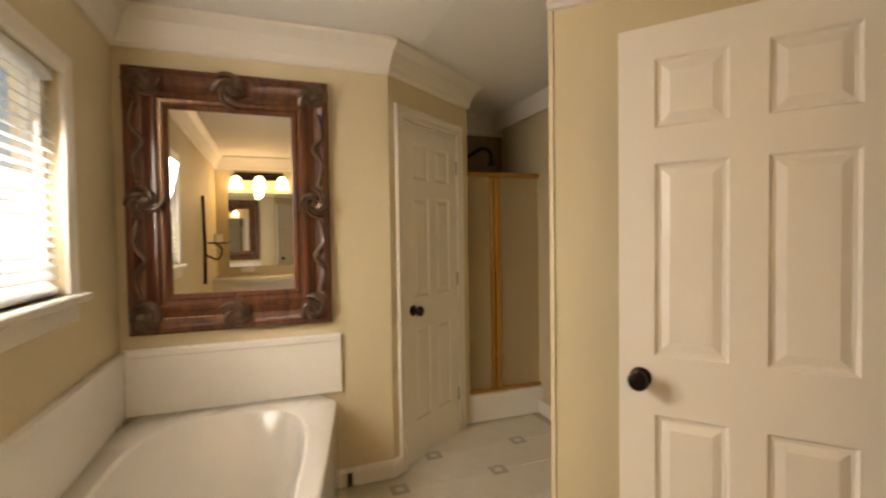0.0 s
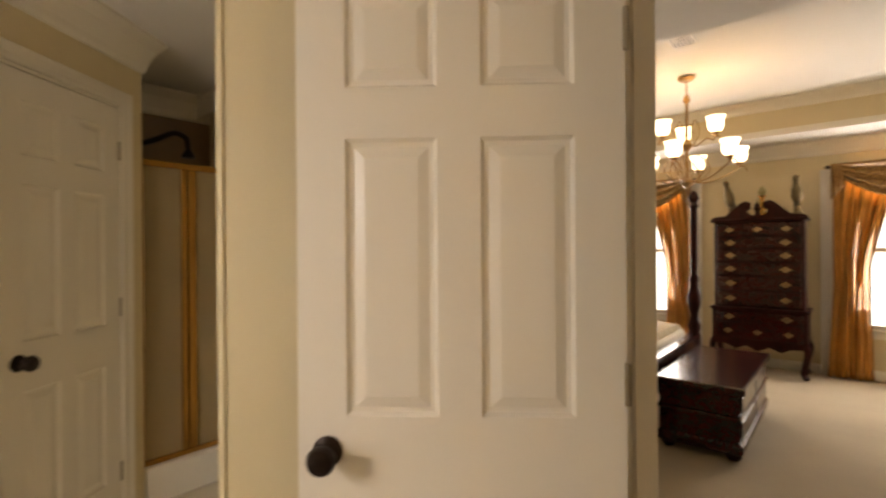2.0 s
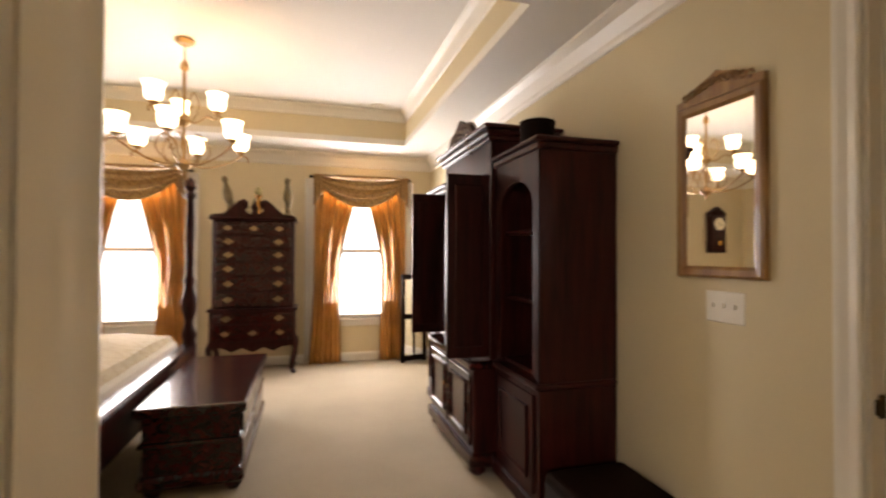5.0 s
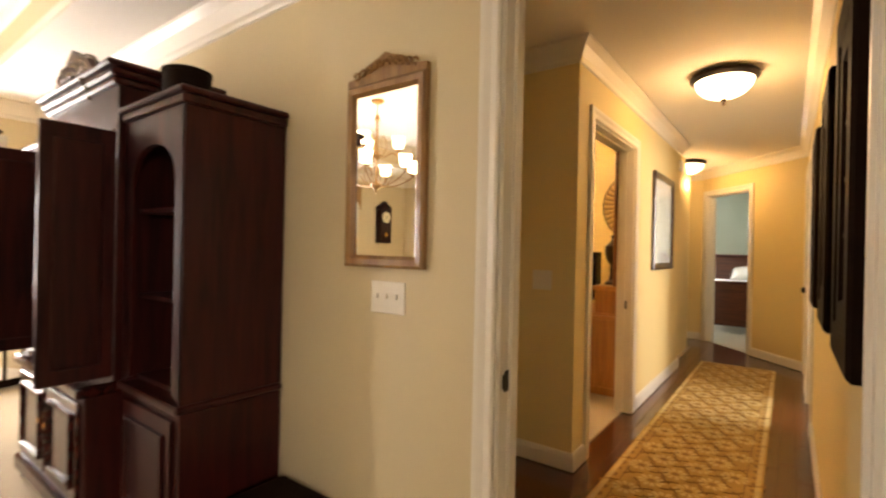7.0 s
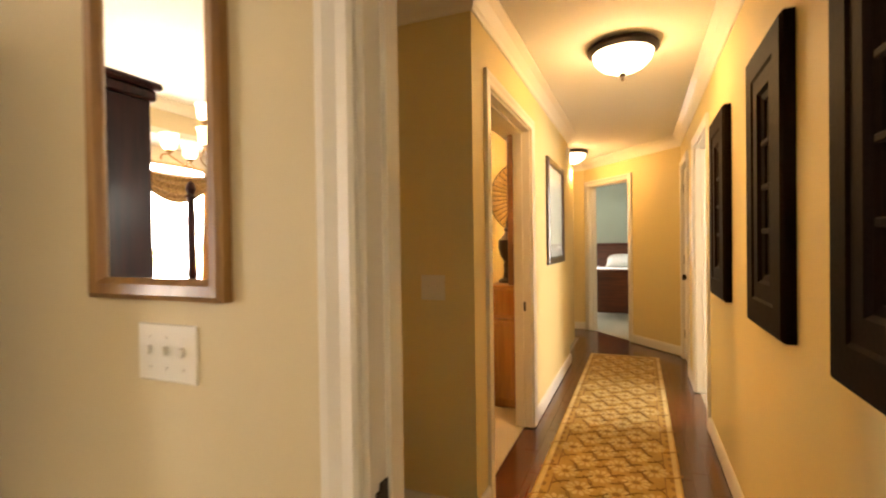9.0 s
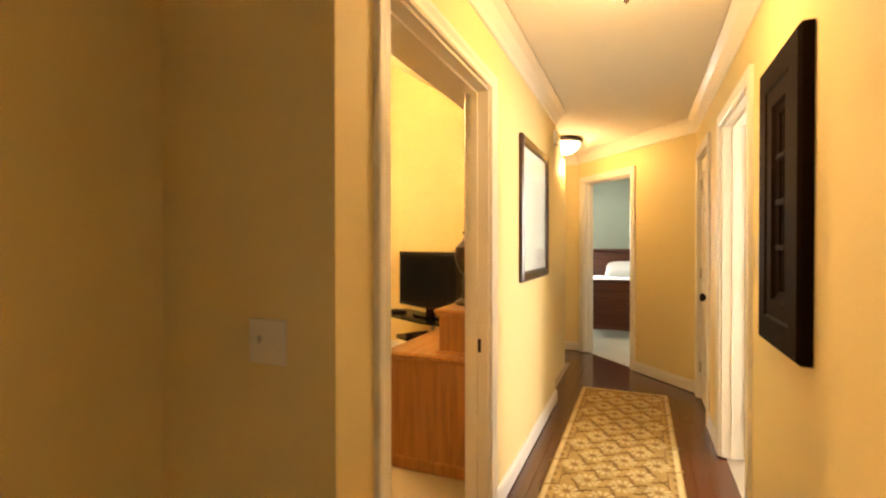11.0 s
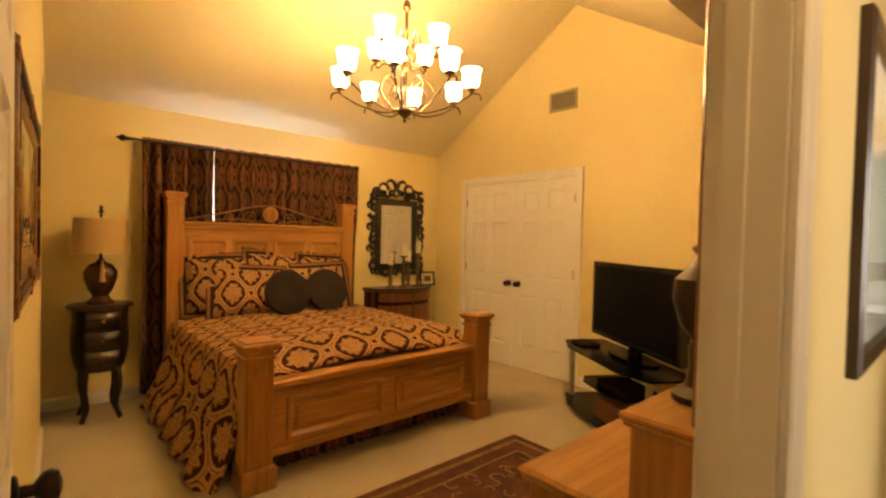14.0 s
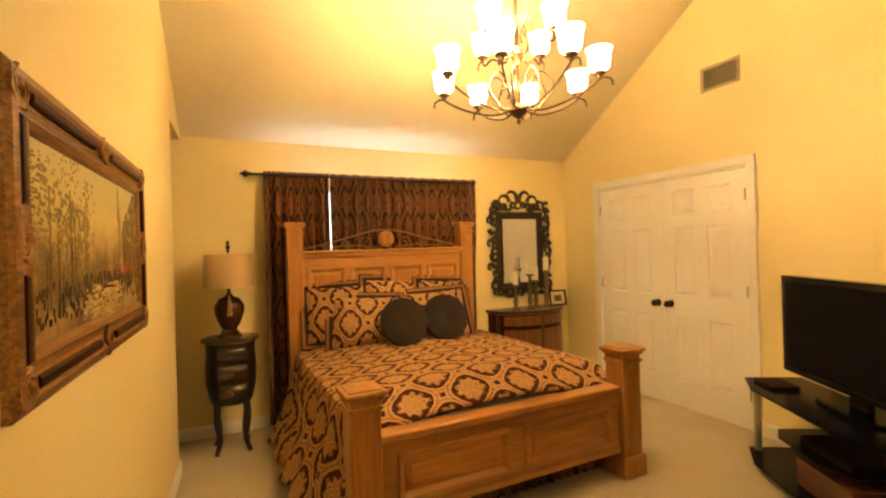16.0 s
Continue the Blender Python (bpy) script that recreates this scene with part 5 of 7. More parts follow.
def dressed_window(y):
    sash_window("window_master", pose(XE, y + 0.375, 0.5, 0, 0, -90), 0.75, 1.58, "white sash window of the bedroom, bright daylight behind")
    wt = thing("window_sill", pose(XE, y + 0.375, 0.5, 0, 0, -90), "white window stool below the sash", "window sill", kind="structure")
    part("stool", box(-0.05, 0.80, -0.03, 0.05, -0.03, 0, 0.005), TRIM, wt)
    part("apron", box(-0.03, 0.78, -0.014, 0, -0.09, -0.03, 0.003), TRIM, wt)
    rod = thing("curtain_rod", pose(XE - 0.085, y, 2.135), "dark curtain rod above the bedroom window", "curtain rod", "curtain rods of the master bedroom")
    part("rod", tube([(0, 0.55, 0), (0, -0.55, 0)], 0.012, 8), BRONZE, rod)
    for s in (-1, 1):
        part("finial", lathe([(0, 0), (0.016, 0), (0.022, 0.02), (0.012, 0.035), (0, 0.045)], 10, m=pose(0, s * 0.55, 0, -90 * s)), BRONZE, rod, "", True)
        part("bracket", box(0, 0.083, s * 0.49 - 0.008, s * 0.49 + 0.008, -0.03, -0.011, 0.002), BRONZE, rod)
    for s in (-1, 1):
        ob = thing("curtain", pose(XE - 0.10, y, 0.01), "gold taffeta curtain panel drawn back beside the window", "curtain", "gold curtains of the master bedroom")

        def f(a, t):
            zt = 2.115 * t
            pull = min(1.0, max(0.0, (1.98 - zt) / 0.85)) ** 0.8
            flare = max(0, (0.9 - zt) / 0.9) * 0.05
            inner = 0.03 + 0.215 * pull - 0.03 * max(0.0, 0.7 - zt)
            outer = 0.525 + flare
            yy = inner + (outer - inner) * a
            wave = math.sin(a * 38 + 0.7 * math.sin(zt * 3)) * 0.026 + math.sin(a * 17 + 2 * zt) * 0.018
            return wave * (0.8 + 0.4 * pull), s * yy, zt, a * 0.9, zt

        cloth("panel", sheet(48, 26, f), GOLDC, ob, 0.004)
        ln = thing("curtain_liner", pose(XE - 0.03, y + s * 0.57, 0.02), "pale sheer liner showing past the gold curtain", "curtain", "sheer liners")
        cloth("liner", sheet(12, 4, lambda a, t: (0.008 * math.sin(a * 22), (a - 0.5) * 0.12, 2.1 * t, a, t)), SHEER, ln, 0.003)
    sw = thing("swag_valance", pose(XE - 0.135, y, 2.155), "bronze brocade swag valance draped over the rod", "valance", "swag valances")

    def g(a, t):
        sag = 0.30 * (1 - (2 * a - 1) ** 2) + 0.07
        fold = 0.016 * math.sin(t * 24) * (1 - t * 0.3)
        return -0.03 + fold - 0.04 * math.sin(t * math.pi) * (1 - (2 * a - 1) ** 2), (a - 0.5) * 1.07, -sag * t, a * 1.14, t * 0.4

    cloth("swag", sheet(30, 22, g), GOLDB, sw, 0.005)
    for s in (-1, 1):
        cloth("tail", sheet(10, 10, lambda a, t: (-0.045 + 0.014 * math.sin(a * 16), s * (0.44 + 0.10 * a), -(0.22 + 0.14 * a) * t, a * 0.2, t * 0.4)), GOLDB, sw, 0.005)


for y in (0.20, 2.56):
    dressed_window(y)

# highboy chest with broken pediment
hb = thing("highboy", pose(6.80, 1.33, 0.0), "tall dark mahogany highboy with broken-arch top and brass pulls", "chest of drawers")
HW, HD = 0.415, 0.40


def front(x0, x1, z0, z1, d, mat, parent, name="drawer"):
    ob = part(name, box(-d - 0.018, -d, x0, x1, z0, z1, 0.006), mat, parent)
    return ob


PULL = material("aged_silver_brass", (0.34, 0.25, 0.14), 0.35, 1.0, spread=0.3)


def bail_pull(y, z, x, parent, w=0.055):
    bm = outline_slab([(w * 0.75 * math.cos(a) * (1 + 0.18 * math.cos(4 * a)), 0.5 * w * math.sin(a) * (1 + 0.2 * math.cos(4 * a))) for a in (k * math.pi / 12 for k in range(24))], 0.003, lambda u, v, q: (x - q, y + u, z + v))
    tube(smooth_line([(x - 0.004, y - w * 0.5, z + 0.008), (x - 0.016, y - w * 0.4, z - 0.014), (x - 0.018, y, z - 0.02), (x - 0.016, y + w * 0.4, z - 0.014), (x - 0.004, y + w * 0.5, z + 0.008)], 4), 0.003, 5, bm)
    part("brass_pull", bm, PULL, parent, "small aged brass bail pull")


part("lower_case", box(-HD, 0, -HW, HW, 0.33, 0.66, 0.005), MAHOG, hb)
part("waist_moulding", box(-HD - 0.02, 0, -HW - 0.02, HW + 0.02, 0.66, 0.69, 0.008), MAHOG, hb)
part("upper_case", box(-HD + 0.02, 0, -HW + 0.02, HW - 0.02, 0.69, 1.60, 0.005), MAHOG, hb)
part("cornice", box(-HD - 0.02, 0, -HW - 0.01, HW + 0.01, 1.595, 1.625, 0.008), MAHOG, hb)
arch = [(-HW - 0.01, 1.62), (-HW + 0.02, 1.65), (-HW + 0.13, 1.66), (-0.22, 1.72), (-0.15, 1.79), (-0.10, 1.81), (-0.06, 1.79), (-0.055, 1.73), (-0.09, 1.70), (-0.05, 1.66)]
arch = arch + [(-u, v) for u, v in arch[::-1]]
part("pediment", outline_slab(arch, 0.05, lambda u, v, q: (-HD + q, u, v)), MAHOG, hb, "scrolled broken-arch pediment")
for s in (-1, 1):
    part("rosette", lathe([(0, 0), (0.03, 0), (0.034, 0.01), (0.015, 0.016), (0, 0.02)], 14, m=pose(-HD - 0.001, s * 0.085, 1.765, 0, -90)), MAHOG, hb, "", True)
part("finial", lathe([(0.02, 1.65), (0.028, 1.67), (0.018, 1.70), (0.035, 1.73), (0.02, 1.77), (0.006, 1.80), (0, 1.84)], 14, m=pose(-HD + 0.025, 0, 0)), MAHOG, hb, "", True)
rows = [(0.71, 0.855), (0.87, 1.015), (1.03, 1.16), (1.175, 1.30), (1.315, 1.43)]
for z0, z1 in rows:
    d = front(-HW + 0.05, HW - 0.05, z0, z1, HD - 0.02, MAHOGX, hb)
    for y in (-0.24, 0.24):
        bail_pull(y, (z0 + z1) / 2, -HD + 0.0, d)
for y0, y1 in ((-HW + 0.05, -0.13), (-0.12, 0.12), (0.13, HW - 0.05)):
    d = front(y0, y1, 1.445, 1.58, HD - 0.02, MAHOGX, hb)
    bail_pull((y0 + y1) / 2, 1.51, -HD, d, 0.048)
d = front(-HW + 0.03, HW - 0.03, 0.54, 0.645, HD, MAHOGX, hb)
for y in (-0.25, 0.25):
    bail_pull(y, 0.59, -HD - 0.018, d)
for y0, y1 in ((-HW + 0.03, -0.14), (-0.13, 0.13), (0.14, HW - 0.03)):
    d = front(y0, y1, 0.36, 0.53, HD, MAHOGX, hb)
    bail_pull((y0 + y1) / 2, 0.44, -HD - 0.018, d, 0.048)
apron = [(-HW, 0.335), (-HW, 0.30), (-0.28, 0.29), (-0.2, 0.25), (-0.1, 0.29), (0, 0.24), (0.1, 0.29), (0.2, 0.25), (0.28, 0.29), (HW, 0.30), (HW, 0.335)]
part("apron", outline_slab(apron, 0.02, lambda u, v, q: (-HD + q, u, v)), MAHOG, hb)
for x, y in ((-HD + 0.04, -HW + 0.03), (-HD + 0.04, HW - 0.03), (-0.04, -HW + 0.03), (-0.04, HW - 0.03)):
    s, o = (1 if y > 0 else -1), (-1 if x < -0.2 else 0.3)
    part("cabriole_leg", tube(smooth_line([(x, y, 0.36), (x + o * 0.03, y + s * 0.03, 0.27), (x + o * 0.005, y + s * 0.005, 0.12), (x, y, 0.05), (x + o * 0.03, y + s * 0.02, 0.012)], 5), 0.034, 8, taper=0.75), MAHOG, hb, "", True)


def bird(y, turn):
    ob = thing("bird_figure", pose(6.52, y, 1.655, 0, 0, turn), "bronze and green decorative bird figure on top of the highboy", "figurine", "birds on the highboy")
    PAT = material("patinated_bronze", (0.16, 0.12, 0.06), 0.5, 0.4, spread=0.6, scale=80)
    part("base", lathe([(0, 0), (0.055, 0), (0.05, 0.02), (0.03, 0.03), (0.022, 0.09), (0.04, 0.10), (0, 0.105)], 14), PAT, ob, "", True)
    part("body", lathe([(0, 0), (0.03, 0.02), (0.05, 0.08), (0.045, 0.15), (0.028, 0.20), (0.02, 0.23), (0.03, 0.26), (0.026, 0.29), (0, 0.31)], 14, m=pose(0, 0, 0.10, 6, 10)), PAT, ob, "", True)
    part("beak", lathe([(0.01, 0), (0, 0.04)], 8, m=pose(0.07, -0.01, 0.375, 0, 90)), BRASS, ob)
    part("tail", box(-0.07, -0.03, -0.015, 0.015, 0.02, 0.16, 0.006), PAT, ob)


bird(1.00, 200)
bird(1.58, 160)
vs_ = thing("small_vase", pose(6.62, 1.31, 1.62), "small brass vase with a plume on the highboy", "vase")
part("vase", lathe([(0, 0), (0.03, 0), (0.02, 0.06), (0.035, 0.14), (0.02, 0.2), (0.04, 0.26), (0.03, 0.26), (0, 0.2)], 14), BRASS, vs_, "", True)
part("plume", lathe([(0.01, 0.24), (0.04, 0.29), (0.03, 0.33), (0, 0.36)], 10), material("dry_plume", (0.35, 0.30, 0.14), 0.9), vs_, "", True)

# trunk at the foot of the bed
tk = thing("blanket_chest", pose(3.91, 1.11, 0.0), "dark polished mahogany blanket chest with moulded lid and base", "chest")
TL, TD = 1.24, 0.50
part("body", box(0.02, TL - 0.02, 0.02, TD - 0.02, 0.09, 0.42, 0.004), MAHOGX, tk)
part("lid", box(-0.015, TL + 0.015, -0.015, TD + 0.015, 0.42, 0.472, 0.012, segments=2), MAHOGX, tk, "polished lid")
part("base_moulding", box(0.0, TL, 0.0, TD, 0.05, 0.12, 0.015), MAHOGX, tk)
part("mid_moulding", sweep([(0.02, 0.02), (TL - 0.02, 0.02), (TL - 0.02, TD - 0.02), (0.02, TD - 0.02)], [(0, 0.26), (-0.014, 0.265), (-0.018, 0.275), (-0.014, 0.285), (0, 0.29)], closed=True), MAHOGX, tk)
for x in (0.08, TL - 0.08):
    for y in (0.06, TD - 0.06):
        part("bun_foot", lathe([(0, 0), (0.03, 0), (0.045, 0.02), (0.04, 0.045), (0, 0.05)], 14, m=pose(x, y, 0)), MAHOG, tk, "", True)
for y0, y1 in ((0.06, 0.60), (0.64, 1.18)):
    part("drawer_front", box(y0, y1, 0.008, 0.022, 0.135, 0.25, 0.005), MAHOGX, tk)
    part("drawer_front", box(y0, y1, 0.008, 0.022, 0.295, 0.40, 0.005), MAHOGX, tk)

# king bed with tall turned posts
mb = thing("four_poster_bed", pose(4.35, 1.70, 0.0), "dark mahogany four-poster king bed with turned posts", "bed")
for x, y, h in ((-1.05, 0, 1.86), (1.05, 0, 1.86), (-1.05, 2.1, 1.95), (1.05, 2.1, 1.95)):
    prof = [(0, 0), (0.05, 0), (0.05, 0.05), (0.042, 0.07), (0.055, 0.14), (0.055, 0.52), (0.045, 0.55), (0.058, 0.60), (0.04, 0.66), (0.03, 0.70), (0.055, 0.80), (0.06, 0.88), (0.04, 0.95), (0.035, 1.0), (0.046, 1.03), (0.03, 1.08), (0.034, 1.5), (0.028, h - 0.18), (0.045, h - 0.15), (0.026, h - 0.12), (0.045, h - 0.08), (0.03, h - 0.03), (0, h)]
    part("post", lathe(prof, 18, m=pose(x, y, 0)), MAHOG, mb, "turned tapering bed post", True)
part("foot_rail", box(-1.0, 1.0, -0.03, 0.03, 0.26, 0.50, 0.01), MAHOGX, mb)
part("foot_moulding", box(-1.0, 1.0, -0.05, 0.05, 0.50, 0.53, 0.012), MAHOGX, mb)
for x in (-1.05, 1.05):
    part("side_rail", box(x - 0.025, x + 0.025, 0.05, 2.05, 0.26, 0.46, 0.008), MAHOG, mb)
hd = [(-1.0, 0.3), (1.0, 0.3), (1.0, 1.1), (0.6, 1.15), (0.3, 1.35), (0, 1.42), (-0.3, 1.35), (-0.6, 1.15), (-1.0, 1.1)]
part("headboard", outline_slab(hd, 0.05, lambda u, v, q: (u, 2.08 + q, v)), MAHOGX, mb)
part("mattress", box(-0.98, 0.98, 0.05, 2.05, 0.32, 0.58, 0.05, segments=3), material("mattress_cover", (0.6, 0.55, 0.46), 0.9), mb)
DUV = damask("cream_gold_coverlet", (0.52, 0.43, 0.29), (0.60, 0.52, 0.38), (0.40, 0.30, 0.18), 0.22)
cv = thing("coverlet", pose(4.35, 1.70, 0.0), "cream and gold quilted coverlet over the king bed", "bedding")


def spread2(s, t):
    a = (s - 0.5) * 2.0
    z = 0.60 + 0.10 * max(0.0, math.cos(a * math.pi / 2)) ** 0.5 * min(1, t * 6) + 0.012 * noise.noise((a * 3, t * 6, 2))
    y = 0.06 + 1.96 * t
    if t < 0.02:
        z -= 0.08
    return a * 0.99, y, z, s * 2, t * 2


cloth("cover", sheet(30, 30, spread2), DUV, cv, 0.02)
for x in (-0.5, 0.5):
    ob = thing("bed_pillow", pose(4.35 + x, 3.62, 0.70, 20, 0, 0), "cream brocade pillow at the headboard", "pillow", "pillows of the king bed")
    part("cushion", pillow(0.8, 0.5, 0.22), DUV, ob, "", True)

# armoire with open doors, between bookcases
REDM = wood("red_mahogany_case", (0.014, 0.0020, 0.0016), (0.046, 0.0065, 0.0045), 0.38, coat=0.06, spec=0.2)
ar = thing("armoire", pose(3.735, YS + 0.012, 0.0), "dark mahogany television armoire with doors folded open", "armoire")
AW = 0.93
part("lower_case", box(0, AW, 0, 0.54, 0.08, 0.60, 0.006), REDM, ar)
part("plinth", box(-0.015, AW + 0.015, 0, 0.565, 0.05, 0.13, 0.012), MAHOGX, ar)
part("ledge", box(-0.02, AW + 0.02, 0, 0.575, 0.60, 0.65, 0.014, segments=2), MAHOGX, ar)
for x in (0.05, AW - 0.05):
    for y in (0.06, 0.50):
        part("bun_foot", lathe([(0, 0), (0.03, 0), (0.05, 0.02), (0.045, 0.045), (0, 0.052)], 14, m=pose(x, y, 0)), REDM, ar, "", True)
for x0, x1 in ((0.04, 0.45), (0.48, 0.89)):
    d = part("lower_door", box(x0, x1, 0.54, 0.556, 0.16, 0.57, 0.005), MAHOGX, ar)
    part("door_moulding", sweep([(x0 + 0.05, 0.21), (x1 - 0.05, 0.21), (x1 - 0.05, 0.52), (x0 + 0.05, 0.52)], [(0, 0), (0, 0.012), (0.012, 0.014), (0.02, 0.004), (0.02, 0)], lambda u, v, w: (u, 0.556 + w, v), True), MAHOGX, d)
    part("pull", lathe([(0, 0), (0.009, 0), (0.014, 0.014), (0, 0.02)], 10, m=pose((x1 - 0.03) if x0 < 0.2 else (x0 + 0.03), 0.556, 0.40, -90)), BRASS, d, "", True)
bm = box(0, 0.03, 0, 0.44, 0.65, 1.90, 0.003)
box(AW - 0.03, AW, 0, 0.44, 0.65, 1.90, 0.003, bm)
box(0.03, AW - 0.03, 0, 0.02, 0.65, 1.90, 0, bm)
box(0.03, AW - 0.03, 0.02, 0.44, 1.72, 1.90, 0.0, bm)
part("upper_case", bm, REDM, ar)
bm = box(-0.03, AW + 0.03, 0, 0.48, 1.93, 1.965, 0.01)
box(-0.015, AW + 0.015, 0, 0.465, 1.90, 1.93, 0.008, bm)
box(-0.05, AW + 0.05, 0, 0.50, 1.965, 1.99, 0.008, bm)
part("cornice", bm, REDM, ar)
for x in (0.012, AW - 0.012):
    s = -1 if x < 0.3 else 1
    d = part("open_door", box(x - 0.012, x + 0.012, 0.445, 0.70, 0.67, 1.70, 0.004), REDM, ar)
    part("door_panel", box(x - 0.018, x + 0.018, 0.49, 0.655, 0.73, 1.64, 0.005), REDM, d)
bm = bmesh.new()
rnd = random.Random(8)
for k in range(16):
    a = math.pi * k / 15
    for q in range(2):
        r = 0.05 + 0.07 * q
        pts = [(AW / 2 + (0.05 + r * (0.3 + j / 7)) * 1.5 * math.cos(a + 0.2 * j), 0.47 + 0.02 * math.sin(j), 1.99 + r * (0.3 + j / 7) * math.sin(a + 0.2 * j)) for j in range(6)]
        tube(pts, 0.016, 6, bm, 0.5)
# pale, mottled, half-metal colour puts silvery highlights into the crest's material
part("carved_crest", bm, material("highlit_carving", (0.16, 0.12, 0.11), 0.22, 0.5, spread=0.6), ar, "carved glossy leaf crest", True)
part("crest_block", outline_slab([(-0.28, 0), (0.28, 0), (0.2, 0.07), (0.09, 0.10), (0, 0.15), (-0.09, 0.10), (-0.2, 0.07)], 0.03, lambda u, v, q: (AW / 2 + u, 0.45 + q, 1.988 + v)), REDM, ar)
tv2 = thing("tube_television", pose(4.20, YS + 0.06, 0.652), "silver and black television inside the armoire", "television")
part("cabinet", box(-0.36, 0.36, 0, 0.34, 0.02, 0.62, 0.02), SILV, tv2)
part("screen", box(-0.31, 0.31, 0.34, 0.346, 0.10, 0.57, 0.002), BG, tv2)
part("base", box(-0.2, 0.2, 0.03, 0.3, 0, 0.02), BLACK, tv2)


def bookcase(x, label):
    ob = thing("bookcase", pose(x, YS + 0.012, 0.0), label, "bookcase", "bookcases beside the armoire")
    w, d, h = 0.52, 0.415, 1.80
    part("lower_case", box(0, w, 0, d, 0.04, 0.62, 0.004), REDM, ob)
    part("ledge", box(-0.012, w + 0.012, 0, d + 0.02, 0.62, 0.65, 0.008), REDM, ob)
    part("plinth", box(-0.01, w + 0.01, 0, d + 0.015, 0.02, 0.10, 0.01), REDM, ob)
    for px in (0.05, w - 0.05):
        part("bun_foot", lathe([(0, 0), (0.025, 0), (0.038, 0.015), (0, 0.022)], 12, m=pose(px, d - 0.04, 0)), REDM, ob, "", True)
    door = part("lower_door", box(0.04, w - 0.04, d, d + 0.014, 0.13, 0.59, 0.004), REDM, ob)
    part("door_moulding", sweep([(0.09, 0.19), (w - 0.09, 0.19), (w - 0.09, 0.53), (0.09, 0.53)], [(0, 0), (0, 0.012), (0.012, 0.014), (0.02, 0.0)], lambda u, v, q: (u, d + 0.014 + q, v), True), REDM, door)
    bm = box(0, 0.02, 0, d, 0.65, 1.74, 0.002)
    box(w - 0.02, w, 0, d, 0.65, 1.74, 0.002, bm)
    box(0.02, w - 0.02, 0, 0.012, 0.65, 1.74, 0, bm)
    part("upper_case", bm, REDM, ob)
    for z in (0.655, 1.0, 1.36):
        part("shelf", box(0.02, w - 0.02, 0.012, d - 0.05, z, z + 0.018), REDM, ob)
    n = 12
    inner = [(0.07, 0.68)] + [(w / 2 - (w / 2 - 0.07) * math.cos(math.pi * k / n), 1.48 + 0.14 * math.sin(math.pi * k / n)) for k in range(n + 1)] + [(w - 0.07, 0.68)]
    outer = [(0.0, 0.65)] + [(0.0 + w * k / n, 1.74) for k in range(n + 1)] + [(w, 0.65)]
    bm = bmesh.new()
    va_ = [[bm.verts.new((u, yy, v)) for u, v in line] for yy in (d - 0.02, d) for line in (inner, outer)]
    for i in range(len(inner) - 1):
        bm.faces.new((va_[2][i], va_[2][i + 1], va_[3][i + 1], va_[3][i]))
        bm.faces.new((va_[0][i], va_[1][i], va_[1][i + 1], va_[0][i + 1]))
        bm.faces.new((va_[0][i], va_[0][i + 1], va_[2][i + 1], va_[2][i]))
    part("arched_front", bm, REDM, ob)
    bm = box(-0.03, w + 0.03, 0, d + 0.03, 1.775, 1.80, 0.008)
    box(-0.015, w + 0.015, 0, d + 0.015, 1.74, 1.775, 0.006, bm)
    part("cornice", bm, REDM, ob)
    return ob


bookcase(3.20, "dark mahogany bookcase with an arched open front")
bookcase(4.72, "dark mahogany bookcase beyond the armoire")
CHINA = material("white_gold_china", (0.55, 0.45, 0.32), 0.25, spread=0.5, scale=60)
for x, z, h in ((3.38, 0.674, 0.16), (3.55, 0.674, 0.12), (3.45, 1.019, 0.22), (3.42, 1.379, 0.14)):
    ob = thing("figurine", pose(x, -0.42, z), "small cream and gold china ornament on the bookcase shelf", "figurine", "china in the bookcase")
    part("base", lathe([(0, 0), (0.035, 0), (0.03, 0.015), (0, 0.018)], 14), CHINA, ob, "", True)
    part("body", lathe([(0.015, 0.018), (0.035, h * 0.35), (0.04, h * 0.55), (0.018, h * 0.75), (0.028, h * 0.85), (0.02, h * 0.95), (0, h)], 16), CHINA, ob, "", True)
ob = thing("black_canister", pose(3.47, -0.36, 1.80), "round black canister with a lid on the bookcase", "canister")
part("can", lathe([(0, 0), (0.088, 0), (0.09, 0.004), (0.09, 0.125), (0, 0.125)], 26), BLACK, ob, "", True)
part("lid", lathe([(0.093, 0.125), (0.094, 0.142), (0.08, 0.148), (0, 0.15)], 26), BLACK, ob, "", True)
ob = thing("subwoofer", pose(2.90, -0.42, 0.0), "black box loudspeaker on the carpet beside the bookcase", "loudspeaker")
part("cabinet", box(-0.14, 0.24, -0.21, 0.20, 0.015, 0.29, 0.03, segments=3), BLACK, ob)
part("grille", box(-0.11, 0.21, 0.20, 0.212, 0.05, 0.26, 0.006), DARKCLOTH, ob)
for x in (-0.09, 0.19):
    for y in (-0.16, 0.15):
        part("foot", lathe([(0.015, 0), (0.02, 0.016)], 10, m=pose(x, y, 0)), BLACK, ob)

# small gilt mirror with crest, and the switch under it
gm = thing("gilt_mirror", pose(2.615, YS, 1.165, 0, 0, 180), "narrow gilt wood mirror with a carved arched crest", "mirror")
GOLDF = wood("gilded_wood", (0.20, 0.09, 0.025), (0.36, 0.19, 0.06), 0.4, coat=0.2)
part("frame", sweep([(-0.19, 0), (0.19, 0), (0.19, 0.665), (-0.19, 0.665)], [(0, 0), (0, 0.02), (0.01, 0.028), (0.03, 0.026), (0.042, 0.014), (0.042, 0)], lambda u, v, w: (u, -w, v), True), GOLDF, gm)
part("glass", box(-0.152, 0.152, -0.012, -0.006, 0.038, 0.627), MIRROR, gm)
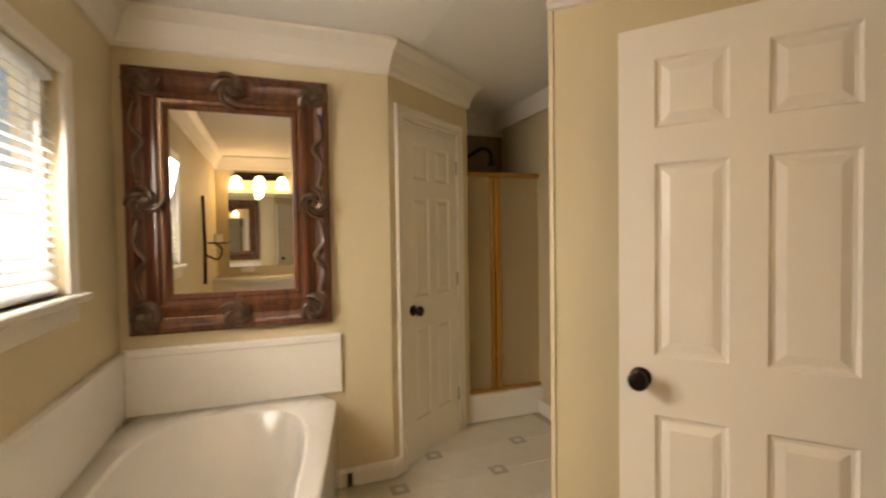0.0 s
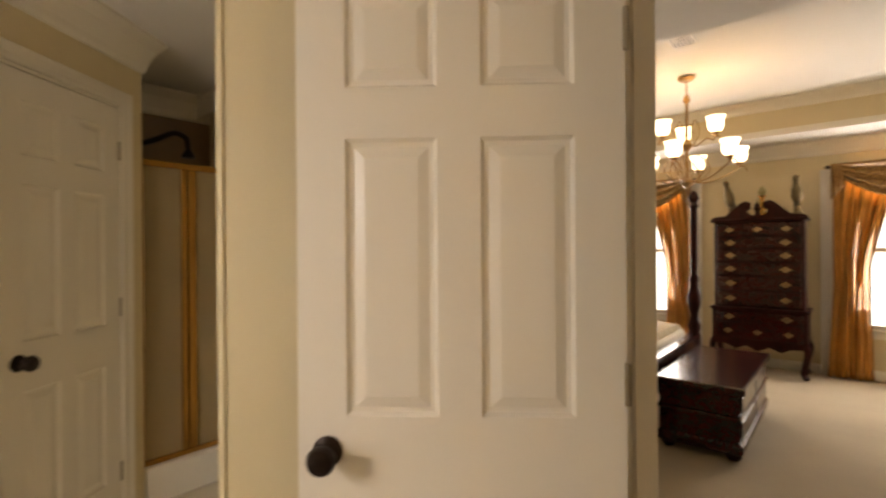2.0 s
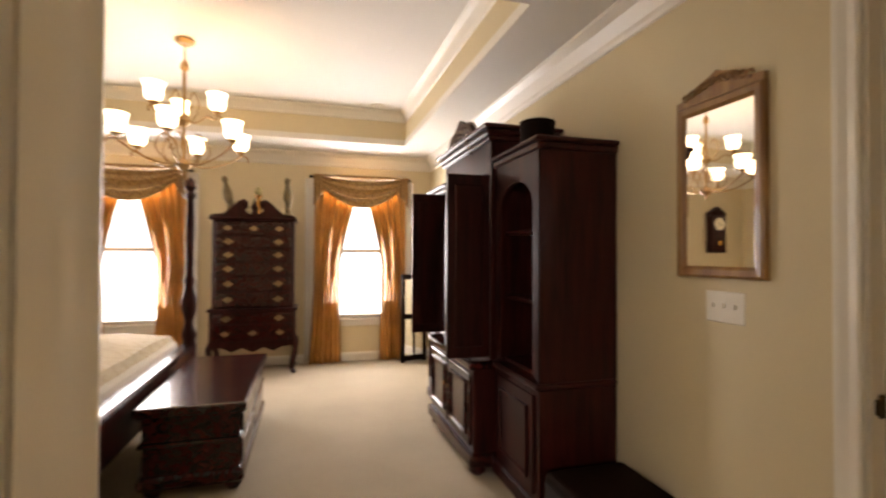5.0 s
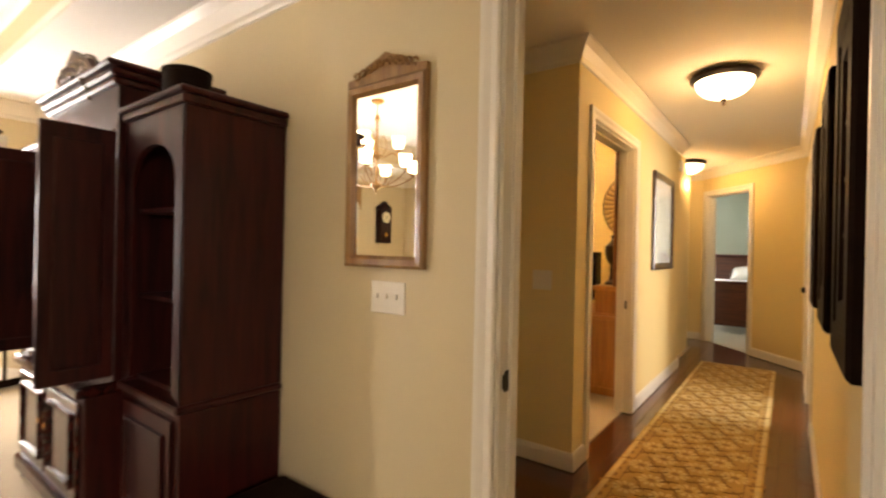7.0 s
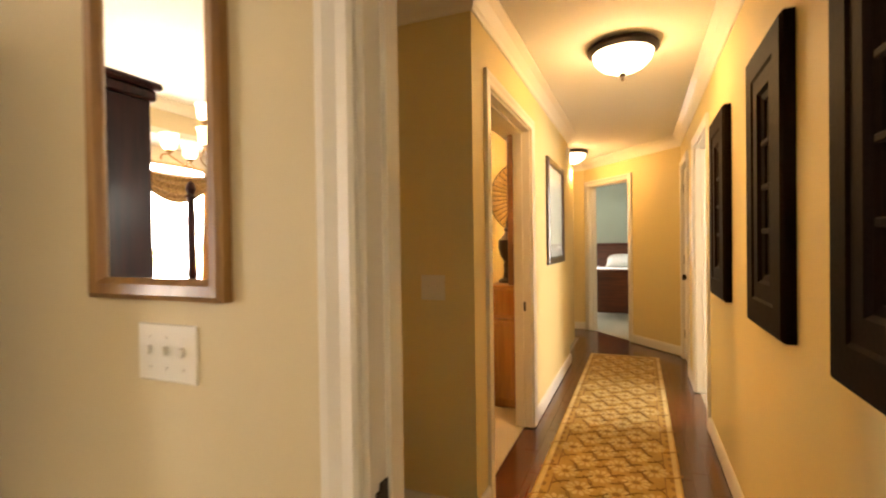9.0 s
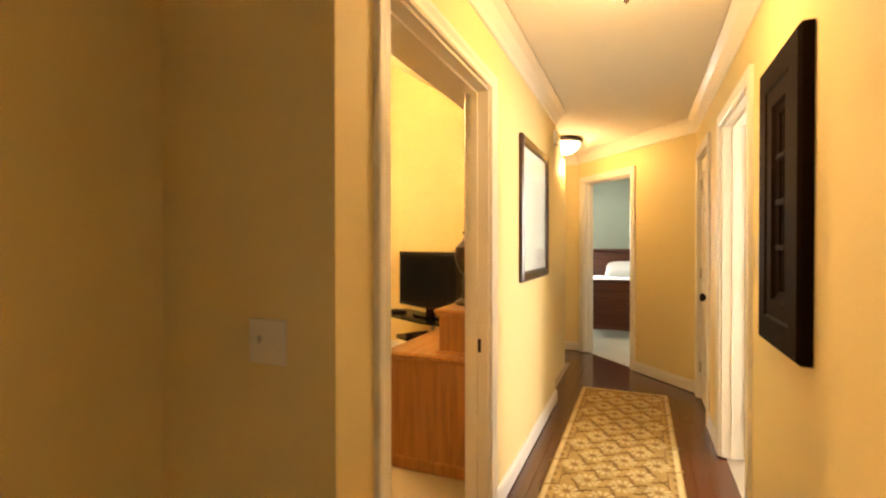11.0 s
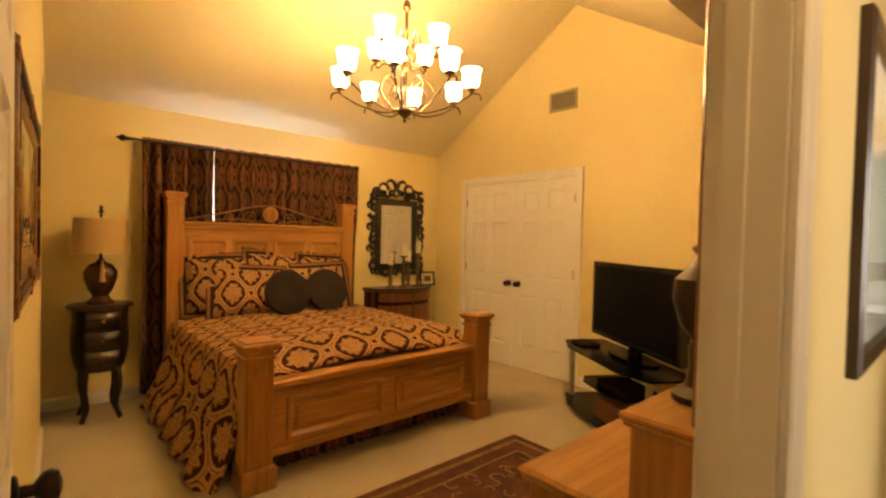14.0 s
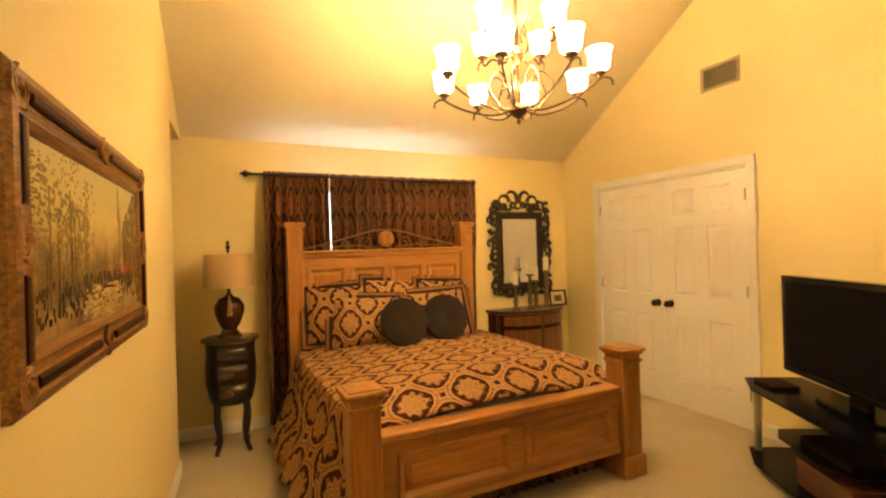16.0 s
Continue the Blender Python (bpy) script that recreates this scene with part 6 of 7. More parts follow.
cr_ = [(-0.19, 0.665), (-0.19, 0.69), (-0.12, 0.70), (-0.08, 0.735), (-0.03, 0.75), (0, 0.765), (0.03, 0.75), (0.08, 0.735), (0.12, 0.70), (0.19, 0.69), (0.19, 0.665)]
part("crest", outline_slab(cr_, 0.018, lambda u, v, w: (u, -w - 0.001, v)), GOLDF, gm, "carved arched crest")
bm = bmesh.new()
for s in (-1, 1):
    for k in range(5):
        tube([(s * (0.02 + 0.03 * k + 0.014 * math.cos(j)), -0.022, 0.70 + 0.028 - 0.007 * k + 0.012 * math.sin(j)) for j in range(6)], 0.005, 5, bm)
part("crest_carving", bm, GOLDF, gm, "", True)
switch(pose(2.595, YS, 1.06, 0, 0, 180), 3, 0.165)

ANT = material("antique_gold_metal", (0.34, 0.21, 0.09), 0.4, 0.8, spread=0.3)
SHADE2 = glowing("lit_cream_glass", (1.0, 0.80, 0.54), 9.0)
chandelier("chandelier", pose(4.93, 1.645, 1.80), 0.40, 6, 3, TZ - 1.81, ANT, SHADE2, "antique gold chandelier with two tiers of lit white glass shades", 0, (1, 0.72, 0.40))

rl = thing("recessed_light", pose(6.03, 0.105, TZ), "round recessed downlight in the tray ceiling, lit", "downlight")
part("trim", lathe([(0.06, 0), (0.085, 0), (0.085, -0.006), (0.06, -0.008)], 24), TRIM, rl)
part("lens", lathe([(0, -0.002), (0.06, -0.002), (0.06, -0.004), (0, -0.005)], 24), glowing("lit_downlight", (1, 0.93, 0.82), 8), rl, "lit lens")
vt = thing("air_vent", pose(4.12, 1.50, TZ), "white slatted ceiling air vent", "vent")
part("frame", sweep([(-0.15, -0.09), (0.15, -0.09), (0.15, 0.09), (-0.15, 0.09)], [(0, 0), (0, -0.008), (0.02, -0.006), (0.02, 0)], closed=True), TRIM, vt)
part("backing", box(-0.13, 0.13, -0.07, 0.07, -0.002, 0), BLACK, vt)
for k in range(6):
    part("slat", box(-0.128, 0.128, -0.062 + k * 0.023, -0.052 + k * 0.023, -0.008, -0.002), TRIM, vt)

# black framed screen by the corner, wall clock
fs = thing("cheval_frame", pose(6.62, -0.40, 0.0, 0, 0, -75), "tall black wooden stand with framed mirror panels", "floor mirror")
for x in (-0.14, 0.14):
    part("upright", box(x - 0.022, x + 0.022, -0.02, 0.02, 0, 1.02, 0.004), BLACK, fs)
for z in (0.02, 0.50, 0.96):
    part("rail", box(-0.118, 0.118, -0.018, 0.018, z, z + 0.06, 0.004), BLACK, fs)
for z0, z1 in ((0.08, 0.50), (0.56, 0.96)):
    part("panel", box(-0.118, 0.118, -0.006, 0.006, z0, z1), MIRROR, fs)
    part("muntin", box(-0.012, 0.012, -0.012, 0.012, z0, z1), BLACK, fs)
ck = thing("wall_clock", pose(XE - 0.002, 3.72, 1.30, 0, 0, -90), "mahogany pendulum wall clock with arched top", "clock")
part("case", box(-0.13, 0.13, -0.12, 0, 0, 0.55, 0.01), REDM, ck)
part("crest", outline_slab([(-0.15, 0.55), (0.15, 0.55), (0.12, 0.60), (0.04, 0.64), (0, 0.68), (-0.04, 0.64), (-0.12, 0.60)], 0.10, lambda u, v, q: (u, -0.11 + q, v)), REDM, ck)
part("dial", lathe([(0, 0), (0.09, 0), (0.09, 0.006), (0, 0.008)], 24, m=pose(0, -0.121, 0.42, 90)), WAX, ck, "ivory dial")
part("pendulum", lathe([(0, 0), (0.04, 0), (0.04, 0.006), (0, 0.008)], 18, m=pose(0, -0.122, 0.14, 90)), BRASS, ck, "brass pendulum bob")
for a, l in ((0.7, 0.05), (2.4, 0.07)):
    part("clock_pointer", tube([(0, -0.131, 0.42), (l * math.sin(a), -0.131, 0.42 + l * math.cos(a))], 0.003, 5), BLACK, ck)


# ---- hall ----
RUNY = material("gold_runner_ground", (0.42, 0.27, 0.08), 0.95, spread=0.25, scale=50, bump=0.8, fine=320)
RUNP = material("cream_runner_pattern", (0.58, 0.45, 0.22), 0.95, spread=0.2, scale=60, bump=0.8, fine=320)
RUND = material("olive_runner_pattern", (0.27, 0.155, 0.045), 0.95, spread=0.3, scale=60, bump=0.8, fine=320)
rn = thing("runner_rug", pose(1.90, -3.30, -0.004), "gold and cream floral runner rug on the hall floor", "rug")
part("field", box(-0.355, 0.355, -2.26, 2.26, 0, 0.009, 0.003), RUNY, rn)
part("border", sweep([(-0.345, -2.25), (0.345, -2.25), (0.345, 2.25), (-0.345, 2.25)], [(0, 0.009), (0, 0.0105), (0.025, 0.0105), (0.025, 0.009)], closed=True), RUNP, rn)
part("border", sweep([(-0.28, -2.19), (0.28, -2.19), (0.28, 2.19), (-0.28, 2.19)], [(0, 0.009), (0, 0.0105), (0.008, 0.0105), (0.008, 0.009)], closed=True), RUND, rn)
flower, sprig, edge = bmesh.new(), bmesh.new(), bmesh.new()
for i in range(27):
    for j in range(3):
        u, v = (j - 1) * 0.18 + (0.09 if i % 2 else 0) - 0.045, -2.10 + i * 0.162
        for k in range(10):
            a = k * 0.628
            r0, r1 = 0.028, 0.062
            pts = [(u + r * math.cos(a + d), v + r * math.sin(a + d)) for r, d in ((r0, -0.18), (r1, -0.22), (r1 + 0.012, 0), (r1, 0.22), (r0, 0.18))]
            vs = [flower.verts.new((x, y, 0.0106)) for x, y in pts]
            flower.faces.new(vs)
        vs = [sprig.verts.new((u + 0.022 * math.cos(k), v + 0.022 * math.sin(k), 0.0108)) for k in range(6)]
        sprig.faces.new(vs)
        for k in range(4):
            a = 0.785 + k * 1.571
            tube([(u + (0.08 + 0.02 * q) * math.cos(a + 0.25 * q), v + (0.08 + 0.02 * q) * math.sin(a + 0.25 * q), 0.0095) for q in range(4)], 0.005, 4, sprig)
for i in range(50):
    for s in (-1, 1):
        u, v = s * 0.315, -2.16 + i * 0.088
        vs = [edge.verts.new((u + 0.018 * math.cos(k * 1.047), v + 0.026 * math.sin(k * 1.047), 0.0098)) for k in range(6)]
        edge.faces.new(vs)
tagged(part("flower_pattern", flower, RUNP, rn), kind="stuff")
tagged(part("scroll_pattern", sprig, RUND, rn), kind="stuff")
tagged(part("border_pattern", edge, RUND, rn), kind="stuff")


ALAB = glowing("lit_alabaster_glass", (1.0, 0.84, 0.56), 7.0)


def flush_lamp(x, y, watts):
    ob = thing("ceiling_lamp", pose(x, y, H), "bronze flush ceiling lamp with a lit alabaster glass bowl", "ceiling lamp", "hall ceiling lamps")
    part("pan", lathe([(0, 0), (0.18, 0), (0.198, -0.012), (0.202, -0.032), (0.18, -0.045), (0.17, -0.05), (0, -0.05)], 32), BRONZE, ob, "", True)
    part("bowl", lathe([(0.17, -0.047), (0.168, -0.06), (0.156, -0.092), (0.12, -0.128), (0.066, -0.153), (0, -0.163)], 32), ALAB, ob, "lit alabaster glass bowl", True)
    part("finial", lathe([(0.008, -0.158), (0.02, -0.165), (0.018, -0.175), (0.008, -0.185), (0.011, -0.197), (0, -0.21)], 14), BRONZE, ob, "", True)
    bulb("hall_lamp", x, y, H - 0.30, watts, 0.10, (1, 0.64, 0.29))


flush_lamp(1.82, -3.0, 8.6)
flush_lamp(2.52, -6.17, 20)


def pane_mirror(y, z0, w, h):
    """Narrow black board frame with a column of small mirror panes; hangs on the west wall."""
    ob = thing("pane_mirror", pose(XW, y, z0, 0, 0, 90), "tall black wooden window-style mirror hanging on the hall wall", "mirror", "black mirrors in the hall")
    b = 0.19
    prof = [(0, 0.0), (0, 0.03), (0.01, 0.04), (b * 0.5, 0.04), (b * 0.55, 0.034), (b - 0.03, 0.034), (b - 0.02, 0.022), (b, 0.016), (b, 0)]
    part("frame", sweep([(-w / 2, 0), (w / 2, 0), (w / 2, h), (-w / 2, h)], prof, lambda u, v, q: (u, -q, v), True), BLACK, ob)
    part("glass", box(-w / 2 + b - 0.01, w / 2 - b + 0.01, -0.012, -0.006, b - 0.01, h - b + 0.01), MIRROR, ob)
    for k in range(1, 4):
        z = b + (h - 2 * b) * k / 4
        part("muntin", box(-w / 2 + b, w / 2 - b, -0.028, -0.012, z - 0.009, z + 0.009, 0.003), BLACK, ob)


for y in (-1.08, -1.95, -2.99):
    pane_mirror(y, 0.95, 0.49, 1.0)

pc = thing("framed_print", pose(XH, -4.185, 1.085, 0, 0, -90), "pale landscape print in a dark wood frame with wide mat", "picture")
part("frame", sweep([(-0.41, 0), (0.41, 0), (0.41, 0.87), (-0.41, 0.87)], [(0, 0), (0, 0.022), (0.012, 0.03), (0.045, 0.024), (0.06, 0.012), (0.06, 0)], lambda u, v, q: (u, -q, v), True), wood("dark_walnut_frame", (0.02, 0.009, 0.004), (0.06, 0.025, 0.01)), pc)
part("mat_board", box(-0.36, 0.36, -0.008, -0.002, 0.05, 0.82), material("blue_grey_mat", (0.46, 0.50, 0.46), 0.7, spread=0.05), pc)
part("print", box(-0.25, 0.25, -0.010, -0.008, 0.17, 0.70), material("faded_landscape", (0.52, 0.54, 0.46), 0.5, spread=0.35, scale=14), pc)
p = part("glazing", box(-0.355, 0.355, -0.014, -0.012, 0.055, 0.815), GLASS, pc)
p.visible_shadow = False

switch(pose(2.62, -2.0, 1.065, 0, 0, 180), 2, 0.12)
strike_plate(pose(2.141, YS - 0.04, 0.84, 0, 0, 90))
ds = thing("door_sensor", pose(XH - 0.004, -4.95, 2.17, 0, 0, -90), "small white alarm sensor box on the hall wall", "sensor")
part("case", box(-0.035, 0.035, -0.03, 0, -0.055, 0.055, 0.005), PLATE, ds)
part("lens", box(-0.02, 0.02, -0.034, -0.03, -0.03, 0.01, 0.003), PLATE, ds)

# open white door leaf in the side doorway, seen edge-on
six_panel_door("door_side", pose(XW - 0.13, -4.385, 0.008, 0, 0, 181), 0.78, 2.01, "white six-panel side room door standing open", knob_side=1, hinge_faces=1)

# sleigh bed of the end room
SLEIGH = wood("red_mahogany", (0.055, 0.012, 0.006), (0.13, 0.032, 0.015), 0.3, axis="X")
sb = thing("sleigh_bed", pose(2.05, -8.05, -0.004, 0, 0, 0), "red mahogany bed with panelled footboard in the end room", "bed")
part("footboard", box(-0.85, 0.75, -0.05, 0.05, 0.12, 0.78, 0.015), SLEIGH, sb)
part("top_rail", box(-0.87, 0.77, -0.07, 0.07, 0.78, 0.82, 0.015), SLEIGH, sb)
for x in (-0.78, 0.68):
    part("leg", box(x - 0.05, x + 0.05, -0.05, 0.05, 0, 0.14, 0.01), SLEIGH, sb)
part("headboard", box(-0.85, 0.75, -2.05, -1.97, 0.2, 1.20, 0.02), SLEIGH, sb)
part("head_rail", box(-0.87, 0.77, -2.08, -1.94, 1.19, 1.24, 0.02), SLEIGH, sb)
part("mattress", box(-0.8, 0.7, -1.96, -0.06, 0.35, 0.76, 0.06, segments=3), material("white_bedspread", (0.75, 0.76, 0.75), 0.9, bump=0.4), sb, "white bedspread")
pl = thing("bed_pillow", pose(2.0, -9.75, 0.76, 60, 0, 0), "plump white bed pillow", "pillow")
part("case", pillow(0.7, 0.45, 0.2), material("white_cotton", (0.78, 0.78, 0.76), 0.9), pl, "", True)


# ---- bathroom ----
CARVE = wood("mahogany_gilt_carving", (0.05, 0.012, 0.006), (0.17, 0.055, 0.02), 0.32, coat=0.3)
DARKCARVE = material("dark_gilded_carving", (0.095, 0.055, 0.032), 0.32, 0.35, spread=0.7, scale=120)
MX0, MX1, MZ0, MZ1 = -0.535, 0.385, 0.912, 2.16
om = thing("ornate_mirror", pose((MX0 + MX1) / 2, 2.862, MZ0, 0, 0, 0), "large mirror in a carved mahogany and gilt baroque frame", "mirror")
mw, mh = MX1 - MX0, MZ1 - MZ0
prof = [(0, 0), (0, 0.035), (0.012, 0.048), (0.03, 0.05), (0.045, 0.036), (0.075, 0.026), (0.10, 0.036), (0.115, 0.05), (0.13, 0.05), (0.14, 0.034), (0.155, 0.03), (0.165, 0.036), (0.178, 0.028), (0.186, 0.014), (0.186, 0)]
part("frame", sweep([(-mw / 2, 0), (mw / 2, 0), (mw / 2, mh), (-mw / 2, mh)], prof, lambda u, v, w: (u, -w, v), True), CARVE, om, "", True)
part("glass", box(-mw / 2 + 0.18, mw / 2 - 0.18, -0.016, -0.010, 0.18, mh - 0.18), MIRROR, om)
rnd = random.Random(21)
for u, v, n, sp in ((-mw / 2 + 0.085, 0.085, 12, 0.07), (mw / 2 - 0.085, 0.085, 12, 0.07), (mw / 2 - 0.085, mh - 0.085, 12, 0.07), (-mw / 2 + 0.085, mh - 0.085, 12, 0.07), (0, 0.075, 9, 0.075), (0, mh - 0.085, 10, 0.08), (-mw / 2 + 0.085, mh / 2, 10, 0.075), (mw / 2 - 0.085, mh / 2, 10, 0.075)):
    bm = bmesh.new()
    for k in range(n):
        a = 2 * math.pi * k / n + rnd.random()
        r = sp * (0.7 + 0.5 * rnd.random())
        pts = [(u + r * (0.25 + 0.75 * j / 7) * math.cos(a + 0.30 * j), -0.055 - 0.02 * math.sin(j * 0.45), v + r * (0.25 + 0.75 * j / 7) * math.sin(a + 0.30 * j)) for j in range(8)]
        tube(pts, 0.016, 6, bm, 0.45)
    lathe([(0, 0), (0.02, 0.0), (0.026, 0.012), (0.02, 0.026), (0, 0.03)], 12, bm, pose(u, -0.05, v, 90))
    part("acanthus_carving", bm, DARKCARVE, om, "dark gilded acanthus leaves", True)
for s in (-1, 1):
    for v0, v1 in ((0.17, mh / 2 - 0.09), (mh / 2 + 0.09, mh - 0.17)):
        u = s * (mw / 2 - 0.055)
        part("vine_carving", tube(smooth_line([(u, -0.052, v0), (u + s * 0.02, -0.056, v0 * 0.7 + v1 * 0.3), (u - s * 0.025, -0.056, (v0 + v1) / 2), (u + s * 0.02, -0.056, v0 * 0.3 + v1 * 0.7), (u, -0.052, v1)], 6), 0.012, 6), DARKCARVE, om, "", True)

# drop-in tub in its surround
TX = 0.40
tub = thing("bathtub", pose(-0.582, 2.866, 0), "white acrylic soaking tub with a wide deck and splash walls", "bathtub")
W_, D_, ZD = TX + 0.582, 1.75, 0.525
bm = bmesh.new()
rim = []
N = 40
def oval(rx, ry, z, cx=W_ / 2, cy=-D_ / 2):
    return [bm.verts.new((cx + rx * math.copysign(abs(math.cos(a)) ** 0.55, math.cos(a)), cy + ry * math.copysign(abs(math.sin(a)) ** 0.55, math.sin(a)), z)) for a in (2 * math.pi * (k + 0.5) / N for k in range(N))]
def boxed(z, inset=0.0):
    out = []
    for k in range(N):
        a = 2 * math.pi * (k + 0.5) / N
        c, s = math.cos(a), math.sin(a)
        f = 1 / max(abs(c), abs(s))
        out.append(bm.verts.new((W_ / 2 + c * f * (W_ / 2 - inset), -D_ / 2 + s * f * (D_ / 2 - inset), z)))
    return out
rings = [boxed(0.0), boxed(ZD - 0.03), boxed(ZD - 0.008, 0.004), boxed(ZD, 0.016), oval(W_ / 2 - 0.10, D_ / 2 - 0.12, ZD), oval(W_ / 2 - 0.115, D_ / 2 - 0.135, ZD - 0.012), oval(W_ / 2 - 0.14, D_ / 2 - 0.18, ZD - 0.15), oval(W_ / 2 - 0.19, D_ / 2 - 0.27, ZD - 0.36), oval(W_ / 2 - 0.25, D_ / 2 - 0.36, ZD - 0.39)]
for p, q in zip(rings, rings[1:]):
    for i in range(N):
        bm.faces.new((p[i], p[(i + 1) % N], q[(i + 1) % N], q[i]))
bm.faces.new(rings[-1])
for v in bm.verts:
    v.co.x *= 1 + 0.185 * (v.co.y + 0.1) / W_ if v.co.y < -0.1 else 1
part("basin", bm, ACRYL, tub, "", True)
bm = box(0.0, W_ + 0.035, -0.022, -0.001, ZD, 0.845, 0.006)
part("back_splash", bm, ACRYL, tub)
part("back_ledge", box(0.03, W_ + 0.03, -0.030, -0.022, 0.805, 0.84, 0.004), ACRYL, tub)
part("side_splash", box(0.001, 0.022, -D_, -0.022, ZD, 0.845, 0.006), ACRYL, tub)
part("side_ledge", box(0.022, 0.030, -D_, -0.03, 0.805, 0.84, 0.004), ACRYL, tub)
part("drain", lathe([(0, 0.0), (0.03, 0.0), (0.032, 0.004), (0, 0.006)], 16, m=pose(W_ / 2, -0.55, ZD - 0.389)), BRASS, tub, "brass drain", True)
part("overflow", lathe([(0, 0.0), (0.035, 0.0), (0.035, 0.006), (0, 0.01)], 16, m=pose(W_ / 2, -D_ + 0.2, ZD - 0.13, -70)), BRASS, tub, "", True)

# bathroom window with blinds
sash_window("window_bath", pose(-0.582, 1.36, 1.17, 0, 0, 90), 0.926, 0.77, "white sash window beside the tub")
wt = thing("window_trim", pose(-0.582, 1.36, 1.17, 0, 0, 90), "white painted window casing with a projecting stool", "window trim", kind="structure")
part("casing", sweep([(0, 0), (0, 0.77), (0.926, 0.77), (0.926, 0)], CASING, lambda u, v, w: (u, -w, v)), TRIM, wt)
part("window_sill", box(-0.10, 1.03, -0.05, 0.05, -0.03, 0.0, 0.006), TRIM, wt)
part("apron", box(-0.06, 0.99, -0.016, 0, -0.10, -0.03, 0.003), TRIM, wt)
bl = thing("window_blind", pose(-0.582, 1.38, 1.175, 0, 0, 90), "white slatted window blind, lowered and tilted open", "blind")
SLAT = material("white_blind_slat", (0.82, 0.84, 0.86), 0.45, spread=0.02)
part("head_rail", box(0.0, 0.88, 0.005, 0.045, 0.725, 0.76, 0.003), SLAT, bl)
for k in range(20):
    z = 0.035 + k * 0.035
    bm = outline_slab([(-0.019, -0.014), (0, 0.0), (0.019, 0.012), (0.019, 0.014), (0, 0.0025), (-0.019, -0.012)], 0.87, lambda u, v, w: (0.005 + w, 0.025 + u, z + v))
    part("slat", bm, SLAT, bl)
for x in (0.15, 0.73):
    part("ladder_cord", tube([(x, 0.0, 0.02), (x, 0.0, 0.73)], 0.0015, 4), SLAT, bl)
part("bottom_rail", box(0.0, 0.88, 0.01, 0.04, 0.005, 0.02, 0.003), SLAT, bl)

# shower: curb, brass-framed door and panel
SH = thing("shower_enclosure", pose(1.418, 3.402, -0.012), "shower enclosure with brass frame and frosted glass panels", "shower")
part("curb", box(0.0, 0.998, 0.0, 0.14, 0, 0.20, 0.012), ACRYL, SH)
part("pan", box(0.0, 0.998, 0.14, 0.76, 0, 0.09, 0.01), ACRYL, SH)
FROST = glass_sheet("frosted_shower_glass", (0.62, 0.50, 0.30), 0.38, 0.45)
for x0, x1 in ((0.0, 0.02), (0.205, 0.235), (0.24, 0.285), (0.978, 0.998)):
    part("post", box(x0, x1, 0.05, 0.09, 0.20, 1.80, 0.004), BRASS, SH, "polished brass post")
part("top_rail", box(0, 0.998, 0.045, 0.095, 1.80, 1.835, 0.004), BRASS, SH)
part("bottom_rail", box(0, 0.998, 0.04, 0.10, 0.20, 0.225, 0.004), BRASS, SH)
for x0, x1 in ((0.02, 0.205), (0.285, 0.978)):
    p = part("pane", box(x0, x1, 0.066, 0.072, 0.225, 1.80), FROST, SH, "frosted amber shower glass")
    p.visible_shadow = False
ha = thing("wall_shower", pose(1.418, 3.80, 1.98), "dark bronze shower arm with a small head", "shower")
part("flange", lathe([(0, 0), (0.03, 0.0), (0.025, 0.012), (0, 0.014)], 14, m=pose(0, 0, 0, 0, 90)), BRONZE, ha)
part("arm", tube(smooth_line([(0, 0, 0), (0.08, -0.02, -0.02), (0.18, -0.04, 0.02), (0.27, -0.06, 0.07), (0.34, -0.06, 0.05), (0.35, -0.06, -0.01)], 6), 0.017, 8), BRONZE, ha, "", True)
part("head", lathe([(0.012, 0.02), (0.018, 0.0), (0.038, -0.035), (0.04, -0.05), (0, -0.052)], 16, m=pose(0.352, -0.06, -0.02)), BRONZE, ha, "", True)
ft = thing("shower_valve", pose(1.424, 3.75, 1.16, 0, 90, 0), "dark shower valve plate and lever", "tap")
part("plate", box(-0.10, 0.10, -0.05, 0.05, 0, 0.012, 0.004), BRONZE, ft)
part("lever", tube([(0, 0, 0.01), (0, 0, 0.05), (0.06, 0, 0.055)], 0.012, 8), BRONZE, ft)

# vanity at the back of the bathroom, seen in the mirror
va = thing("vanity", pose(-0.578, -1.275, -0.010), "white vanity cabinet with a pale counter and splash", "vanity")
part("cabinet", box(0.0, 1.40, 0, 0.52, 0.08, 0.84, 0.004), TRIM, va)
part("toe_kick", box(0.0, 1.40, 0, 0.46, 0, 0.08), TRIM, va)
part("counter", box(0.0, 1.42, 0, 0.56, 0.84, 0.90, 0.012), ACRYL, va)
for k in range(3):
    d = part("door", box(0.05 + k * 0.45, 0.45 + k * 0.45, 0.52, 0.538, 0.12, 0.80, 0.006), TRIM, va)
    part("knob", lathe([(0, 0), (0.006, 0), (0.012, 0.02), (0, 0.025)], 10, m=pose(0.41 + k * 0.45, 0.538, 0.6, -90)), BRONZE, d, "", True)
vm = thing("vanity_mirror", pose(0.12, -1.236, 1.0, 0, 0, 176), "plain wide mirror above the vanity", "mirror")
part("glass", box(-0.62, 0.55, -0.008, 0, 0, 0.95), MIRROR, vm)
vl = thing("vanity_light", pose(-0.05, -1.278, 2.10, 0, 0, 180), "bronze scrolled vanity light with three lit glass shades", "wall lamp")
bm = tube(smooth_line([(-0.34, -0.08, 0.05), (-0.2, -0.10, 0.10), (0, -0.08, 0.05), (0.2, -0.10, 0.10), (0.34, -0.08, 0.05)], 6), 0.012, 6)
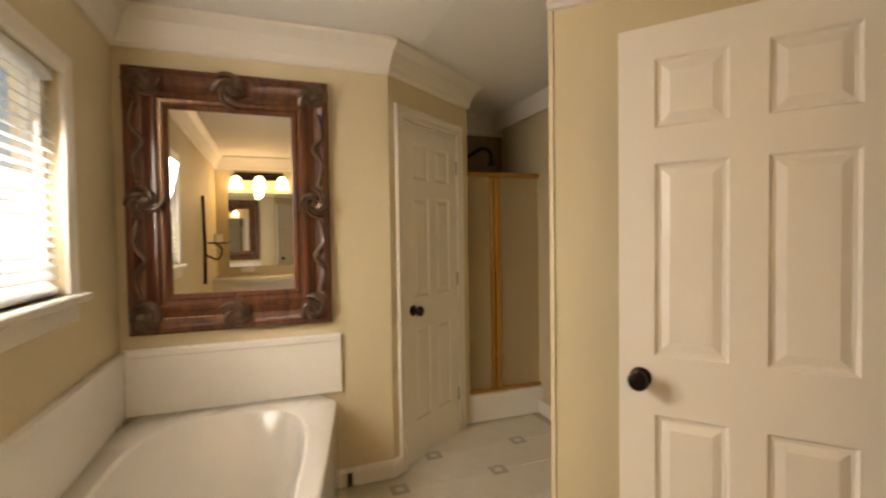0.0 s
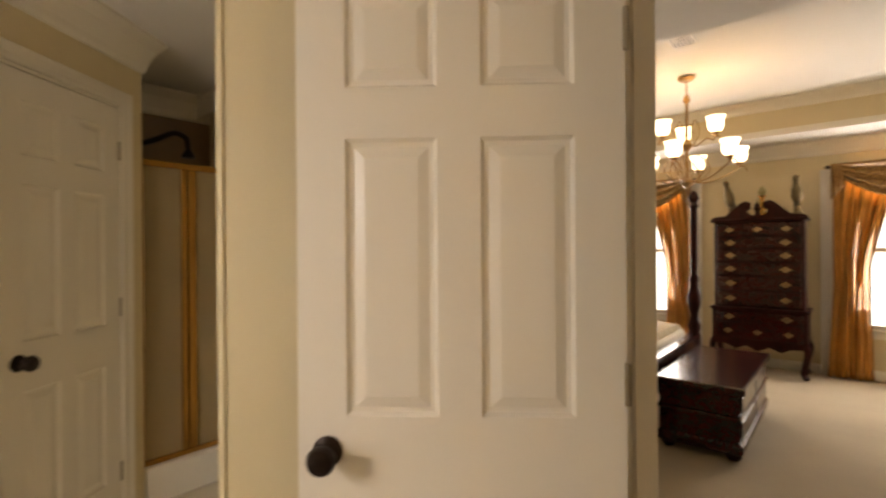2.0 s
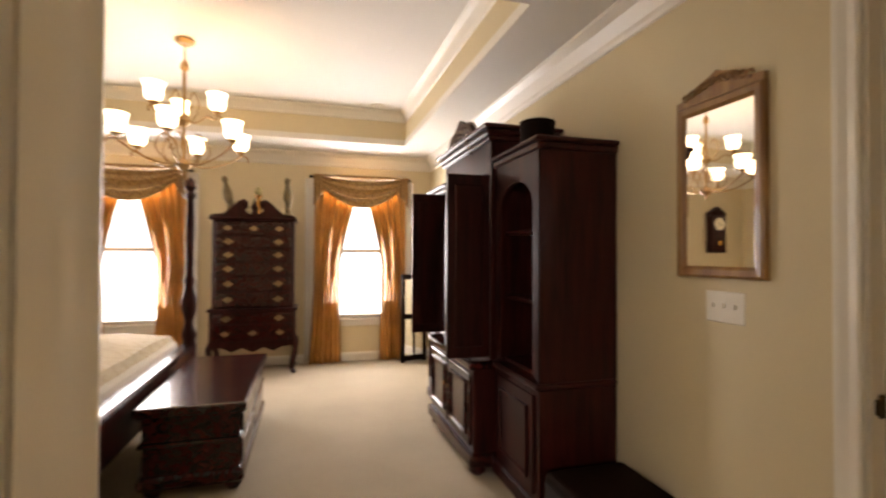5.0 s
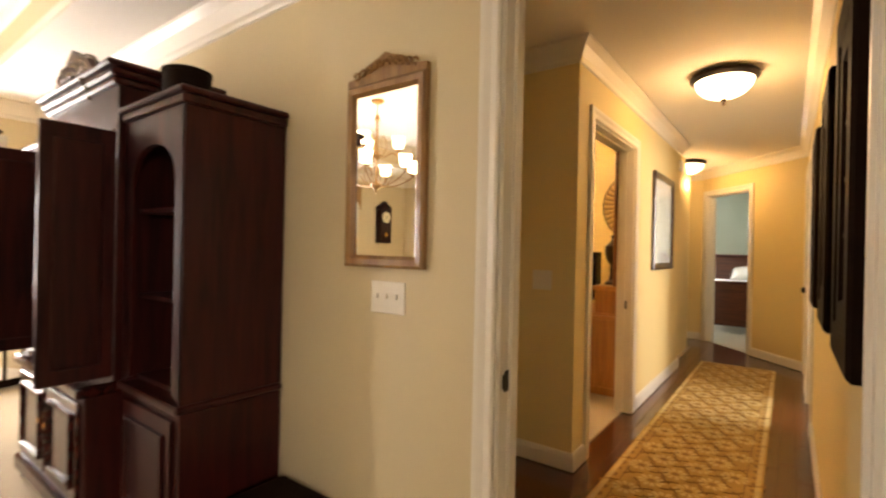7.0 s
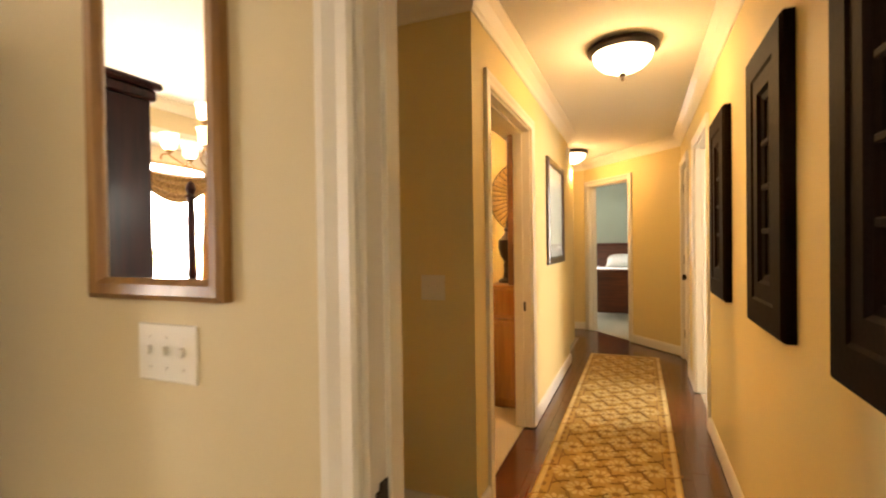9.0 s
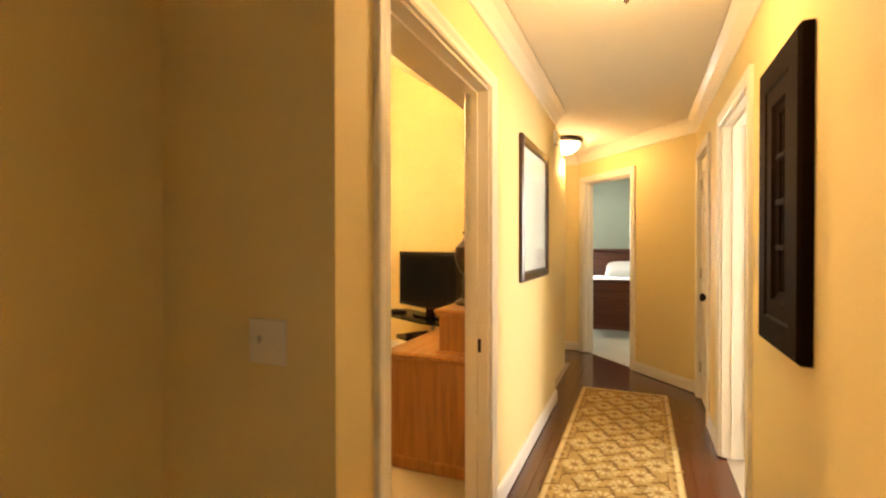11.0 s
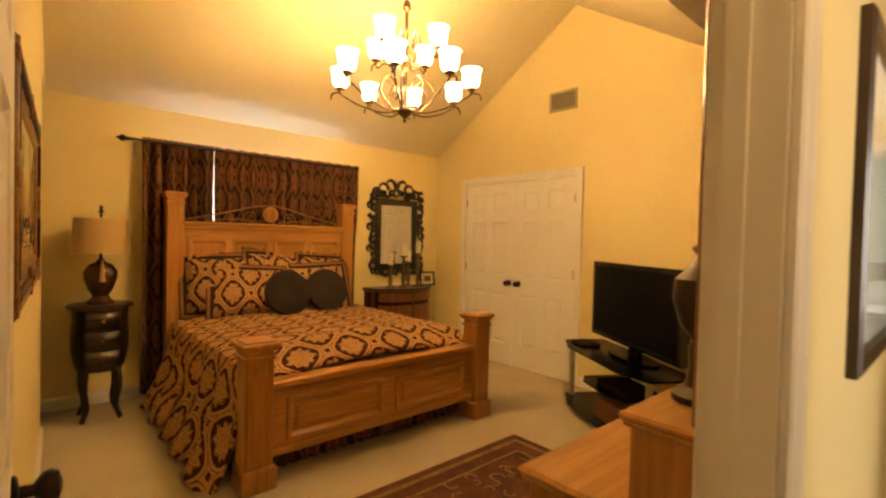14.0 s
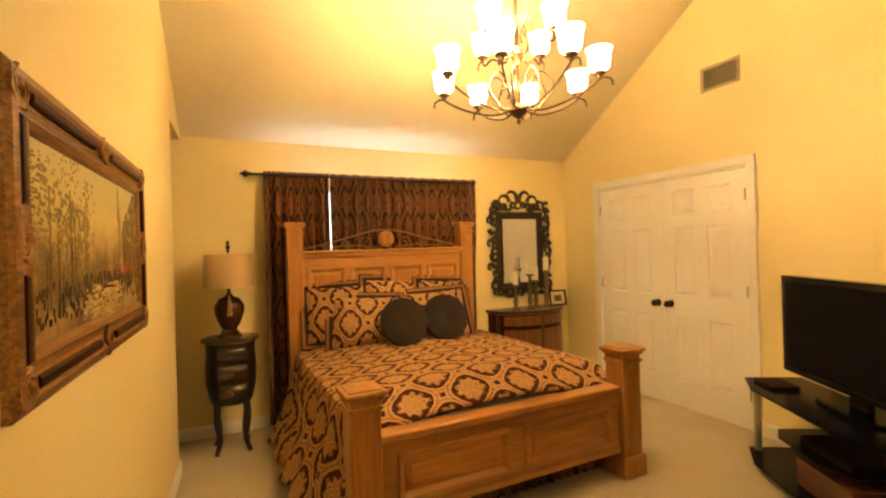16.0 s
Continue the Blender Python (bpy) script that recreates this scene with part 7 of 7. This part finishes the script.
part("arm", bm, BRONZE, vl, "", True)
part("backplate", box(-0.30, 0.30, -0.03, 0, 0.02, 0.12, 0.01), BRONZE, vl)
for x in (-0.28, 0, 0.28):
    part("shade", lathe([(0.03, 0.06), (0.06, 0.02), (0.07, -0.05), (0.085, -0.10), (0.08, -0.10), (0.055, 0.0), (0, 0.05)], 18, m=pose(x, -0.11, 0)), SHADE, vl, "lit frosted glass shade", True)
bulb("vanity_glow", -0.05, -1.05, 1.93, 11.5, 0.05, (1, 0.68, 0.36))
ws = thing("candle_sconce", pose(-0.578, 0.05, 1.25, 0, 0, 90), "black iron wall sconce holding three white candles", "candle sconce")
part("back_bar", tube(smooth_line([(0, -0.015, 0.55), (0.02, -0.02, 0.3), (-0.02, -0.02, 0.0), (0.015, -0.02, -0.35)], 6), 0.016, 6), BRONZE, ws, "", True)
part("bracket", tube(smooth_line([(0, -0.02, -0.05), (0, -0.14, -0.10), (0, -0.18, 0.0), (0, -0.12, 0.06)], 6), 0.009, 6), BRONZE, ws, "", True)
part("tray", box(-0.13, 0.13, -0.24, -0.06, 0.06, 0.075, 0.004), BRONZE, ws)
for x in (-0.08, 0, 0.08):
    part("candle", lathe([(0, 0.075), (0.036, 0.075), (0.036, 0.16), (0, 0.155)], 14, m=pose(x, -0.15, 0)), WAX, ws, "white pillar candle", True)
tr = thing("towel_ring", pose(-0.22, -1.262, 1.42, 0, 0, 180), "dark towel ring with a folded white towel", "towel ring")
part("ring", tube([(0.09 * math.cos(k * 0.2618), -0.03, 0.09 * math.sin(k * 0.2618) - 0.09) for k in range(25)], 0.006, 6), BRONZE, tr)
part("towel", box(-0.085, 0.085, -0.05, -0.015, -0.50, -0.14, 0.015, segments=2), material("white_terry", (0.78, 0.75, 0.66), 0.95, bump=0.6), tr, "white folded towel")


# ---- floor pieces ----
def piece_mesh(name, w, l, h, mat, bevel=0.002):
    me = bpy.data.meshes.new(name)
    bm = box(0, w, 0, l, 0, h, bevel)
    bm.to_mesh(me)
    bm.free()
    me.materials.append(mat)
    return me


hall_floor = bpy.data.objects["floor_hall"]
PW_, GAP = 0.083, 0.0015
lengths = [piece_mesh("plank", PW_ - GAP, l - GAP, 0.010, PLANK) for l in (0.9, 0.62, 1.2)]
rnd = random.Random(3)
x = 1.322
while x < 2.76:
    y = -7.1 - rnd.random() * 0.5
    while y < -0.80:
        k = rnd.randrange(3)
        l = (0.9, 0.62, 1.2)[k]
        if y + l <= -0.72 and y > -7.16 and (x + PW_ < XH - 0.018 or y + l < -5.09) and 0.7535 * x + 0.657 * y > -2.86:
            ob = new("plank", lengths[k])
            ob.parent = hall_floor
            ob.location = (x, y, -0.0165)
        y += l
    x += PW_

bath_floor = bpy.data.objects["floor_bathroom"]
T_ = 0.305
tile_mesh = piece_mesh("tile", T_ - 0.004, T_ - 0.004, 0.010, TILE, 0.0025)
INLAY = material("grey_tile_motif", (0.38, 0.34, 0.27), 0.35, spread=0.2, scale=40)
inlay_mesh = piece_mesh("tile_motif", 0.10, 0.10, 0.0012, INLAY, 0.0)
core_mesh = piece_mesh("motif_core", 0.04, 0.04, 0.0012, TILE, 0.0)
for i in range(9):
    for j in range(11):
        x, y = 0.42 + i * T_ * 0.97, 0.30 + j * T_
        if x - y > 0.05 or y > 3.10 or x > 2.1:
            continue
        ob = new("tile", tile_mesh)
        ob.parent, ob.location = bath_floor, (x, y, -0.0195)
        if (i + j) % 2:
            mo = new("tile_motif", inlay_mesh)
            mo.parent, mo.location = bath_floor, (x - 0.052, y - 0.052, -0.0092)
            mo = new("motif_core", core_mesh)
            mo.parent, mo.location = bath_floor, (x - 0.022, y - 0.022, -0.0078)
